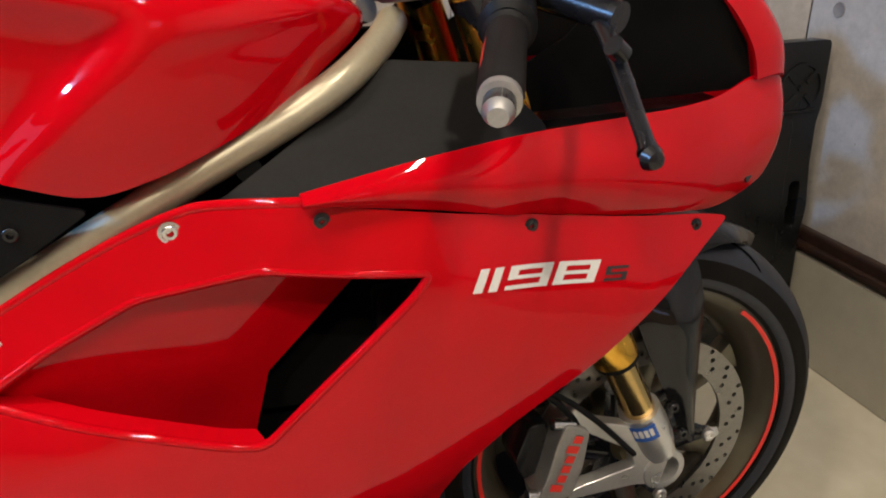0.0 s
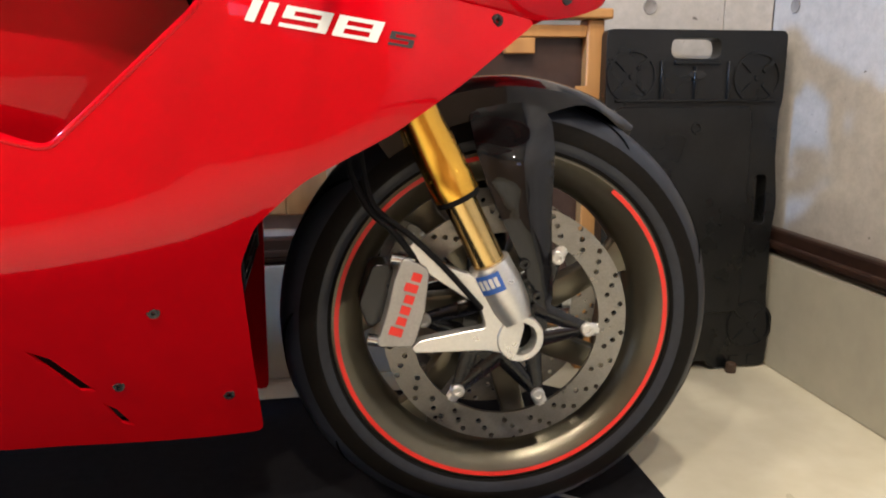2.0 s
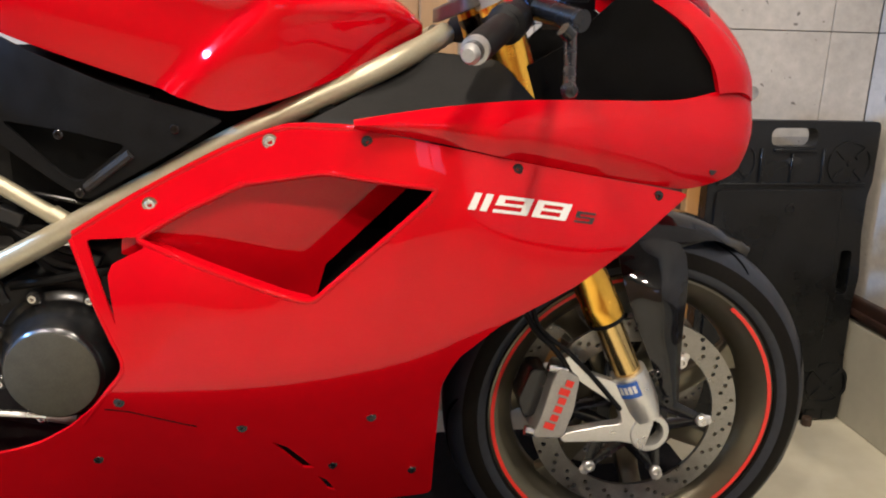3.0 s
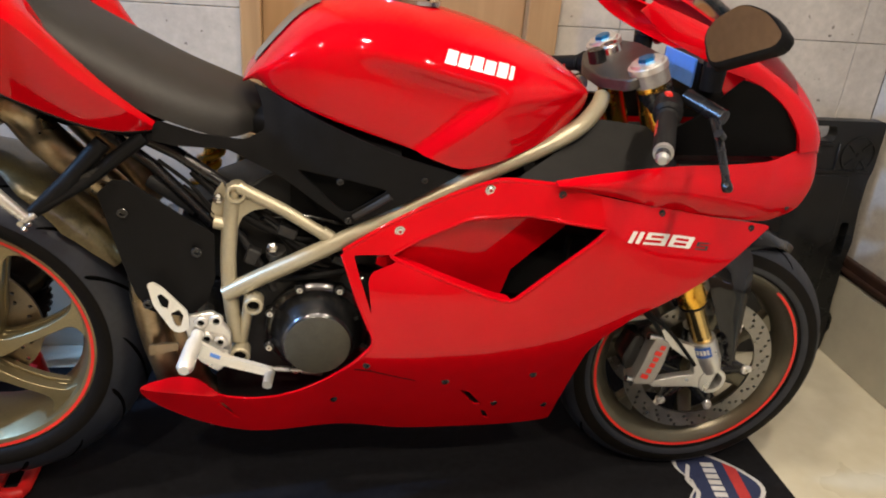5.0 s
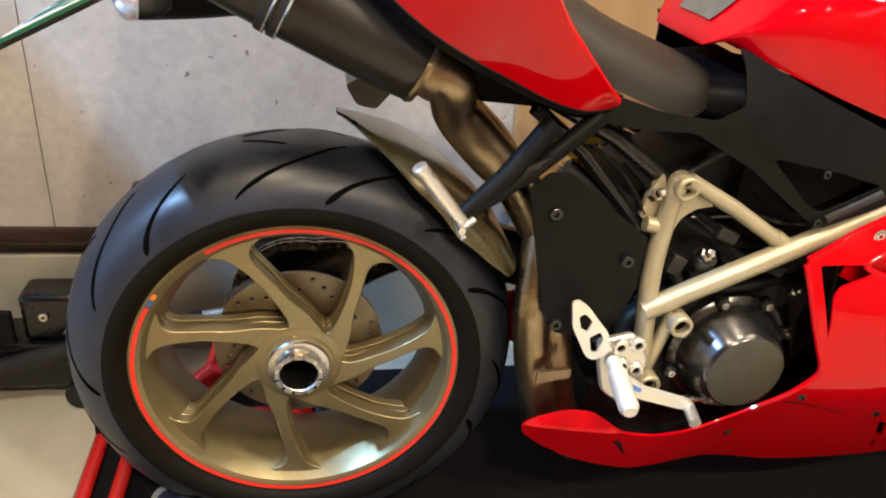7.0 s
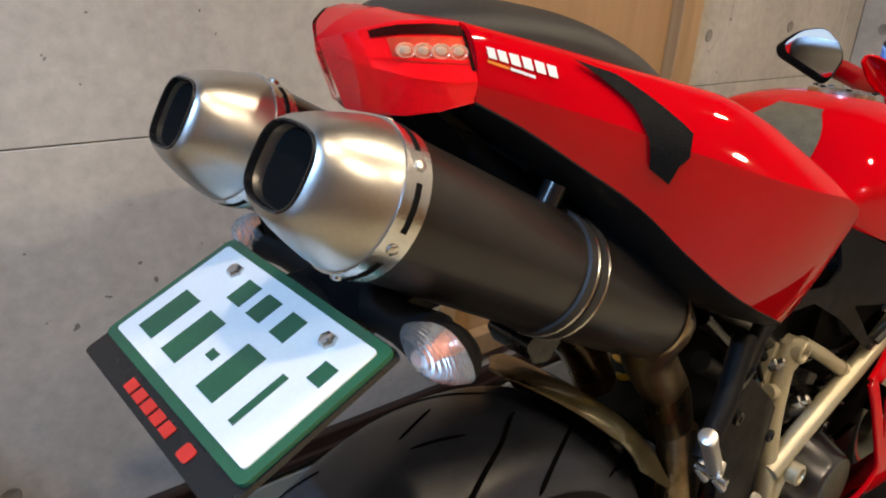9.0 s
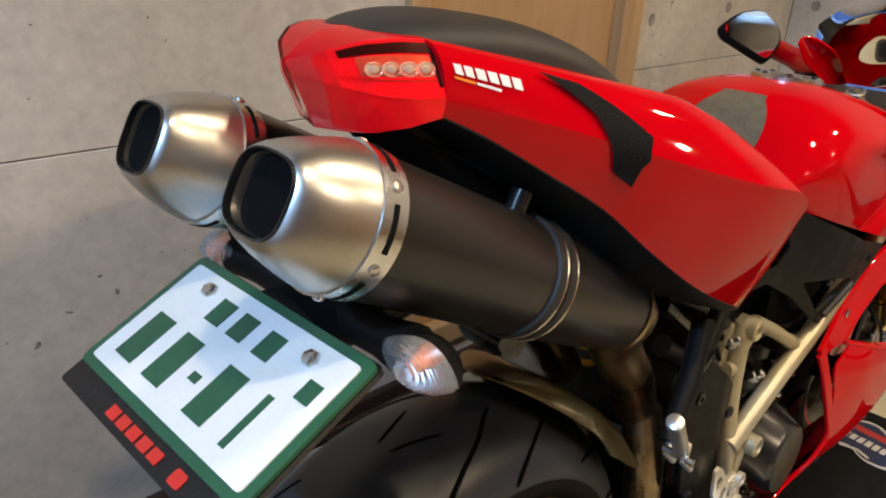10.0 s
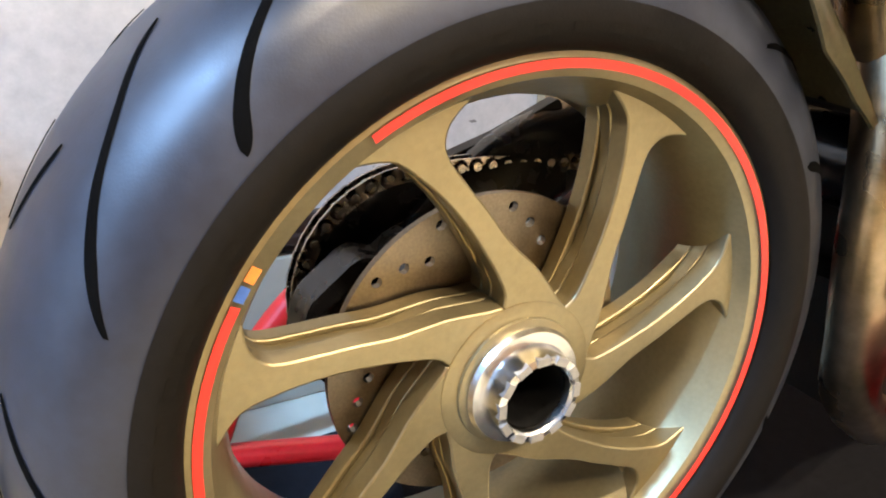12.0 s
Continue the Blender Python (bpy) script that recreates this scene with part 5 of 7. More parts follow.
# ---- seat
s_top = curve([(-0.13, 1.128), (-0.10, 1.138), (-0.04, 1.142), (0.03, 1.134), (0.10, 1.108), (0.15, 1.066), (0.19, 1.018), (0.23, 0.985), (0.30, 0.948), (0.40, 0.897), (0.48, 0.866), (0.525, 0.850), (0.552, 0.838)])
s_bot = curve([(-0.13, 1.118), (-0.10, 1.116), (-0.04, 1.112), (0.03, 1.098), (0.10, 1.060), (0.15, 1.018), (0.19, 0.978), (0.23, 0.938), (0.30, 0.872), (0.40, 0.826), (0.48, 0.800), (0.525, 0.806), (0.552, 0.822)])
s_wid = curve([(-0.13, 0.03), (-0.10, 0.055), (-0.04, 0.080), (0.03, 0.100), (0.10, 0.114), (0.15, 0.120), (0.19, 0.122), (0.23, 0.126), (0.30, 0.132), (0.40, 0.134), (0.48, 0.118), (0.525, 0.085), (0.552, 0.035)])
rings = []
for i in range(61):
    x = -0.13 + (0.552 + 0.13) * i / 60
    zt, zb, w = s_top(x), s_bot(x), s_wid(x)
    half = []
    for j in range(15):
        a = j / 14 * math.pi / 2
        half.append((w * math.cos(a) ** 0.75 if j < 14 else 0.0, zb + (zt - zb) * math.sin(a) ** 0.62))
    rings.append([(x, -y, z) for y, z in half] + [(x, y, z) for y, z in half[-2::-1]])
seat = part("seat", loft(rings), SEAT_VINYL, bike, "dark grey vinyl seat rising to the tail", 60)

# ---- tail
TAIL_LOW = [(0.372, -0.140, 0.815), (0.330, -0.166, 0.819), (0.284, -0.186, 0.834), (0.226, -0.199, 0.861), (0.174, -0.201, 0.886), (0.126, -0.194, 0.914), (0.078, -0.175, 0.952), (0.034, -0.151, 0.993), (-0.020, -0.125, 1.029), (-0.062, -0.104, 1.056), (-0.098, -0.087, 1.075)]
TAIL_MID = [(0.376, -0.151, 0.824), (0.327, -0.190, 0.872), (0.283, -0.215, 0.916), (0.236, -0.246, 0.978), (0.200, -0.250, 1.002), (0.160, -0.240, 1.012), (0.115, -0.216, 1.024), (0.061, -0.184, 1.041), (-0.005, -0.142, 1.063), (-0.055, -0.114, 1.077), (-0.098, -0.090, 1.088)]
TAIL_TOP = [(0.379, -0.143, 0.829), (0.329, -0.140, 0.866), (0.292, -0.138, 0.900), (0.245, -0.136, 0.948), (0.222, -0.133, 0.988), (0.190, -0.130, 1.035), (0.145, -0.124, 1.072), (0.090, -0.114, 1.088), (0.020, -0.100, 1.104), (-0.050, -0.080, 1.119), (-0.100, -0.066, 1.129)]
tail_rows = [smooth_path(q, 4) for q in (TAIL_LOW, TAIL_MID, TAIL_TOP)]


def on_tail(k, w, lift=0.0):
    """A place on the tail's skin: k along it from the front tip, w from lower edge (0) over the ridge (1) to the seat (2)."""
    i = max(0, min(len(tail_rows[0]) - 1.001, k * 4))
    n, f = int(i), i - int(i)
    lo, mid, top = (r[n].lerp(r[n + 1], f) for r in tail_rows)
    if w <= 1:
        p = lo.lerp(mid, w)
        size = (mid - lo).length
        d = 0.03 * math.sin(math.pi * w) * size
        p = p + Vector((0, -0.86, -0.5)) * d
        nrm = Vector((0, -0.86, -0.4))
    else:
        t = w - 1
        p = mid.lerp(top, t) + Vector((0.0, -0.35, 0.93)) * math.sin(math.pi * t) * (top - mid).length * 0.21
        nrm = Vector((0, -0.5, 0.86))
    return p + nrm * lift


def tail_skin(us, ws, lift=0.0):
    bm = bmesh.new()
    g = [[bm.verts.new(on_tail(k, v, lift)) for v in ws] for k in us]
    for a, c in zip(g, g[1:]):
        for j in range(len(ws) - 1):
            bm.faces.new((a[j], c[j], c[j + 1], a[j + 1]))
    return bm


def tail_patch(poly, lift):
    v, f = sheet(poly, 0.12)
    bm = bmesh.new()
    q = [bm.verts.new(on_tail(p[0], p[1], lift)) for p in v]
    for t in f:
        bm.faces.new([q[i] for i in t])
    return bm


ws = [0, 0.07, 0.15, 0.22, 0.3, 0.42, 0.56, 0.7, 0.85, 0.95, 1.0, 1.05, 1.15, 1.3, 1.5, 1.7, 1.85, 2.0]
bm = tail_skin([i / 4 for i in range(41)], ws)
bmesh.ops.recalc_face_normals(bm, faces=bm.faces)
bmesh.ops.solidify(bm, geom=bm.faces[:], thickness=0.0035)
tails = both("tail_fairing", bm, RED, "glossy red tail fairing with a black vent", smooth=24)
for q in (*fair, *tails):
    bevel(q, 0.0016, 2, 62)
VENT = [(8.55, 1.52), (8.00, 1.46), (7.55, 1.27), (7.15, 1.10), (7.17, 0.76), (7.08, 0.48), (7.40, 0.56), (7.63, 0.98), (7.82, 1.17), (8.15, 1.33)]
VENT_MESH = material("black_vent_mesh", (0.005, 0.005, 0.0055), 0.6, spec=0.1, grain=0.5, scale=300, bump=0.8, bump_scale=700)
for s in (0, 1):
    def side_patch(name, poly, lift, mat):
        bm = tail_patch(poly, lift)
        if s:
            for v in bm.verts:
                v.co.y = -v.co.y
        return part(name, bm, mat, tails[s])
    side_patch("vent", VENT, 0.0042, VENT_MESH)
    for i in range(6):
        k = 9.76 - 0.172 * i
        z = 1.285 - 0.006 * i
        side_patch("maker_mark", [(k, z), (k - 0.132, z - 0.006), (k - 0.112, z + 0.125), (k + 0.020, z + 0.130)], 0.0020, WHITE_PRINT)
    side_patch("mark_underline", [(9.80, 1.225), (9.46, 1.205), (9.46, 1.235), (9.80, 1.255)], 0.0020, AMBER)
    side_patch("mark_underline", [(9.44, 1.205), (9.10, 1.185), (9.10, 1.215), (9.44, 1.235)], 0.0020, WHITE_PRINT)
# tail end: one slanted, tapering shell whose flanks are the lamp's lens
TAIL_SECTIONS = ((-0.0955, 0.0, 0.0870, 1.075, 0.0895, 1.090, 0.0670, 1.1285, 1.1315), (-0.116, -0.06, 0.0700, 1.066, 0.0775, 1.089, 0.0560, 1.1295, 1.1325),
                 (-0.134, -0.16, 0.0500, 1.060, 0.0600, 1.090, 0.0440, 1.1270, 1.1300), (-0.150, -0.32, 0.0270, 1.0575, 0.0370, 1.094, 0.0270, 1.1190, 1.1220), (-0.1645, -0.49, 0.0000, 1.0570, 0.0000, 1.098, 0.0000, 1.1090, 1.1105))


def tail_point(t, v, sg=1, lift=0.0):
    """A place on the tail's end: t from its joint (0) to its tip (4), v from the keel (0) over lower edge, ridge and upper edge to the top (4)."""
    n = min(3, int(t))
    f = t - n
    x, shear, yb, zb, ym, zm, yu, zu, zt = (p + (q - p) * f for p, q in zip(TAIL_SECTIONS[n], TAIL_SECTIONS[n + 1]))
    ring = [(0.0, zb), (yb, zb), (ym, zm), (yu, zu), (0.0, zt)]
    m = min(3, int(v))
    g = v - m
    y, z = (p + (q - p) * g for p, q in zip(ring[m], ring[m + 1]))
    out = Vector((-0.45, -0.89 * sg, 0.1)) * lift
    return Vector((x + shear * (z - 1.085), -y * sg, z)) + out


def tail_piece(t0, t1, v0, v1, sg, lift=0.0, nt=10, nv=6):
    bm = bmesh.new()
    g = [[bm.verts.new(tail_point(t0 + (t1 - t0) * i / nt, v0 + (v1 - v0) * j / nv, sg, lift)) for j in range(nv + 1)] for i in range(nt + 1)]
    for a, c in zip(g, g[1:]):
        for j in range(nv):
            bm.faces.new((a[j], c[j], c[j + 1], a[j + 1]))
    return bm


LED_BED = material("bright_red_reflector", (0.95, 0.16, 0.08), 0.22, metal=0.5, coat=1.0, grain=0.25, scale=160)
LED = material("pale_led_reflector", (1.0, 0.70, 0.50), 0.12, metal=0.6, coat=1.0, grain=0.1, scale=200)
SLOT = material("dark_red_slot", (0.022, 0.003, 0.003), 0.2, coat=1.0, grain=0.1, scale=100)
LENS_COVER = clear("red_clear_lens", (1.0, 0.30, 0.26), 0.03)
for sg in (1, -1):
    part("tail_deck", tail_piece(0, 4, 3, 4, sg), RED, bike, "", 30)
    part("tail_keel", tail_piece(0, 4, 0, 1, sg), RED, bike, "", 30)
    tl = part("tail_light", tail_piece(0, 4, 1, 3, sg, 0.0, 16, 8), RED_LENS, bike, "red facetted tail light lens with a row of LEDs", 15)
    part("lamp_slot", tail_piece(0.10, 2.75, 2.76, 2.93, sg, 0.0012), SLOT, tl)
    part("lamp_slot", tail_piece(0.08, 0.20, 2.18, 2.76, sg, 0.0012), SLOT, tl)
    part("led_strip", tail_piece(0.24, 2.35, 2.28, 2.72, sg, 0.0008), LED_BED, tl, "bright reflector strip behind the lens")
    for k in range(4):
        c = tail_point(0.46 + 0.50 * k, 2.48, sg, 0.0012)
        m = axes_to(c, (-0.45, -0.89 * sg, 0.1)) @ Matrix.Diagonal((1.25, 0.95, 1, 1))
        part("led", turned([(0.0062, 0), (0.0056, 0.0018), (0.0040, 0.0006), (0.0022, 0.0030), (0, 0.0034)], m, 14), LED, tl)
    for t0, t1, v in ((0.25, 3.8, 1.96), (0.25, 3.0, 2.30), (1.2, 3.6, 1.05)):
        part("lens_rib", tail_piece(t0, t1, v, v + 0.05, sg, 0.0014, 12, 1), RED_LENS, tl)
    cover = part("clear_cover", tail_piece(0.05, 3.40, 1.05, 2.97, sg, 0.0032, 16, 8), LENS_COVER, tl, "clear red outer lens", 15)
    cover.visible_shadow = False
bm = plate(rounded([(0.39, 0.812), (0.33, 0.788), (0.22, 0.795), (0.13, 0.845), (0.0, 0.955), (-0.080, 1.040), (-0.112, 1.064), (-0.085, 1.072), (0.02, 0.990), (0.15, 0.880), (0.25, 0.835), (0.36, 0.828)], 0.008), -0.060, 0.060)
part("undertray", bm, BLACK_PLASTIC, bike, "black undertray between the silencers")
bm = bmesh.new()
g = []
for i, p in enumerate(tail_rows[0]):
    lip = between(i, 3, 9) * (1 - between(i, 26, 34))
    g.append([bm.verts.new(p + Vector(q)) for q in ((0, 0.004, 0.010), (0, -0.001, -0.001), (0, 0.004, -0.005), (0, 0.016, -0.010), (-0.004, 0.045, -0.014), (-0.008, 0.085 * lip + 0.03, -0.018))])
for a, c in zip(g, g[1:]):
    for j in range(5):
        bm.faces.new((a[j], c[j], c[j + 1], a[j + 1]))
both("undertray_flank", bm, BLACK_PLASTIC, "black plastic band below the tail")

# ---- silencers
TIP, END = Vector((-0.253, -0.082, 1.046)), Vector((0.150, -0.112, 0.848))
AX = (END - TIP).normalized()
LONG = (END - TIP).length
MQ = Matrix.Translation(TIP) @ AX.to_track_quat("Z", "Y").to_matrix().to_4x4()


OUTWARD = 1 if (MQ.to_3x3() @ Vector((1, 0, 0))).y < 0 else -1


def ringpts(h, rx, ry, power=2.0, n=40, cut_back=0.0):
    out = []
    for k in range(n):
        a = 2 * math.pi * k / n
        c, s = math.cos(a), math.sin(a)
        out.append(MQ @ Vector((rx * math.copysign(abs(c) ** (2 / power), c), ry * math.copysign(abs(s) ** (2 / power), s), h + cut_back * rx * c)))
    return out


TOE = OUTWARD * 0.12
cone = loft([ringpts(0.030, 0.0280, 0.0262, 3.2), ringpts(0.005, 0.0284, 0.0266, 3.2, cut_back=TOE), ringpts(0.0, 0.0300, 0.0282, 3.1, cut_back=TOE), ringpts(0.001, 0.0325, 0.0308, 2.9, cut_back=TOE), ringpts(0.006, 0.0362, 0.0350, 2.6, cut_back=TOE * 0.8), ringpts(0.016, 0.0412, 0.0406, 2.35, cut_back=TOE * 0.5),
             ringpts(0.030, 0.0465, 0.0465, 2.12, cut_back=TOE * 0.2), ringpts(0.045, 0.0512, 0.0516, 2.03), ringpts(0.056, 0.0535, 0.0540), ringpts(0.062, 0.0540, 0.0545)], cap=False)
a, b = both("silencer", loft([ringpts(0.060, 0.0525, 0.053), ringpts(0.250, 0.0525, 0.053), ringpts(0.300, 0.0520, 0.0525), ringpts(0.36, 0.050, 0.051), ringpts(LONG - 0.02, 0.046, 0.047), ringpts(LONG - 0.003, 0.043, 0.044), ringpts(LONG, 0.038, 0.039)]), MUFFLER_SKIN, "matt dark carbon silencer with a brushed steel tip", smooth=60)
for sil, flip in ((a, False), (b, True)):
    def put(name, bm, mat, label="", smooth=40):
        if flip:
            for v in bm.verts:
                v.co.y = -v.co.y
        return part(name, bm, mat, sil, label, smooth)
    put("tip_cone", cone.copy(), BRUSHED, "brushed stainless end cone", 60)
    # black plug just inside the tip, painted as the shade of the bore
    put("tip_bore", loft([ringpts(0.010, 0.0282, 0.0264, 3.2, cut_back=TOE * 0.5), ringpts(0.07, 0.026, 0.024, 3.2)]), SHADE_BLACK)
    put("tip_lip", loft([ringpts(0.004, 0.0280, 0.0262, 3.2, cut_back=TOE), ringpts(-0.0012, 0.0286, 0.0268, 3.2, cut_back=TOE), ringpts(-0.0014, 0.0298, 0.0280, 3.1, cut_back=TOE), ringpts(0.001, 0.0310, 0.0292, 3.0, cut_back=TOE)], cap=False), SATIN_BLACK)
    put("clamp_band", loft([ringpts(0.056, 0.0525, 0.053), ringpts(0.056, 0.0550, 0.0555), ringpts(0.078, 0.0550, 0.0555), ringpts(0.078, 0.0525, 0.053)], cap=False), STEEL, "riveted steel band")
    for k in range(6):
        q = radians(60 * k + 20)
        d = MQ.to_3x3() @ Vector((math.cos(q), math.sin(q), 0))
        put("rivet", turned([(0.0045, 0.0), (0.004, 0.002), (0.002, 0.003), (0, 0.003)], axes_to(MQ @ Vector((0.0545 * math.cos(q), 0.055 * math.sin(q), 0.067)), d), 12), STEEL)
        q2 = q + radians(30)
        # black blocks paint the shade of the band's slots
        put("band_slot", loft([[MQ @ Vector((0.0556 * math.cos(q2 + da), 0.0561 * math.sin(q2 + da), hh)) for hh in (0.0650, 0.0692)] + [MQ @ Vector((0.0530 * math.cos(q2 + da), 0.0535 * math.sin(q2 + da), hh)) for hh in (0.0692, 0.0650)] for da in (-0.30, -0.15, 0, 0.15, 0.30)]), SHADE_BLACK)
    for h in (0.258, 0.273):
        put("strap", loft([ringpts(h, 0.052, 0.0525), ringpts(h + 0.001, 0.0552, 0.0557), ringpts(h + 0.011, 0.0556, 0.0561), ringpts(h + 0.012, 0.052, 0.0525)], cap=False), GREY_PLASTIC, "rubber strap with a steel edge")
        put("strap_edge", loft([ringpts(h + 0.0098, 0.0556, 0.0561), ringpts(h + 0.0112, 0.0564, 0.0569), ringpts(h + 0.0126, 0.0556, 0.0561)], cap=False), STEEL)
    put("end_ring", loft([ringpts(LONG - 0.010, 0.0455, 0.0465), ringpts(LONG - 0.006, 0.0465, 0.0475), ringpts(LONG - 0.001, 0.044, 0.045)], cap=False), PIPE)
    put("pipe_clamp", loft([ringpts(LONG - 0.004, 0.030, 0.030), ringpts(LONG - 0.004, 0.034, 0.034), ringpts(LONG + 0.018, 0.034, 0.034), ringpts(LONG + 0.018, 0.030, 0.030)], cap=False), PIPE, "pierced steel pipe clamp")
    put("link_pipe", tubed(smooth_path([END - AX * 0.01, END + AX * 0.03, (0.196, -0.088, 0.786), (0.240, -0.078, 0.735), (0.285, -0.070, 0.690), (0.33, -0.062, 0.62)], 5), 0.0305, 20), PIPE, "heat-tinted steel link pipe")
    put("bracket_pin", tubed([MQ @ Vector((0, 0.05, 0.235)), MQ @ Vector((0.0, 0.07, 0.235))], 0.010, 12), SATIN_BLACK)

# ---- fork, brake and mudguard, turned with the front wheel
AXF = Vector((-math.sin(radians(25.5)), 0, math.cos(radians(25.5))))
FOOT = Vector((1.418, 0, 0.372))


def leg_at(s, y):
    p = FOOT + AXF * s
    return Vector((p.x, y, p.z))


for sg in (1, -1):
    yl = -0.108 * sg
    leg = part("fork_leg", tubed([leg_at(0.125, yl), leg_at(0.150, yl), leg_at(0.152, yl), leg_at(0.185, yl), leg_at(0.215, yl), leg_at(0.41, yl)], [0.0285, 0.0285, 0.0275, 0.0275, 0.0245, 0.0245], 28), GOLD_ANOD, bike, "gold anodised fork leg", 40)
    part("stanchion", tubed([leg_at(-0.005, yl), leg_at(0.13, yl)], 0.0205, 26), GOLD_TUBE, leg, "polished gold fork tube")
    part("dust_seal", tubed([leg_at(0.118, yl), leg_at(0.128, yl)], 0.0278, 26), BLACK_PLASTIC, leg)
    part("fork_foot", tubed([leg_at(-0.055, yl - 0.006 * sg), leg_at(-0.030, yl), leg_at(0.0, yl), leg_at(0.030, yl)], [0.020, 0.0275, 0.0285, 0.0265], 26), ALU, leg, "cast aluminium fork foot")
    m = Matrix.Translation(leg_at(0.012, yl)) @ AXF.to_track_quat("Z", "Y").to_matrix().to_4x4()
    bm = bmesh.new()
    rows = []
    for i in range(9):
        a = radians(-150 + 95 * i / 8) if sg > 0 else radians(150 - 95 * i / 8)
        rows.append([bm.verts.new(m @ Vector((0.0291 * math.cos(a + radians(60 * sg)), 0.0291 * math.sin(a + radians(60 * sg)), h))) for h in (-0.014, 0.012)])
    for a, b in zip(rows, rows[1:]):
        bm.faces.new((a[0], b[0], b[1], a[1]))
    part("maker_label", bm, BLUE_PRINT, leg, "blue maker's label")
    bm = bmesh.new()
    for j in range(6):
        a0 = (-150 + 95 * (0.10 + 0.14 * j) / 1) if sg > 0 else (150 - 95 * (0.10 + 0.14 * j))
        q = []
        for a1, h in ((0, -0.0065), (9.5, -0.0065), (9.5, 0.0065), (0, 0.0065)):
            a = radians(a0 + (a1 if sg > 0 else -a1) + 60 * sg)
            q.append(bm.verts.new(m @ Vector((0.0296 * math.cos(a), 0.0296 * math.sin(a), h))))
        bm.faces.new(q)
        part("label_bar", bm, WHITE_PRINT, leg)
        bm = bmesh.new()
    # axle clamp and radial caliper bracket
    hub = Vector((1.444, -0.112 * sg, 0.301))
    part("axle_clamp", turned([(0.0305, 0.026), (0.0305, 0.002), (0.029, 0.0), (0.0215, 0.0), (0.0205, 0.004), (0.0205, 0.030)], axes_to(hub + Vector((0, -0.012 * sg, 0)), (0, sg, 0)), 36), ALU, leg, "open alloy axle clamp")
    # flat black disc in the clamp, the hollow axle's shade as colour
    part("axle_bore", turned([(0.0203, 0.0), (0.0, 0.0)], axes_to(hub + Vector((0, 0.010 * sg, 0)), (0, -sg, 0)), 30), SHADE_BLACK, leg)
    y0, y1 = -0.104 * sg, -0.122 * sg
    brk = plate(rounded([(1.425, 0.345), (1.385, 0.385), (1.345, 0.400), (1.312, 0.432), (1.302, 0.424), (1.330, 0.388), (1.392, 0.345), (1.400, 0.318), (1.375, 0.315), (1.316, 0.306), (1.305, 0.298), (1.310, 0.290), (1.40, 0.288), (1.440, 0.278), (1.450, 0.320)], 0.006), y0, y1)
    bevel(part("caliper_bracket", brk, ALU, leg, "alloy caliper bracket"), 0.004, 2)
    part("pinch_bolt", bolted((1.432, -0.128 * sg, 0.331), (0, -sg, 0), 0.0045, 0.004), STEEL, leg)
    # caliper
    cal = plate(rounded([(1.296, 0.414), (1.328, 0.398), (1.322, 0.345), (1.308, 0.300), (1.262, 0.303), (1.276, 0.345), (1.285, 0.385)], 0.008), -0.128 * sg, -0.080 * sg)
    cal_ob = part("brake_caliper", cal, CAST_ALU, bike, "grey alloy radial brake caliper with red lettering bars")
    bevel(cal_ob, 0.006, 3)
    for (x, z) in ((1.292, 0.408), (1.262, 0.308)):
        part("caliper_bolt", tubed([(x - 0.010, -0.118 * sg, z + 0.003), (x + 0.018, -0.118 * sg, z - 0.003)], 0.0075, 14), STEEL, cal_ob)
    body2 = plate(rounded([(1.262, 0.400), (1.288, 0.398), (1.278, 0.330), (1.255, 0.318), (1.244, 0.350)], 0.008), -0.100 * sg, -0.050 * sg)
    bevel(part("piston_housing", body2, SATIN_BLACK, cal_ob), 0.006, 2)
    bm = bmesh.new()
    for j in range(6):
        c = Vector((1.2865 + 0.0055 * j, -0.1292 * sg, 0.316 + 0.0135 * j))
        c.x = 1.287 + 0.0048 * j
        u, v = Vector((0.33, 0, 0.944)), Vector((-0.944, 0, 0.33))
        for du, dv in (((0, 0.0105), (-0.0055, 0.0065 if j not in (0, 4) else 0.011)),):
            q = [c + u * du[0] + v * dv[0], c + u * du[1] + v * dv[0], c + u * du[1] + v * dv[1], c + u * du[0] + v * dv[1]]
            bm = bmesh.new()
            bm.faces.new([bm.verts.new(p) for p in q])
            part("maker_bar", bm, RED_PRINT, cal_ob)
    part("brake_hose", tubed(smooth_path([(1.315, -0.118 * sg, 0.405), (1.285, -0.125 * sg, 0.445), (1.255, -0.12 * sg, 0.475), (1.235, -0.10 * sg, 0.53), (1.24, -0.08 * sg, 0.60)], 6), 0.0042, 10), BLACK_PLASTIC, bike, "black brake hose")
    part("brake_hose", tubed(smooth_path([(1.392, -0.128 * sg, 0.345), (1.345, -0.130 * sg, 0.400), (1.305, -0.128 * sg, 0.440), (1.262, -0.12 * sg, 0.478), (1.25, -0.10 * sg, 0.54)], 6), 0.0038, 10), BLACK_PLASTIC, bike, "black brake hose")


def guard_section(a, r, wt, side_drop):
    """Cross-section of the mudguard at an angle round the wheel."""
    out = []
    for j in range(13):
        u = j / 6 - 1
        y = wt * math.copysign(min(1, abs(u) * 1.45), u)
        d = 0.016 * (min(1, abs(u) * 1.45)) ** 3 + side_drop * max(0, abs(u) - 0.69) / 0.31
        rr = r - d
        out.append(Vector((FRONT.x + rr * math.cos(a), y, FRONT.z + rr * math.sin(a))))
    return out


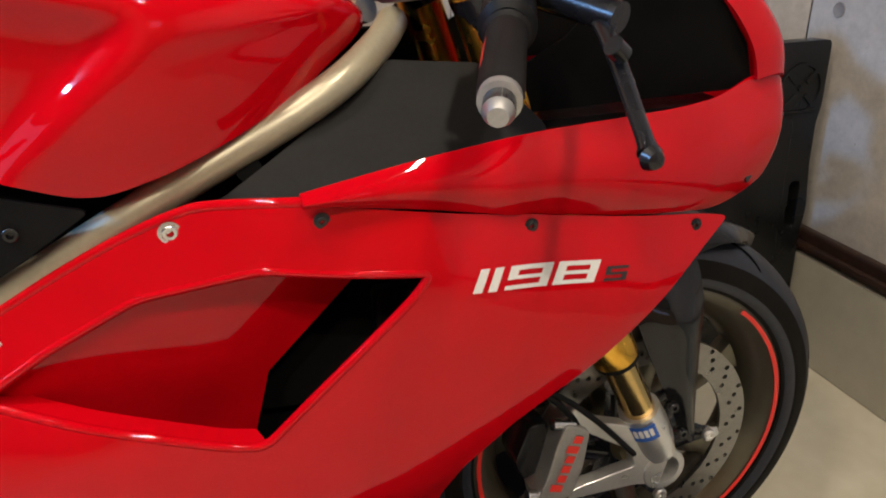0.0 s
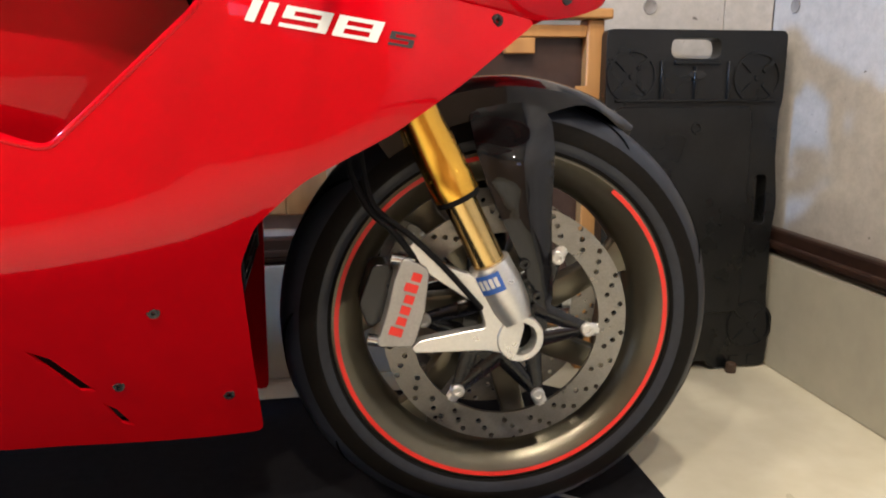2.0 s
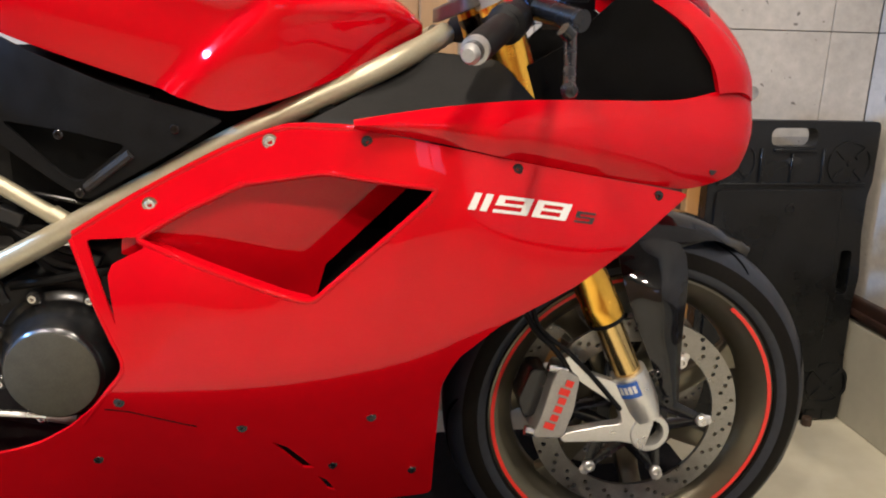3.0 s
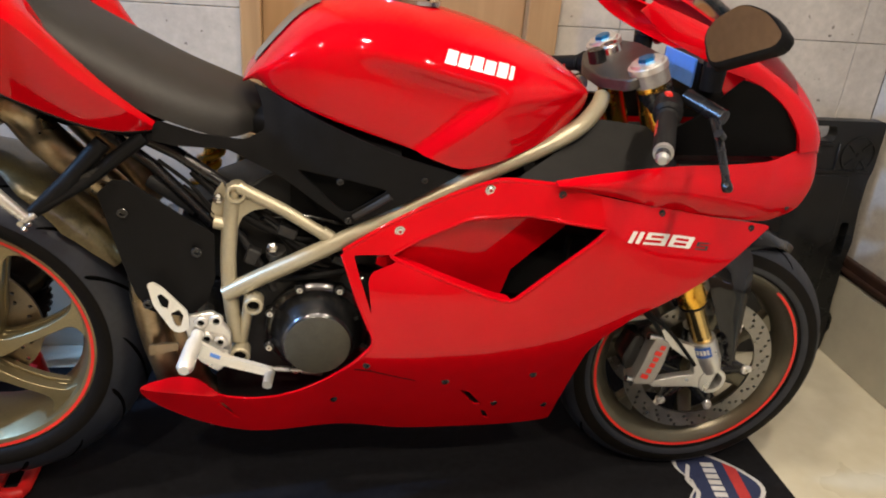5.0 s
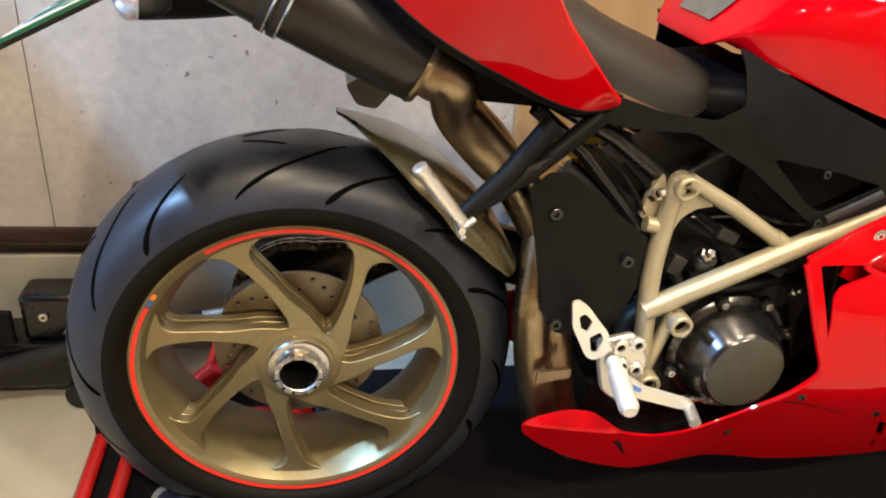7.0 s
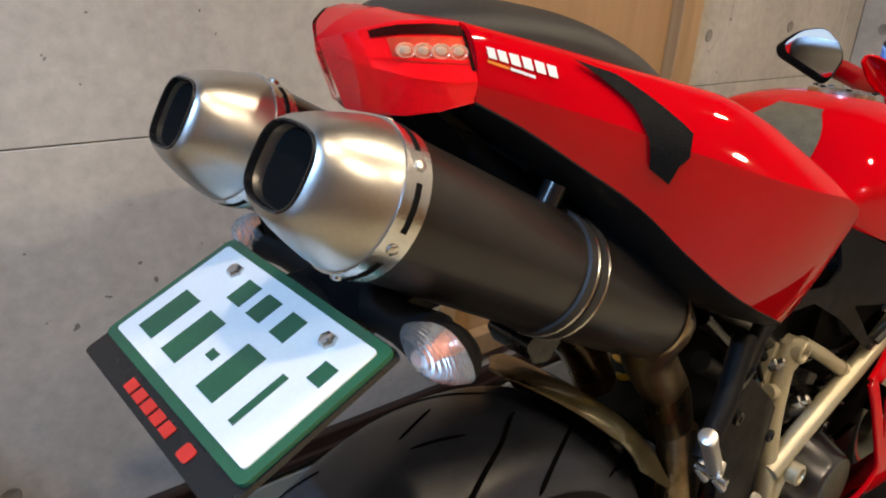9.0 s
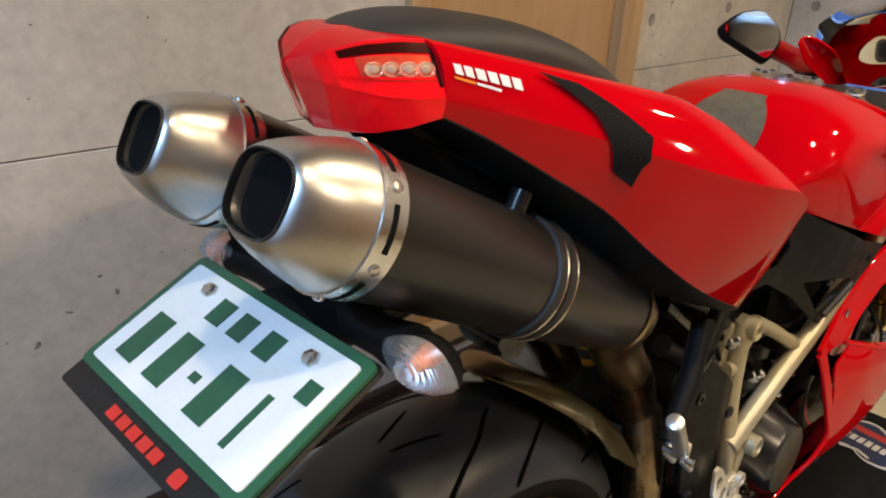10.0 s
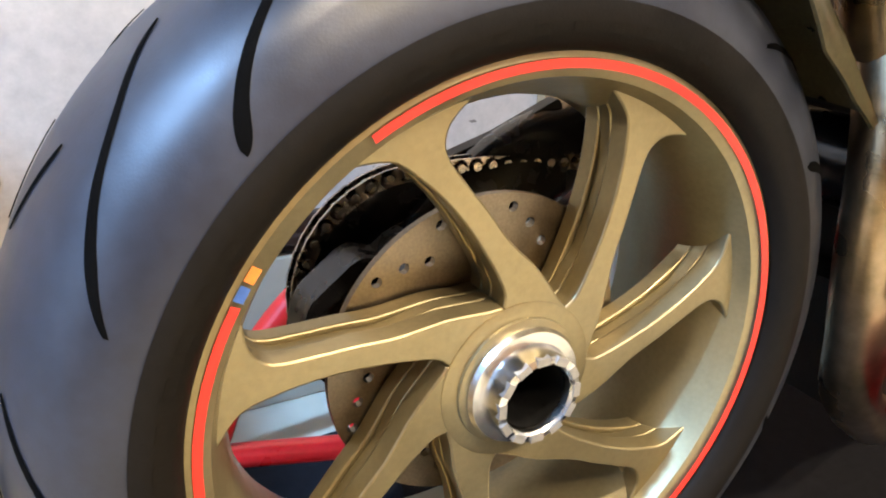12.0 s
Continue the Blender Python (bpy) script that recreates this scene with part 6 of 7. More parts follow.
secs = []
for k in range(29):
    d = 54 + 71 * k / 28
    taper = between(d, 52, 72)
    drop = 0.003 + 0.032 * between(d, 70, 86)
    r = 0.318 + 0.007 * between(d, 54, 90)
    secs.append(guard_section(radians(d), r, 0.012 + 0.060 * taper, drop))
bm = bmesh.new()
rows = [[bm.verts.new(p) for p in s] for s in secs]
for a, b in zip(rows, rows[1:]):
    for j in range(12):
        bm.faces.new((a[j], b[j], b[j + 1], a[j + 1]))
bmesh.ops.recalc_face_normals(bm, faces=bm.faces)
bmesh.ops.solidify(bm, geom=bm.faces[:], thickness=0.003)
guard = part("front_mudguard", bm, CARBON, bike, "glossy carbon fibre front mudguard", 50)
FIN = [(1.386, 0.580), (1.412, 0.590), (1.450, 0.592), (1.480, 0.586), (1.492, 0.568), (1.490, 0.530), (1.486, 0.490), (1.484, 0.450), (1.486, 0.380), (1.487, 0.352), (1.476, 0.340), (1.463, 0.346), (1.450, 0.385), (1.425, 0.440), (1.402, 0.495), (1.390, 0.535)]
fin_y = Spline([(1.39, -0.0725, 0.582), (1.44, -0.0725, 0.590), (1.485, -0.0725, 0.584), (1.388, -0.080, 0.564), (1.44, -0.084, 0.567), (1.490, -0.080, 0.562), (1.39, -0.095, 0.544), (1.45, -0.099, 0.546), (1.489, -0.093, 0.540),
                (1.40, -0.105, 0.52), (1.45, -0.108, 0.525), (1.487, -0.100, 0.52), (1.42, -0.111, 0.48), (1.485, -0.104, 0.48), (1.45, -0.114, 0.44), (1.484, -0.107, 0.44), (1.468, -0.118, 0.35), (1.487, -0.111, 0.36)], 1e-6)


def shield_y(x, z):
    """The shield's surface, bowed outwards across its width."""
    left = 1.463 - (min(z, 0.56) - 0.346) * 0.36
    u = max(0.0, min(1.0, (x - left) / (1.490 - left)))
    return fin_y(x, z) - 0.012 * (1 - (2 * u - 1) ** 2) * between(0.570 - z, 0.0, 0.05)


for s in (1, -1):
    fin = part("mudguard_fin", panel(rounded(FIN, 0.008), shield_y, 0.003, 0.010, (), s), CARBON, guard, "carbon fork shield", 50)
    for x, z in ((1.447, 0.398), (1.463, 0.356)):
        part("guard_bolt", bolted((x, s * (shield_y(x, z) + 0.001), z), (0, -s, 0), 0.0065, 0.006), SATIN_BLACK, guard)

# ---- radiator behind the front wheel
rad = part("radiator", boxed((1.080, -0.105, 0.37), (1.108, 0.105, 0.64)), SHADE_BLACK, bike, "black finned radiator core")
for sg in (1, -1):
    bevel(part("side_tank", boxed((1.074, 0.107 if sg < 0 else -0.138, 0.375), (1.112, 0.138 if sg < 0 else -0.107, 0.635)), BLACK_PLASTIC, rad), 0.006, 2)
for k in range(21):
    part("fin", boxed((1.108, -0.104, 0.378 + 0.0125 * k), (1.1105, 0.104, 0.3805 + 0.0125 * k)), SATIN_BLACK, rad)

# ---- engine, clutch cover and hidden mechanics
eng = plate(rounded([(0.47, 0.36), (0.60, 0.33), (0.74, 0.36), (0.80, 0.48), (0.78, 0.62), (0.66, 0.60), (0.56, 0.55), (0.46, 0.50)], 0.03), -0.115, 0.115)
engine = part("engine", eng, CREVICE, bike, "black cast engine block")
bevel(engine, 0.012, 3)
upper = plate(rounded([(0.50, 0.52), (0.62, 0.60), (0.76, 0.67), (0.72, 0.75), (0.60, 0.76), (0.50, 0.70), (0.40, 0.66), (0.36, 0.55)], 0.02), -0.085, 0.085)
bevel(part("cylinder", upper, CREVICE, engine, "black rear cylinder"), 0.01, 2)
for k in range(5):
    part("hose", tubed(smooth_path([(0.50 + 0.02 * k, -0.09 - 0.006 * k, 0.68 - 0.012 * k), (0.56 + 0.012 * k, -0.118, 0.650 - 0.02 * k), (0.62 + 0.012 * k, -0.11, 0.600 - 0.012 * k), (0.70, -0.10, 0.585)], 5), 0.0055 + 0.001 * (k % 3), 8), CREVICE if k % 2 else BLACK_PLASTIC, engine)
part("sensor", turned([(0.012, 0), (0.012, 0.018), (0.017, 0.020), (0.017, 0.034), (0, 0.035)], axes_to((0.555, -0.115, 0.572), (0, -0.3, 1)), 16), DARK_ALLOY, engine)
# loom, pipes and fittings between the frame tubes
for pts, rad, mat in (([(0.42, -0.10, 0.735), (0.50, -0.115, 0.665), (0.58, -0.118, 0.625), (0.66, -0.12, 0.622)], 0.0065, BLACK_PLASTIC), ([(0.40, -0.085, 0.70), (0.455, -0.098, 0.66), (0.50, -0.10, 0.61), (0.53, -0.11, 0.56), (0.55, -0.112, 0.52)], 0.008, GREY_PLASTIC),
                      ([(0.53, -0.105, 0.655), (0.60, -0.125, 0.668), (0.68, -0.13, 0.655), (0.74, -0.13, 0.660)], 0.0045, SATIN_BLACK), ([(0.56, -0.118, 0.545), (0.62, -0.128, 0.556), (0.70, -0.12, 0.565), (0.74, -0.115, 0.545)], 0.007, BLACK_PLASTIC),
                      ([(0.37, -0.105, 0.755), (0.42, -0.112, 0.715), (0.455, -0.115, 0.665)], 0.0035, BLACK_PLASTIC)):
    part("hose", tubed(smooth_path(pts, 6), rad, 10), mat, engine)
for at, rad in (((0.548, -0.128, 0.607), 0.010), ((0.585, -0.130, 0.590), 0.007), ((0.640, -0.126, 0.602), 0.008), ((0.462, -0.116, 0.690), 0.009), ((0.700, -0.128, 0.545), 0.006)):
    part("fitting", turned([(rad, 0.0), (rad, 0.012), (rad * 0.7, 0.014), (rad * 0.7, 0.022), (rad * 0.4, 0.024), (0, 0.024)], axes_to(at, (0.1, -0.6, 0.5)), 6), STEEL, engine)
for at, size in (((0.575, -0.125, 0.640), (0.016, 0.010, 0.009)), ((0.515, -0.118, 0.590), (0.011, 0.010, 0.014)), ((0.665, -0.125, 0.585), (0.014, 0.008, 0.008))):
    bevel(part("connector", boxed(tuple(-q for q in size), size, Matrix.Translation(at) @ Matrix.Rotation(0.4, 4, "Y")), GREY_PLASTIC, engine), 0.002, 2)
bevel(part("reservoir_bracket", plate(rounded([(0.470, 0.655), (0.485, 0.690), (0.470, 0.725), (0.455, 0.700), (0.448, 0.660)], 0.006), -0.118, -0.108), FRAME_PAINT, engine), 0.003, 2)
CC = Vector((0.626, -0.115, 0.449))
part("clutch_cover", turned([(0.092, 0.0), (0.092, 0.014), (0.088, 0.018), (0.082, 0.021), (0.0625, 0.066), (0.0600, 0.0705), (0.0560, 0.0735), (0.0, 0.0738)], axes_to(CC, (0, -1, 0)), 64), material("black_anodised_cover", (0.085, 0.085, 0.088), 0.22, metal=0.9, grain=0.12, scale=30, rough_var=0.05), engine, "satin black round clutch cover")
part("clutch_cap", turned([(0.0570, 0.0730), (0.0570, 0.0748), (0.0550, 0.0758), (0.0, 0.0760)], axes_to(CC, (0, -1, 0)), 64), material("matt_cover_face", (0.050, 0.048, 0.038), 0.55, spec=0.25, grain=0.15, scale=60, bump=0.1, bump_scale=1200), engine, "matt clutch cover face")
for k in range(8):
    a = radians(20 + 45 * k)
    p = CC + Vector((0.091 * math.cos(a), -0.016, 0.091 * math.sin(a)))
    part("cover_lug", turned([(0.010, 0), (0.010, 0.012), (0.0085, 0.014), (0, 0.014)], axes_to(p + Vector((0, 0.004, 0)), (0, -1, 0)), 14), SATIN_BLACK, engine)
    part("cover_bolt", bolted(p + Vector((0, -0.009, 0)), (0, -1, 0), 0.0055, 0.006), STEEL, engine)
part("sump", boxed((0.44, -0.09, 0.22), (1.02, 0.09, 0.36)), CREVICE, engine)
part("belly_floor", boxed((0.48, -0.070, 0.206), (1.10, 0.070, 0.212)), SHADE_BLACK, bike)
part("airbox", boxed((0.58, -0.12, 0.62), (1.05, 0.12, 0.80)), SHADE_BLACK, bike)
# shock absorber with yellow spring
spring = [(0.395 - 0.0 + 0.020 * math.cos(a) + 0.05 * a / 40, 0.060 + 0.022 * math.sin(a), 0.60 + 0.15 * a / 40) for a in np.arange(0, 40, 0.5)]
part("shock_spring", tubed(spring, 0.0055, 8), YELLOW_PAINT, bike, "yellow shock absorber spring")
part("shock_body", tubed([(0.385, 0.060, 0.56), (0.455, 0.060, 0.78)], 0.016, 16), GOLD_ANOD, bike)
part("shock_reservoir", tubed([(0.350, -0.075, 0.712), (0.425, -0.095, 0.668)], 0.015, 16), GREY_PLASTIC, bike)
part("subframe_tube", tubed([(0.485, -0.105, 0.705), (0.40, -0.10, 0.765), (0.30, -0.095, 0.815), (0.15, -0.085, 0.90)], 0.011, 12), SATIN_BLACK, bike, "black subframe tube")
part("subframe_tube", tubed([(0.455, -0.105, 0.640), (0.36, -0.10, 0.745), (0.29, -0.095, 0.800)], 0.010, 12), SATIN_BLACK, bike)
# swingarm on the far side
part("swingarm", tubed(smooth_path([(0.46, 0.06, 0.47), (0.36, 0.10, 0.48), (0.22, 0.135, 0.50), (0.10, 0.125, 0.47), (0.0, 0.10, 0.405)], 6), [0.055] * 5 + [0.050] * 5 + [0.045] * 5 + [0.05] * 5 + [0.055] * 5, 20, flat=0.6), SATIN_BLACK, bike, "black single-sided swingarm")
part("swingarm_pivot", tubed([(0.455, -0.09, 0.48), (0.455, 0.10, 0.48)], 0.045, 20), SATIN_BLACK, bike)
part("caliper_carrier", plate(rounded([(-0.115, 0.425), (-0.07, 0.46), (-0.02, 0.44), (-0.03, 0.36), (-0.09, 0.34), (-0.125, 0.38)], 0.012), 0.050, 0.085), SATIN_BLACK, bike, "rear brake caliper")
part("hub_carrier", turned([(0.07, -0.02), (0.075, 0.03), (0.06, 0.06), (0, 0.06)], axes_to((0, 0.05, 0.397), (0, 1, 0)), 36), SATIN_BLACK, bike)

# ---- black silencer-pipe cover, header pipes
HEAT = [(0.282, 0.712), (0.306, 0.735), (0.330, 0.735), (0.400, 0.682), (0.456, 0.640), (0.455, 0.560), (0.440, 0.515), (0.409, 0.486), (0.345, 0.500), (0.325, 0.530), (0.310, 0.590)]
hs = part("pipe_cover", panel(rounded(HEAT, 0.005), lambda x, z: -0.150 + 0.010 * between(x, 0.40, 0.46) + 0.05 * max(0, 0.31 - x), 0.004, 0.015), BLACK_PLASTIC, bike, "matt black exhaust pipe cover")
bevel(hs, 0.004, 2)
for x, z in ((0.319, 0.681), (0.428, 0.612), (0.344, 0.515)):
    part("cover_screw", bolted((x, -0.151, z), (0, -1, 0), 0.0085, 0.005), SATIN_BLACK, hs)
part("header_pipe", tubed(smooth_path([(0.335, -0.07, 0.62), (0.328, -0.092, 0.53), (0.336, -0.096, 0.44), (0.354, -0.096, 0.36), (0.376, -0.092, 0.29), (0.44, -0.085, 0.235)], 6), 0.027, 22), PIPE, bike, "heat-tinted exhaust header pipe")
part("header_pipe", tubed(smooth_path([(0.378, -0.07, 0.55), (0.374, -0.075, 0.46), (0.388, -0.08, 0.38), (0.410, -0.075, 0.30), (0.47, -0.06, 0.24)], 6), 0.026, 22), PIPE, bike, "heat-tinted exhaust header pipe")
part("pipe_bracket", plate(rounded([(0.335, 0.425), (0.385, 0.430), (0.385, 0.415), (0.335, 0.405)], 0.003), -0.142, -0.137), PIPE, bike)

# ---- hugger
bm = bmesh.new()
grid = []
for k in range(25):
    d = 82 - 52 * k / 24
    a = radians(d)
    half_w = 0.104 * min(1, max(0.06, (82 - d) / 19) ** 0.75)
    top_r = float(np.interp(d, [30, 40, 60, 75, 82], [0.350, 0.352, 0.352, 0.358, 0.366]))
    edge_r = float(np.interp(d, [30, 36, 47, 65, 75, 82], [0.328, 0.316, 0.306, 0.331, 0.350, 0.364]))
    row = []
    for j in range(17):
        u = j / 8 - 1
        t = abs(u)
        r = top_r - (top_r - edge_r) * (0.45 * t ** 2.6 + 0.55 * max(0, t - 0.72) / 0.28)
        row.append(bm.verts.new((REAR.x + r * math.cos(a), half_w * math.copysign(min(1.0, t * 1.12), u), REAR.z + r * math.sin(a))))
    grid.append(row)
for a, c in zip(grid, grid[1:]):
    for j in range(16):
        bm.faces.new((a[j], c[j], c[j + 1], a[j + 1]))
bmesh.ops.recalc_face_normals(bm, faces=bm.faces)
bmesh.ops.solidify(bm, geom=bm.faces[:], thickness=0.003)
HUG = material("bronze_tinted_carbon", (0.095, 0.080, 0.040), 0.32, metal=0.4, coat=0.7, grain=0.25, scale=30, rough_var=0.06)
part("rear_hugger", bm, HUG, bike, "bronze-tinted carbon hugger over the rear tyre", 50)

# ---- passenger peg bracket and peg
pb = part("peg_bracket", tubed([(0.195, -0.175, 0.690), (0.245, -0.165, 0.735), (0.300, -0.145, 0.795)], [0.010, 0.013, 0.014], 12), BLACK_PLASTIC, bike, "black passenger peg bracket")
part("bracket_arm", tubed([(0.205, -0.175, 0.695), (0.27, -0.16, 0.735), (0.36, -0.14, 0.805)], [0.009, 0.011, 0.012], 12), BLACK_PLASTIC, pb)
part("bracket_web", plate(rounded([(0.215, 0.700), (0.262, 0.745), (0.300, 0.765), (0.262, 0.728)], 0.004), -0.168, -0.160), SATIN_BLACK, pb)
peg = part("passenger_peg", tubed(smooth_path([(0.190, -0.196, 0.690), (0.176, -0.199, 0.708), (0.150, -0.203, 0.742), (0.138, -0.205, 0.757), (0.133, -0.206, 0.764)], 3), [0.0085] * 3 + [0.0088] * 6 + [0.0096] * 2 + [0.0090, 0.005], 14), ALU, bike, "folded-up bare alloy passenger peg")
for off in (-0.010, 0.010):
    part("hinge_fork", tubed([(0.205, -0.185 + off, 0.694), (0.186, -0.192 + off, 0.682), (0.192, -0.198 + off, 0.674)], 0.0045, 10), ALU, peg)
part("hinge_pin", tubed([(0.188, -0.212, 0.686), (0.188, -0.176, 0.686)], 0.0045, 12), STEEL, peg)

# ---- rider's rearset
rs = part("rearset_plate", plate(rounded([(0.400, 0.500), (0.452, 0.512), (0.480, 0.470), (0.478, 0.414), (0.455, 0.388), (0.420, 0.415), (0.410, 0.450)], 0.010), -0.176, -0.164), ALU, bike, "silver machined rearset plate")
bevel(rs, 0.003, 2)
for x, z in ((0.432, 0.494), (0.457, 0.497), (0.462, 0.455), (0.466, 0.420), (0.440, 0.462)):
    part("plate_boss", turned([(0.0115, 0), (0.0115, 0.007), (0.010, 0.0085), (0.006, 0.0085), (0.0055, 0.003), (0, 0.003)], axes_to((x, -0.175, z), (0, -1, 0)), 18), ALU, rs)
    # black disc paints the shade in the boss's bore
    part("boss_hole", turned([(0.0056, 0.0035), (0, 0.0035)], axes_to((x, -0.176, z), (0, -1, 0)), 12), SHADE_BLACK, rs)
guard_poly = rounded([(0.351, 0.567), (0.360, 0.571), (0.375, 0.560), (0.412, 0.515), (0.413, 0.482), (0.396, 0.474), (0.384, 0.480), (0.358, 0.528)], 0.006)
heel_guard = part("heel_guard", holed_plate(guard_poly, [rounded([(0.364, 0.545), (0.372, 0.550), (0.384, 0.537), (0.380, 0.520), (0.370, 0.525)], 0.003), rounded([(0.384, 0.512), (0.398, 0.520), (0.405, 0.508), (0.398, 0.485), (0.390, 0.488)], 0.003)], -0.181, -0.177, 0.02), WHITE_ALU, bike, "pale alloy heel guard with cut-outs")
part("foot_peg", tubed([(0.425, -0.180, 0.472), (0.424, -0.204, 0.469), (0.423, -0.206, 0.469), (0.416, -0.268, 0.463), (0.415, -0.276, 0.462)], [0.010, 0.010, 0.0135, 0.0135, 0.009], 16), WHITE_ALU, bike, "pale alloy rider's foot peg")
pedal = part("brake_pedal", plate(rounded([(0.418, 0.462), (0.430, 0.470), (0.470, 0.440), (0.538, 0.416), (0.552, 0.408), (0.548, 0.398), (0.530, 0.402), (0.462, 0.424), (0.428, 0.444)], 0.005), -0.205, -0.195), WHITE_ALU, bike, "pale alloy rear brake pedal")
part("pedal_tip", tubed([(0.545, -0.198, 0.403), (0.541, -0.232, 0.399)], 0.0085, 14), ALU, pedal)
part("blue_insert", plate([(0.448, 0.450), (0.464, 0.442), (0.462, 0.436), (0.446, 0.443)], -0.2065, -0.2052), BLUE_FILM, pedal)
part("push_rod", tubed([(0.50, -0.17, 0.395), (0.62, -0.15, 0.372)], 0.005, 10), STEEL, pedal)
part("rod_joint", tubed([(0.60, -0.152, 0.378), (0.635, -0.148, 0.368)], 0.010, 12), CAST_ALU, pedal)

# ---- handlebar, clamps, controls
cap_z = 0.943
for sg in (1, -1):
    ya = -0.108 * sg
    top = Vector((1.176, ya, cap_z))
    legtop = part("fork_top", tubed([leg_at(0.40, ya), top - AXF * 0.005], 0.0255, 26), GOLD_ANOD, bike, "gold fork top")
    part("fork_cap", tubed([top - AXF * 0.006, top + AXF * 0.004, top + AXF * 0.0045, top + AXF * 0.010], [0.034, 0.034, 0.029, 0.027], 30), ALU, legtop)
    part("cap_adjuster", tubed([top + AXF * 0.008, top + AXF * 0.016], [0.016, 0.014], 6), BLUE_ANOD, legtop, "blue anodised fork adjuster")
    part("fork_clamp", tubed([top - AXF * 0.030, top - AXF * 0.004], 0.032, 26), CAST_ALU, legtop, "silver fork clamp")
    part("clip_on_clamp", tubed([top - AXF * 0.075, top - AXF * 0.040], 0.0315, 24), SATIN_BLACK, legtop)
    g0, g1 = Vector((1.205, -0.150 * sg, 0.898)), Vector((1.119, -0.338 * sg, 0.852))
    d = (g1 - g0).normalized()
    barx = part("handlebar", tubed([top - AXF * 0.055 + Vector((0.02, 0, 0)), g0, g1 - d * 0.004], 0.0112, 16), SATIN_BLACK, bike, "black clip-on handlebar")
    part("grip", tubed([g0 + d * 0.072, g0 + d * 0.076, g0 + d * 0.080, g1 - d * 0.032, g1 - d * 0.026], [0.017, 0.0195, 0.0165, 0.0165, 0.0150], 20), PANEL_BLACK, barx, "black rubber grip with red lettering bars")
    part("bar_end", tubed([g1 - d * 0.026, g1 - d * 0.018, g1 - d * 0.017, g1 - d * 0.004, g1 + d * 0.004], [0.0150, 0.0152, 0.0110, 0.0110, 0.007], 20), CAST_ALU, barx, "alloy bar end weight")
    bm = bmesh.new()
    mm = axes_to(g0, d)
    for j in range(5):
        q = [bm.verts.new(mm @ Vector((0.0169 * math.cos(a), 0.0169 * math.sin(a), h))) for a, h in ((radians(sg * 90 + 55), 0.105 + 0.009 * j), (radians(sg * 90 + 85), 0.105 + 0.009 * j), (radians(sg * 90 + 85), 0.111 + 0.009 * j), (radians(sg * 90 + 55), 0.111 + 0.009 * j))]
        bm.faces.new(q)
        part("grip_bar", bm, RED_PRINT, barx)
        bm = bmesh.new()
    part("switch_pod", tubed([g0 + d * 0.012, g0 + d * 0.020, g0 + d * 0.062, g0 + d * 0.068], [0.016, 0.023, 0.024, 0.018], 18), BLACK_PLASTIC, barx, "black switch housing")
    part("switch_button", boxed((-0.007, -0.004, -0.004), (0.007, 0.004, 0.003), axes_to(g0 + d * 0.04 + Vector((-0.004, 0, 0.025)), (-0.1, 0, 1))), RED_PRINT, barx)
    mc = part("master_cylinder", tubed([(1.228, -0.165 * sg, 0.905), (1.262, -0.235 * sg, 0.890)], [0.015, 0.013], 16), SATIN_BLACK, bike, "black brake master cylinder")
    part("lever", tubed(smooth_path([(1.252, -0.225 * sg, 0.886), (1.240, -0.270 * sg, 0.868), (1.226, -0.325 * sg, 0.840), (1.217, -0.360 * sg, 0.822)], 4), [0.009, 0.0085, 0.008, 0.0078, 0.0075, 0.0072, 0.007, 0.0068, 0.0066, 0.0064, 0.0064, 0.007, 0.009], 12, flat=0.7), SATIN_BLACK, mc, "black brake lever with a ball end")
    part("lever_ball", turned([(0, -0.009), (0.006, -0.0065), (0.009, 0), (0.006, 0.0065), (0, 0.009)], axes_to((1.216, -0.364 * sg, 0.820), (0, -sg, 0)), 14), SATIN_BLACK, mc)
    part("lever_adjuster", tubed([(1.236, -0.285 * sg, 0.872), (1.226, -0.288 * sg, 0.880)], 0.008, 12), SATIN_BLACK, mc)
    rsv = part("fluid_reservoir", tubed([(1.275, -0.150 * sg, 0.915), (1.275, -0.150 * sg, 0.955)], [0.018, 0.020], 18), BLACK_PLASTIC, bike, "small brake fluid reservoir")
    part("reservoir_cap", tubed([(1.275, -0.150 * sg, 0.955), (1.275, -0.150 * sg, 0.963)], 0.0205, 18), SATIN_BLACK, rsv)
yoke = bmesh.new()
v, f = sheet(rounded([(1.142, -0.125), (1.205, -0.125), (1.222, -0.06), (1.222, 0.06), (1.205, 0.125), (1.142, 0.125), (1.118, 0.05), (1.118, -0.05)], 0.015), 0.03)
for zz in (0.918, 0.938):
    q = [yoke.verts.new((p[0], p[1], zz - 0.006 + (p[0] - 1.17) * 0.45)) for p in v]
    for t in f:
        yoke.faces.new([q[i] for i in t])
bmesh.ops.bridge_loops(yoke, edges=[e for e in yoke.edges if len(e.link_faces) == 1])
ty = part("top_yoke", yoke, DARK_ALLOY, bike, "dark alloy top yoke")
bevel(ty, 0.003, 2)
part("stem_nut", turned([(0.019, 0), (0.019, 0.012), (0.015, 0.016), (0.009, 0.016), (0.008, 0.004), (0, 0.004)], axes_to((1.150, 0, 0.945), (-0.45, 0, 1)), 24), STEEL, ty)
part("ignition_lock", tubed([(1.128, 0.0, 0.925), (1.120, 0.0, 0.948)], 0.016, 20), SATIN_BLACK, ty)
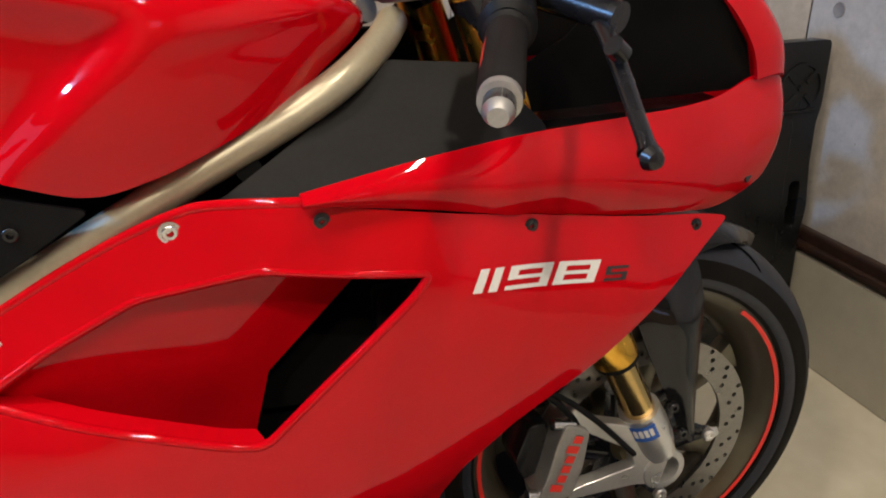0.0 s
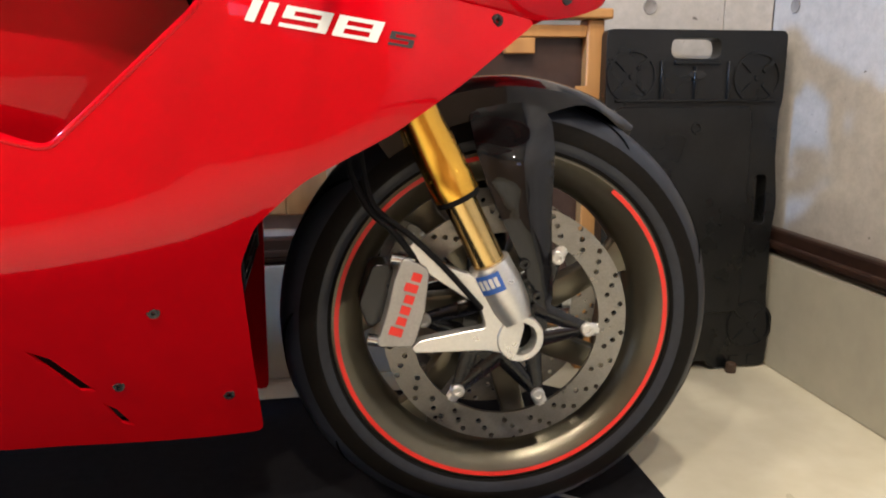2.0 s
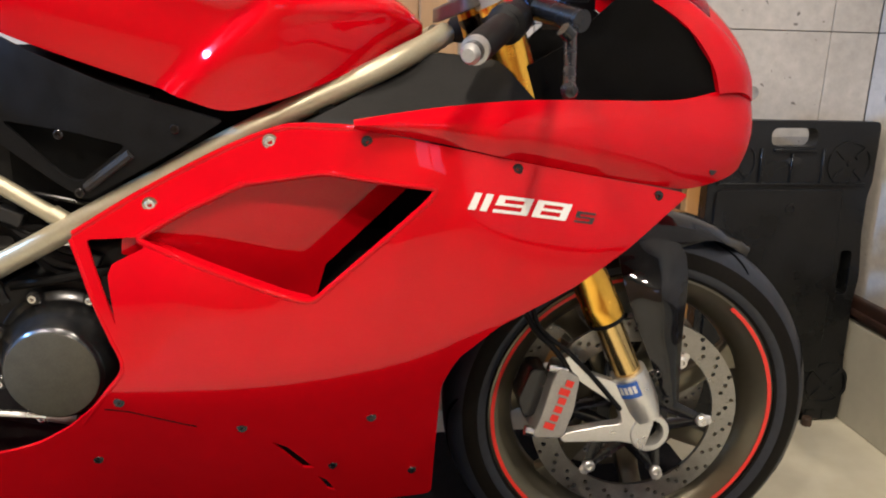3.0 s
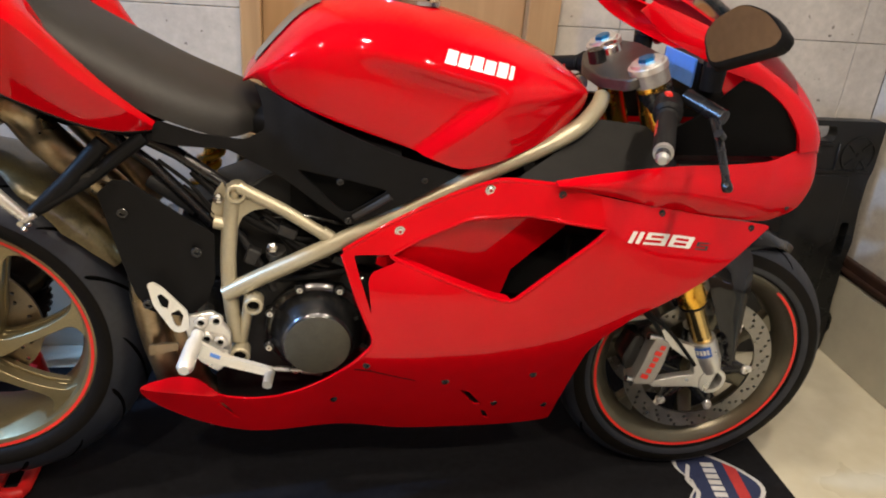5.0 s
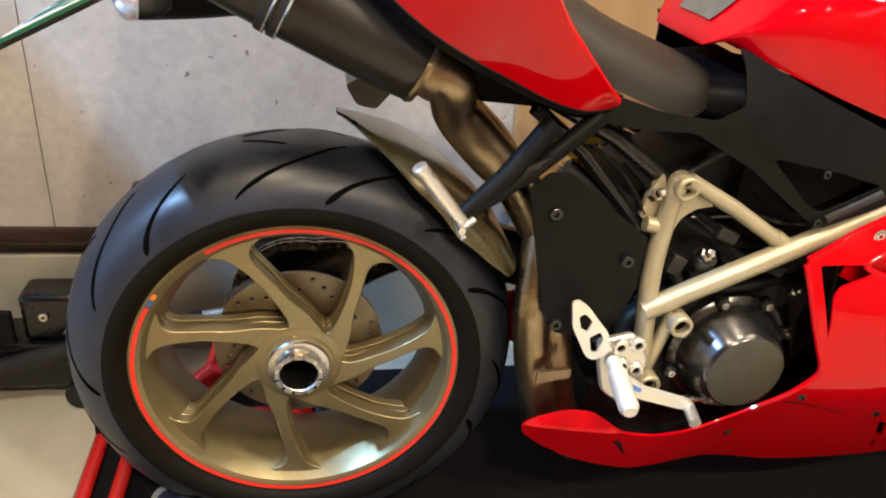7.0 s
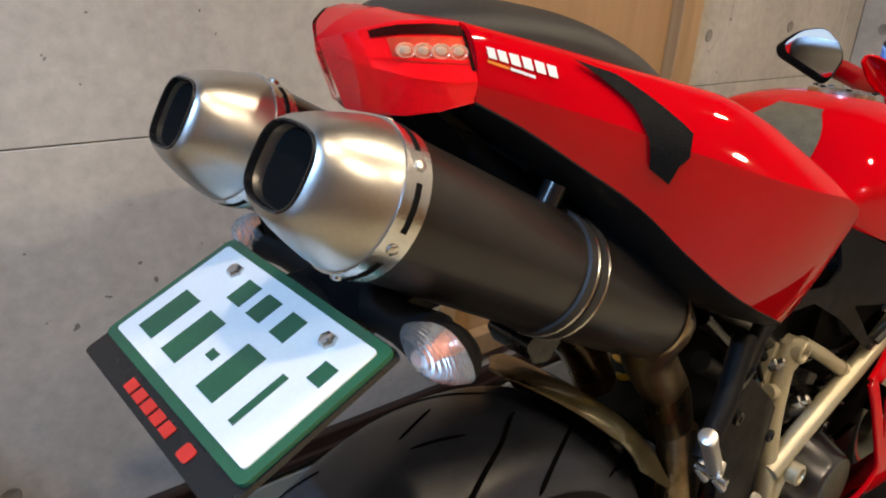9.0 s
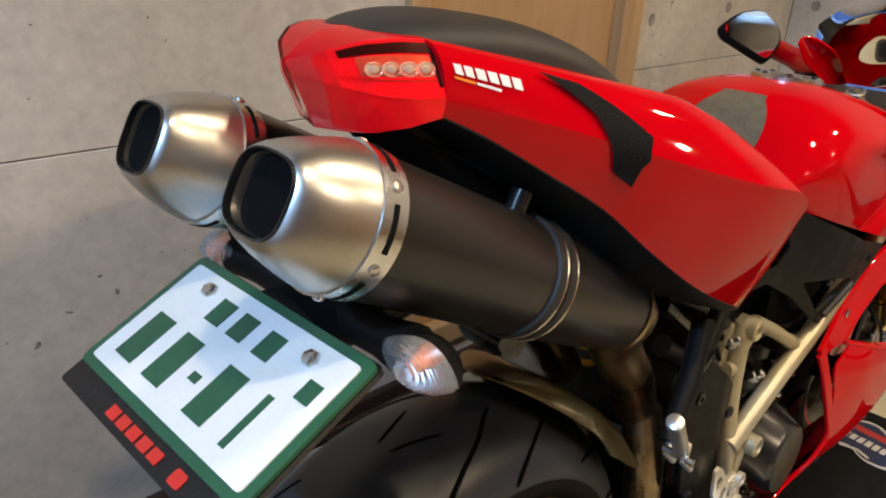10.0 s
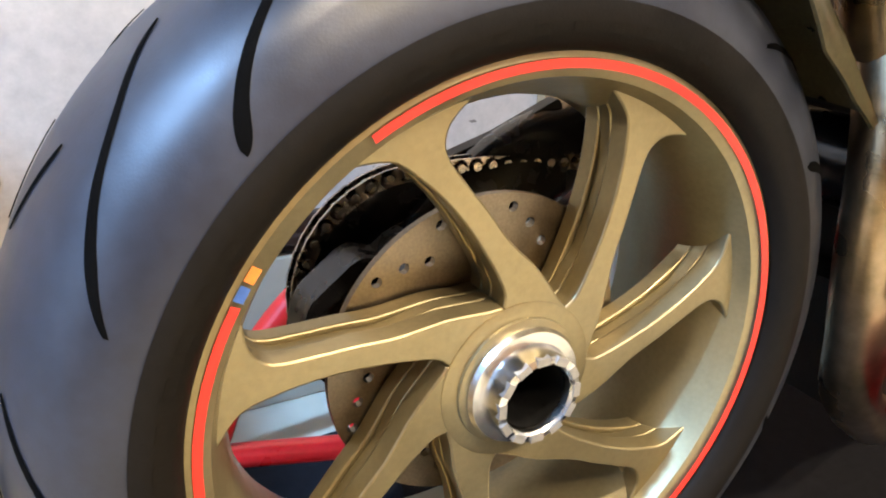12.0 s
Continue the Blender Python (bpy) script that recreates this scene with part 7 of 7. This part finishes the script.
# mirrors
MIRROR_SHAPE = [(-0.055, -0.010), (-0.044, 0.015), (-0.010, 0.043), (0.030, 0.034), (0.058, 0.006), (0.050, -0.012), (-0.038, -0.054)]
for sg in (1, -1):
    head = Vector((1.250, -0.250 * sg, 1.025))
    nrm = Vector((-0.62, -0.77 * sg, 0.0)).normalized()
    if sg < 0:
        head, nrm = Vector((1.295, 0.290, 1.032)), Vector((-0.93, -0.30, 0.06)).normalized()
    uu = Vector((0, 0, 1)).cross(nrm).normalized()
    vv = nrm.cross(uu)
    flip = 1 if sg > 0 else -1
    grow = 1.0 if sg > 0 else 1.15
    ring = rounded([(u * flip * grow, v * grow) for u, v in MIRROR_SHAPE], 0.016, 5)

    def on(u, v, h):
        return head + uu * u + vv * v + nrm * h
    shift = Vector((0.010 * flip, -0.008))
    shell = loft([[on(u * k + shift.x * e, v * k + shift.y * e, h) for u, v in ring] for k, h, e in ((1.04, 0.003, 0.2), (1.07, 0.0, 0.4), (1.09, -0.010, 1.2), (0.95, -0.026, 1.4), (0.55, -0.036, 1.0))])
    st = part("mirror_stalk", tubed(smooth_path([head - nrm * 0.026 + vv * -0.030, head - nrm * 0.05 + Vector((0.02, 0.04 * sg, -0.035)), (1.300, -0.125 * sg, 0.965)], 5), [0.020] * 4 + [0.023] * 4 + [0.026] * 3, 14, flat=0.55), RED_DARK, bike, "red mirror stalk")
    part("mirror_housing", shell, BLACK_PLASTIC, st, "black mirror housing", 60)
    gl = loft([[on(u * 0.97, v * 0.97, h) for u, v in ring] for h in (0.0032, 0.0040)])
    part("mirror_glass", gl, MIRROR, st, "mirror glass", 0)

FACETED = clear("faceted_clear_lens", (0.92, 0.93, 0.95), 0.10)
FACETED.node_tree.nodes["Principled BSDF"].inputs["Transmission Weight"].default_value = 0.9
FACETED.node_tree.nodes["Principled BSDF"].inputs["IOR"].default_value = 1.4
ft = FACETED.node_tree
wave = ft.nodes.new("ShaderNodeTexWave")
wave.inputs["Scale"].default_value, wave.inputs["Distortion"].default_value = 120, 1.0
wbump = ft.nodes.new("ShaderNodeBump")
wbump.inputs["Strength"].default_value, wbump.inputs["Distance"].default_value = 0.6, 0.003
wco = ft.nodes.new("ShaderNodeTexCoord")
ft.links.new(wco.outputs["Object"], wave.inputs["Vector"])
ft.links.new(wave.outputs["Fac"], wbump.inputs["Height"])
ft.links.new(wbump.outputs["Normal"], ft.nodes["Principled BSDF"].inputs["Normal"])
BULB = material("amber_bulb_glass", (0.75, 0.22, 0.10), 0.2, coat=0.6, grain=0.08, scale=80)
# ---- tail tidy, number plate, turn signals
MP = Matrix.Translation((-0.247, -0.004, 0.8855)) @ Matrix(((0, 0.886, -0.463, 0), (-1.04, 0, 0, 0), (0, 0.463, 0.886, 0), (0, 0, 0, 1)))


def on_plate(poly, h0, h1, mat, name, parent, label=""):
    bm = bmesh.new()
    a = [bm.verts.new(MP @ Vector((x, y, h0))) for x, y in poly]
    b = [bm.verts.new(MP @ Vector((x, y, h1))) for x, y in poly]
    bm.faces.new(a)
    bm.faces.new(b)
    for i in range(len(poly)):
        bm.faces.new((a[i], a[(i + 1) % len(a)], b[(i + 1) % len(a)], b[i]))
    return part(name, bm, mat, parent, label)


def rect(x0, y0, x1, y1, r=0.0):
    q = [(x0, y0), (x1, y0), (x1, y1), (x0, y1)]
    return rounded(q, r) if r else q


npl = on_plate(rect(-0.120, -0.088, 0.120, 0.068, 0.006), -0.006, -0.001, SATIN_BLACK, "plate_holder", bike, "black number plate holder with red lettering bars")
on_plate(rect(-0.1185, -0.066, 0.1185, 0.066, 0.008), -0.001, 0.003, GREEN_PLATE, "plate_frame", npl, "dark green plate edge")
on_plate(rect(-0.110, -0.0575, 0.110, 0.0575, 0.004), 0.0030, 0.0042, PLATE_WHITE, "number_plate", npl, "white number plate with dark green bars")
for x0, y0, x1, y1 in ((-0.092, -0.044, -0.066, 0.004), (-0.047, -0.044, -0.021, 0.004), (-0.006, -0.024, 0.005, -0.016), (0.016, -0.044, 0.042, 0.004), (0.066, -0.044, 0.073, 0.004), (-0.048, 0.020, -0.028, 0.044), (-0.016, 0.020, 0.004, 0.044), (0.020, 0.020, 0.040, 0.044), (0.084, 0.012, 0.099, 0.030)):
    on_plate(rect(x0, y0, x1, y1), 0.0043, 0.0050, GREEN_PLATE, "plate_bar", npl)
for x in (-0.070, 0.070):
    part("plate_screw", turned([(0.0075, 0), (0.0075, 0.002), (0.006, 0.005), (0.003, 0.006), (0, 0.006)], MP @ Matrix.Translation((x, 0.042, 0.0042)), 6), STEEL, npl)
for k in range(5):
    on_plate(rect(-0.045 + 0.0165 * k, -0.082, -0.032 + 0.0165 * k, -0.072), -0.0008, 0.0, RED_PRINT, "holder_bar", npl)
on_plate(rect(0.052, -0.083, 0.066, -0.071, 0.003), -0.0008, 0.0, RED_PRINT, "holder_bar", npl)
arm = part("plate_arm", tubed(smooth_path([(-0.18, 0, 0.893), (-0.10, 0, 0.900), (0.0, 0, 0.915), (0.08, 0, 0.93)], 4), 0.030, 14, flat=1.6), BLACK_PLASTIC, bike, "black plate bracket under the tail")
part("bracket_foot", plate(rounded([(0.06, 0.80), (0.13, 0.845), (0.15, 0.83), (0.10, 0.77), (0.075, 0.775)], 0.006), -0.03, 0.03), SATIN_BLACK, bike)
for sg in (1, -1):
    c = Vector((-0.167, -0.136 * sg, 0.912))
    stem = part("turn_signal", tubed([(-0.145, -0.02 * sg, 0.902), (-0.148, -0.085 * sg, 0.908), (-0.150, -0.120 * sg, 0.911)], [0.016, 0.017, 0.022], 16), BLACK_PLASTIC, bike, "clear turn signal on a black stem")
    dirn = Vector((-0.93, -0.28 * sg, 0.10))
    mm = axes_to(c + Vector((0.012, 0, 0)), dirn, 72 * sg)

    def almond(bm, mid):
        """Draws a round shell out sideways to a pointed oval."""
        inv = mid.inverted()
        for v in bm.verts:
            q = inv @ v.co
            k = min(1.0, abs(q.y) / 0.030)
            v.co = mid @ Vector((q.x * 0.64 * (1 - 0.42 * k * k), q.y * 1.08, q.z * 0.9))
        return bm

    body = bmesh.new()
    lathe(body, [(0.030, 0.004), (0.029, -0.006), (0.022, -0.022), (0.008, -0.034), (0, -0.036)], mm, 28)
    part("signal_body", almond(body, mm), BLACK_PLASTIC, stem)
    lens = bmesh.new()
    lathe(lens, [(0.030, 0.004), (0.0305, 0.007), (0.027, 0.016), (0.018, 0.024), (0.007, 0.028), (0, 0.0285)], mm, 28)
    part("signal_lens", almond(lens, mm), FACETED, stem, "clear faceted lens", 20).visible_shadow = False
    part("reflector", almond(turned([(0.028, 0.002), (0.012, -0.008), (0, -0.010)], mm, 24), mm), STEEL, stem)
    part("bulb", turned([(0.007, -0.008), (0.0075, 0.004), (0.005, 0.011), (0, 0.013)], mm, 14), BULB, stem)

# ---------------------------------------------------------------- things on the floor
mat_poly = rounded([(-0.40, -0.62), (1.70, -0.62), (1.70, 0.36), (1.62, 0.43), (-0.33, 0.43), (-0.40, 0.36)], 0.03, 5)


def flat(poly, z0, z1):
    bm = bmesh.new()
    a = [bm.verts.new((x, y, z0)) for x, y in poly]
    b = [bm.verts.new((x, y, z1)) for x, y in poly]
    bm.faces.new(a[::-1])
    bm.faces.new(b)
    for i in range(len(poly)):
        bm.faces.new((a[i], a[(i + 1) % len(a)], b[(i + 1) % len(a)], b[i]))
    return bm


rug = solid("garage_mat", flat(mat_poly, 0.0005, 0.004), MAT_CLOTH, "black textile garage mat with printed badges under the motorcycle", "mat", smooth=0)


def badge(cx, cy, s, turn):
    """A printed badge: navy twin-lobed shield with a white edge, a red foot and letter bars."""
    c, sn = math.cos(radians(turn)), math.sin(radians(turn))

    def at(q, k=1.0):
        return [(cx + (u * c - v * sn) * s * k, cy + (u * sn + v * c) * s * k) for u, v in q]

    heart = rounded([(-1.0, 0.15), (-0.95, 0.62), (-0.45, 0.72), (0.0, 0.38), (0.45, 0.72), (0.95, 0.62), (1.0, 0.15), (0.6, -0.5), (0.0, -1.0), (-0.6, -0.5)], 0.35, 4)
    part("badge_edge", flat(at(heart, 1.0), 0.004, 0.0044), MAT_WHITE, rug)
    part("badge_field", flat(at(heart, 0.90), 0.0044, 0.0048), NAVY_PRINT, rug)
    part("badge_band", flat(at([(-0.62, -0.30), (0.62, -0.30), (0.48, -0.52), (-0.48, -0.52)]), 0.0048, 0.0052), MAT_RED, rug)
    for k in range(8):
        u = -0.62 + 0.158 * k
        part("badge_bar", flat(at([(u, -0.10), (u + 0.115, -0.10), (u + 0.115, 0.14), (u, 0.14)]), 0.0048, 0.0052), MAT_WHITE, rug)
    part("badge_scroll", flat(at(rounded([(-0.5, 0.50), (-0.2, 0.38), (0.1, 0.5), (0.5, 0.36), (0.55, 0.42), (0.1, 0.58), (-0.2, 0.46), (-0.46, 0.57)], 0.05)), 0.0048, 0.0052), MAT_WHITE, rug)


badge(1.535, -0.115, 0.125, 82)
badge(-0.175, -0.010, 0.125, 95)

# red single-sided paddock stand
stand = thing("paddock_stand", (-0.17, 0.2, 0.004), "red tubular paddock stand carrying the rear hub", "stand")


def loop_foot(x, y0, y1):
    pts = [(x - 0.028, y0, 0.019), (x + 0.028, y0, 0.019), (x + 0.030, y1, 0.019), (x - 0.030, y1, 0.019)]
    p = [Vector(q) for q in pts]
    line = []
    for i in range(4):
        a, b, d = p[i - 1], p[i], p[(i + 1) % 4]
        for t in (0.0, 0.5, 1.0):
            u = b + (a - b).normalized() * 0.014
            w = b + (d - b).normalized() * 0.014
            line.append(u * (1 - t) ** 2 + b * 2 * t * (1 - t) + w * t * t)
    line.append(line[0])
    return tubed(line, 0.0135, 12)


part("foot_loop", loop_foot(-0.350, -0.035, 0.28), STAND_RED, stand, "red foot of the stand")
part("foot_loop", loop_foot(0.012, -0.045, 0.28), STAND_RED, stand, "red foot of the stand")
part("cross_tube", tubed([(-0.345, 0.270, 0.022), (0.012, 0.270, 0.022)], 0.015, 14), STAND_RED, stand)
part("upright", tubed(smooth_path([(-0.20, 0.265, 0.03), (-0.150, 0.240, 0.215), (-0.095, 0.215, 0.325), (-0.02, 0.205, 0.397)], 5), 0.0155, 14), STAND_RED, stand)
part("upright", tubed([(-0.30, 0.268, 0.03), (-0.165, 0.235, 0.170), (0.005, 0.225, 0.135)], 0.0145, 14), STAND_RED, stand)
part("upright", tubed([(0.012, 0.265, 0.03), (0.0, 0.225, 0.20), (-0.01, 0.205, 0.39)], 0.0145, 14), STAND_RED, stand)
part("hub_pin", tubed([(0.0, 0.21, 0.397), (0.0, 0.09, 0.397)], 0.014, 16), STEEL, stand)
for x, y in ((-0.378, 0.25), (0.04, 0.25)):
    part("wheel", turned([(0.010, -0.012), (0.030, -0.012), (0.032, -0.008), (0.032, 0.008), (0.030, 0.012), (0.010, 0.012)], axes_to((x, y, 0.036), (1, 0, 0)), 24, True), BLACK_PLASTIC, stand, "small black roller")

# black mechanics' creeper board leaning in the corner
board = thing("creeper_board", (1.97, 0.45, 0.0), "black moulded plastic creeper board leaning upright in the corner", "creeper")
BX0, BX1, BZ = 1.772, 2.160, 0.716
lean = Matrix.Translation((0, 0.430, 0)) @ Matrix.Rotation(radians(-2.2), 4, "X")
out = rounded([(BX0, 0.004), (1.955, 0.004), (1.965, 0.022), (2.02, 0.022), (2.03, 0.004), (BX1, 0.004), (BX1 + 0.004, 0.06), (BX1 - 0.006, 0.16), (BX1 - 0.006, 0.30), (BX1 + 0.002, 0.36), (BX1 - 0.008, 0.46), (BX1 - 0.008, 0.55), (BX1, 0.58), (BX1 + 0.002, BZ), (BX0, BZ)], 0.014, 3)
grip_hole = rounded([(1.908, 0.660), (2.016, 0.660), (2.016, 0.700), (1.908, 0.700)], 0.018, 4)
slot = rounded([(2.108, 0.318), (2.136, 0.318), (2.136, 0.424), (2.108, 0.424)], 0.012, 3)


def leaned(bm):
    for v in bm.verts:
        v.co = lean @ v.co
    return bm


bevel(part("deck", leaned(holed_plate(out, [grip_hole, slot], 0.0, 0.038, 0.06)), BOARD_PLASTIC, board, "", 30), 0.004, 2)
bevel(part("raised_field", leaned(holed_plate(rounded([(BX0 + 0.018, 0.13), (BX1 - 0.07, 0.13), (BX1 - 0.07, 0.565), (BX0 + 0.018, 0.565)], 0.02), [], -0.006, 0.001, 0.08)), BOARD_PLASTIC, board), 0.002, 1)
for x0, x1, z0, z1 in ((1.885, 1.892, 0.575, 0.655), (2.03, 2.037, 0.575, 0.655), (1.957, 1.961, 0.575, 0.645), (BX0 + 0.02, BX1 - 0.02, 0.574, 0.580), (1.915, 2.012, 0.648, 0.656)):
    bevel(part("rib", leaned(boxed((x0, -0.007, z0), (x1, 0.001, z1))), BOARD_PLASTIC, board), 0.0015, 1)
for cx, cz in ((1.826, 0.625), (2.098, 0.622), (2.118, 0.098), (1.826, 0.098)):
    fm = lean @ axes_to((cx, 0.0, cz), (0, -1, 0))
    part("caster_well", turned([(0.052, 0.0), (0.052, 0.003), (0.047, 0.0035), (0.045, -0.010), (0.014, -0.012), (0.010, -0.004), (0.004, -0.003), (0, -0.006)], fm, 40), BOARD_PLASTIC, board, "round recessed caster well")
    part("well_ring", turned([(0.0525, 0.0005), (0.0525, 0.004), (0.047, 0.004), (0.0465, 0.0)], fm, 40), BOARD_PLASTIC, board)
    for k in range(4):
        a = radians(45 + 90 * k)
        part("well_rib", boxed((0.018, -0.0045, -0.010), (0.048, 0.0045, 0.0042), fm @ Matrix.Rotation(a, 4, "Z")), BOARD_PLASTIC, board)
    part("well_pin", turned([(0.006, -0.006), (0.006, 0.003), (0, 0.004)], fm, 14), BOARD_PLASTIC, board)
part("boss", leaned(turned([(0.013, 0.0), (0.012, 0.005), (0.008, 0.005), (0.006, 0.001), (0, 0.001)], axes_to((1.968, -0.004, 0.522), (0, -1, 0)), 20)), BOARD_PLASTIC, board)
part("maker_oval", leaned(turned([(0.014, 0.0), (0.013, 0.002), (0, 0.002)], axes_to((1.966, -0.001, 0.628), (0, -1, 0)) @ Matrix.Diagonal((1.3, 0.6, 1, 1)), 24)), GREY_PLASTIC, board, "small grey oval badge")
for cx in (2.075, 2.118):
    part("under_rib", leaned(boxed((cx, -0.003, 0.008), (cx + 0.02, 0.0, 0.03))), BOARD_PLASTIC, board)
stop = solid("rubber_foot", turned([(0.0105, 0.0), (0.0115, 0.004), (0.0115, 0.018), (0.009, 0.0215), (0, 0.022)], Matrix.Translation((2.070, 0.412, 0.0)), 18), material("brown_rubber", (0.06, 0.035, 0.022), 0.7, grain=0.2, scale=80), "small brown rubber stop on the floor", "rubber stop")

# honey-coloured pine cabinet against the back wall
cab = thing("pine_cabinet", (1.66, 0.5, 0.0), "honey-coloured pine cabinet with dark brown panels against the wall", "cabinet")
for lo, hi in (((1.742, 0.485, 0.0), (1.778, 0.535, 0.735)), ((1.44, 0.485, 0.0), (1.476, 0.535, 0.735))):
    bevel(part("post", boxed(lo, hi), SHELF_PINE, cab), 0.004, 2)
for z in (0.10, 0.700):
    bevel(part("rail", boxed((1.476, 0.488, z), (1.742, 0.532, z + 0.024)), SHELF_PINE, cab), 0.003, 2)
part("door_panel", boxed((1.476, 0.512, 0.124), (1.742, 0.524, 0.700)), material("dark_brown_laminate", (0.045, 0.022, 0.016), 0.45, grain=0.2, scale=8), cab, "dark brown cabinet panel")
bevel(part("top_board", boxed((1.43, 0.470, 0.735), (1.79, 0.537, 0.755)), SHELF_PINE, cab), 0.004, 2)
bevel(part("latch_block", boxed((1.575, 0.490, 0.668), (1.637, 0.511, 0.700)), SHELF_PINE, cab), 0.003, 2)
bevel(part("latch_block", boxed((1.720, 0.484, 0.585), (1.757, 0.4845, 0.606)), SHELF_PINE, cab), 0.0002, 1)

# low black trolley jack lying along the wall
jack = thing("trolley_jack", (-0.5, 0.42, 0.0), "black steel trolley jack standing low along the wall", "jack")
bevel(part("chassis", boxed((-0.72, 0.36, 0.035), (-0.38, 0.47, 0.14)), SATIN_BLACK, jack, "black jack chassis"), 0.008, 2)
bevel(part("lift_arm", boxed((-0.545, 0.375, 0.14), (-0.42, 0.455, 0.245)), SATIN_BLACK, jack), 0.012, 2)
bevel(part("side_rail", boxed((-0.72, 0.350, 0.150), (-0.55, 0.362, 0.225)), BLACK_PLASTIC, jack), 0.004, 2)
part("handle", tubed([(-0.74, 0.345, 0.055), (-0.43, 0.345, 0.148), (-0.20, 0.385, 0.184)], 0.0175, 16), GREY_PLASTIC, jack, "dark grey jack handle tube")
part("handle_sleeve", tubed([(-0.202, 0.386, 0.184), (-0.05, 0.39, 0.210)], 0.0150, 16), STEEL, jack, "bare steel handle sleeve")
for x in (-0.66, -0.44):
    part("wheel", turned([(0.008, -0.015), (0.032, -0.015), (0.034, -0.01), (0.034, 0.01), (0.032, 0.015), (0.008, 0.015)], axes_to((x, 0.345, 0.0345), (0, 1, 0)), 24, True), SATIN_BLACK, jack, "steel jack wheel")
for x, z in ((-0.60, 0.19), (-0.50, 0.20), (-0.46, 0.16)):
    part("bolt", bolted((x, 0.352 if x < -0.55 else 0.376, z), (0, -1, 0), 0.009, 0.008), STEEL, jack)
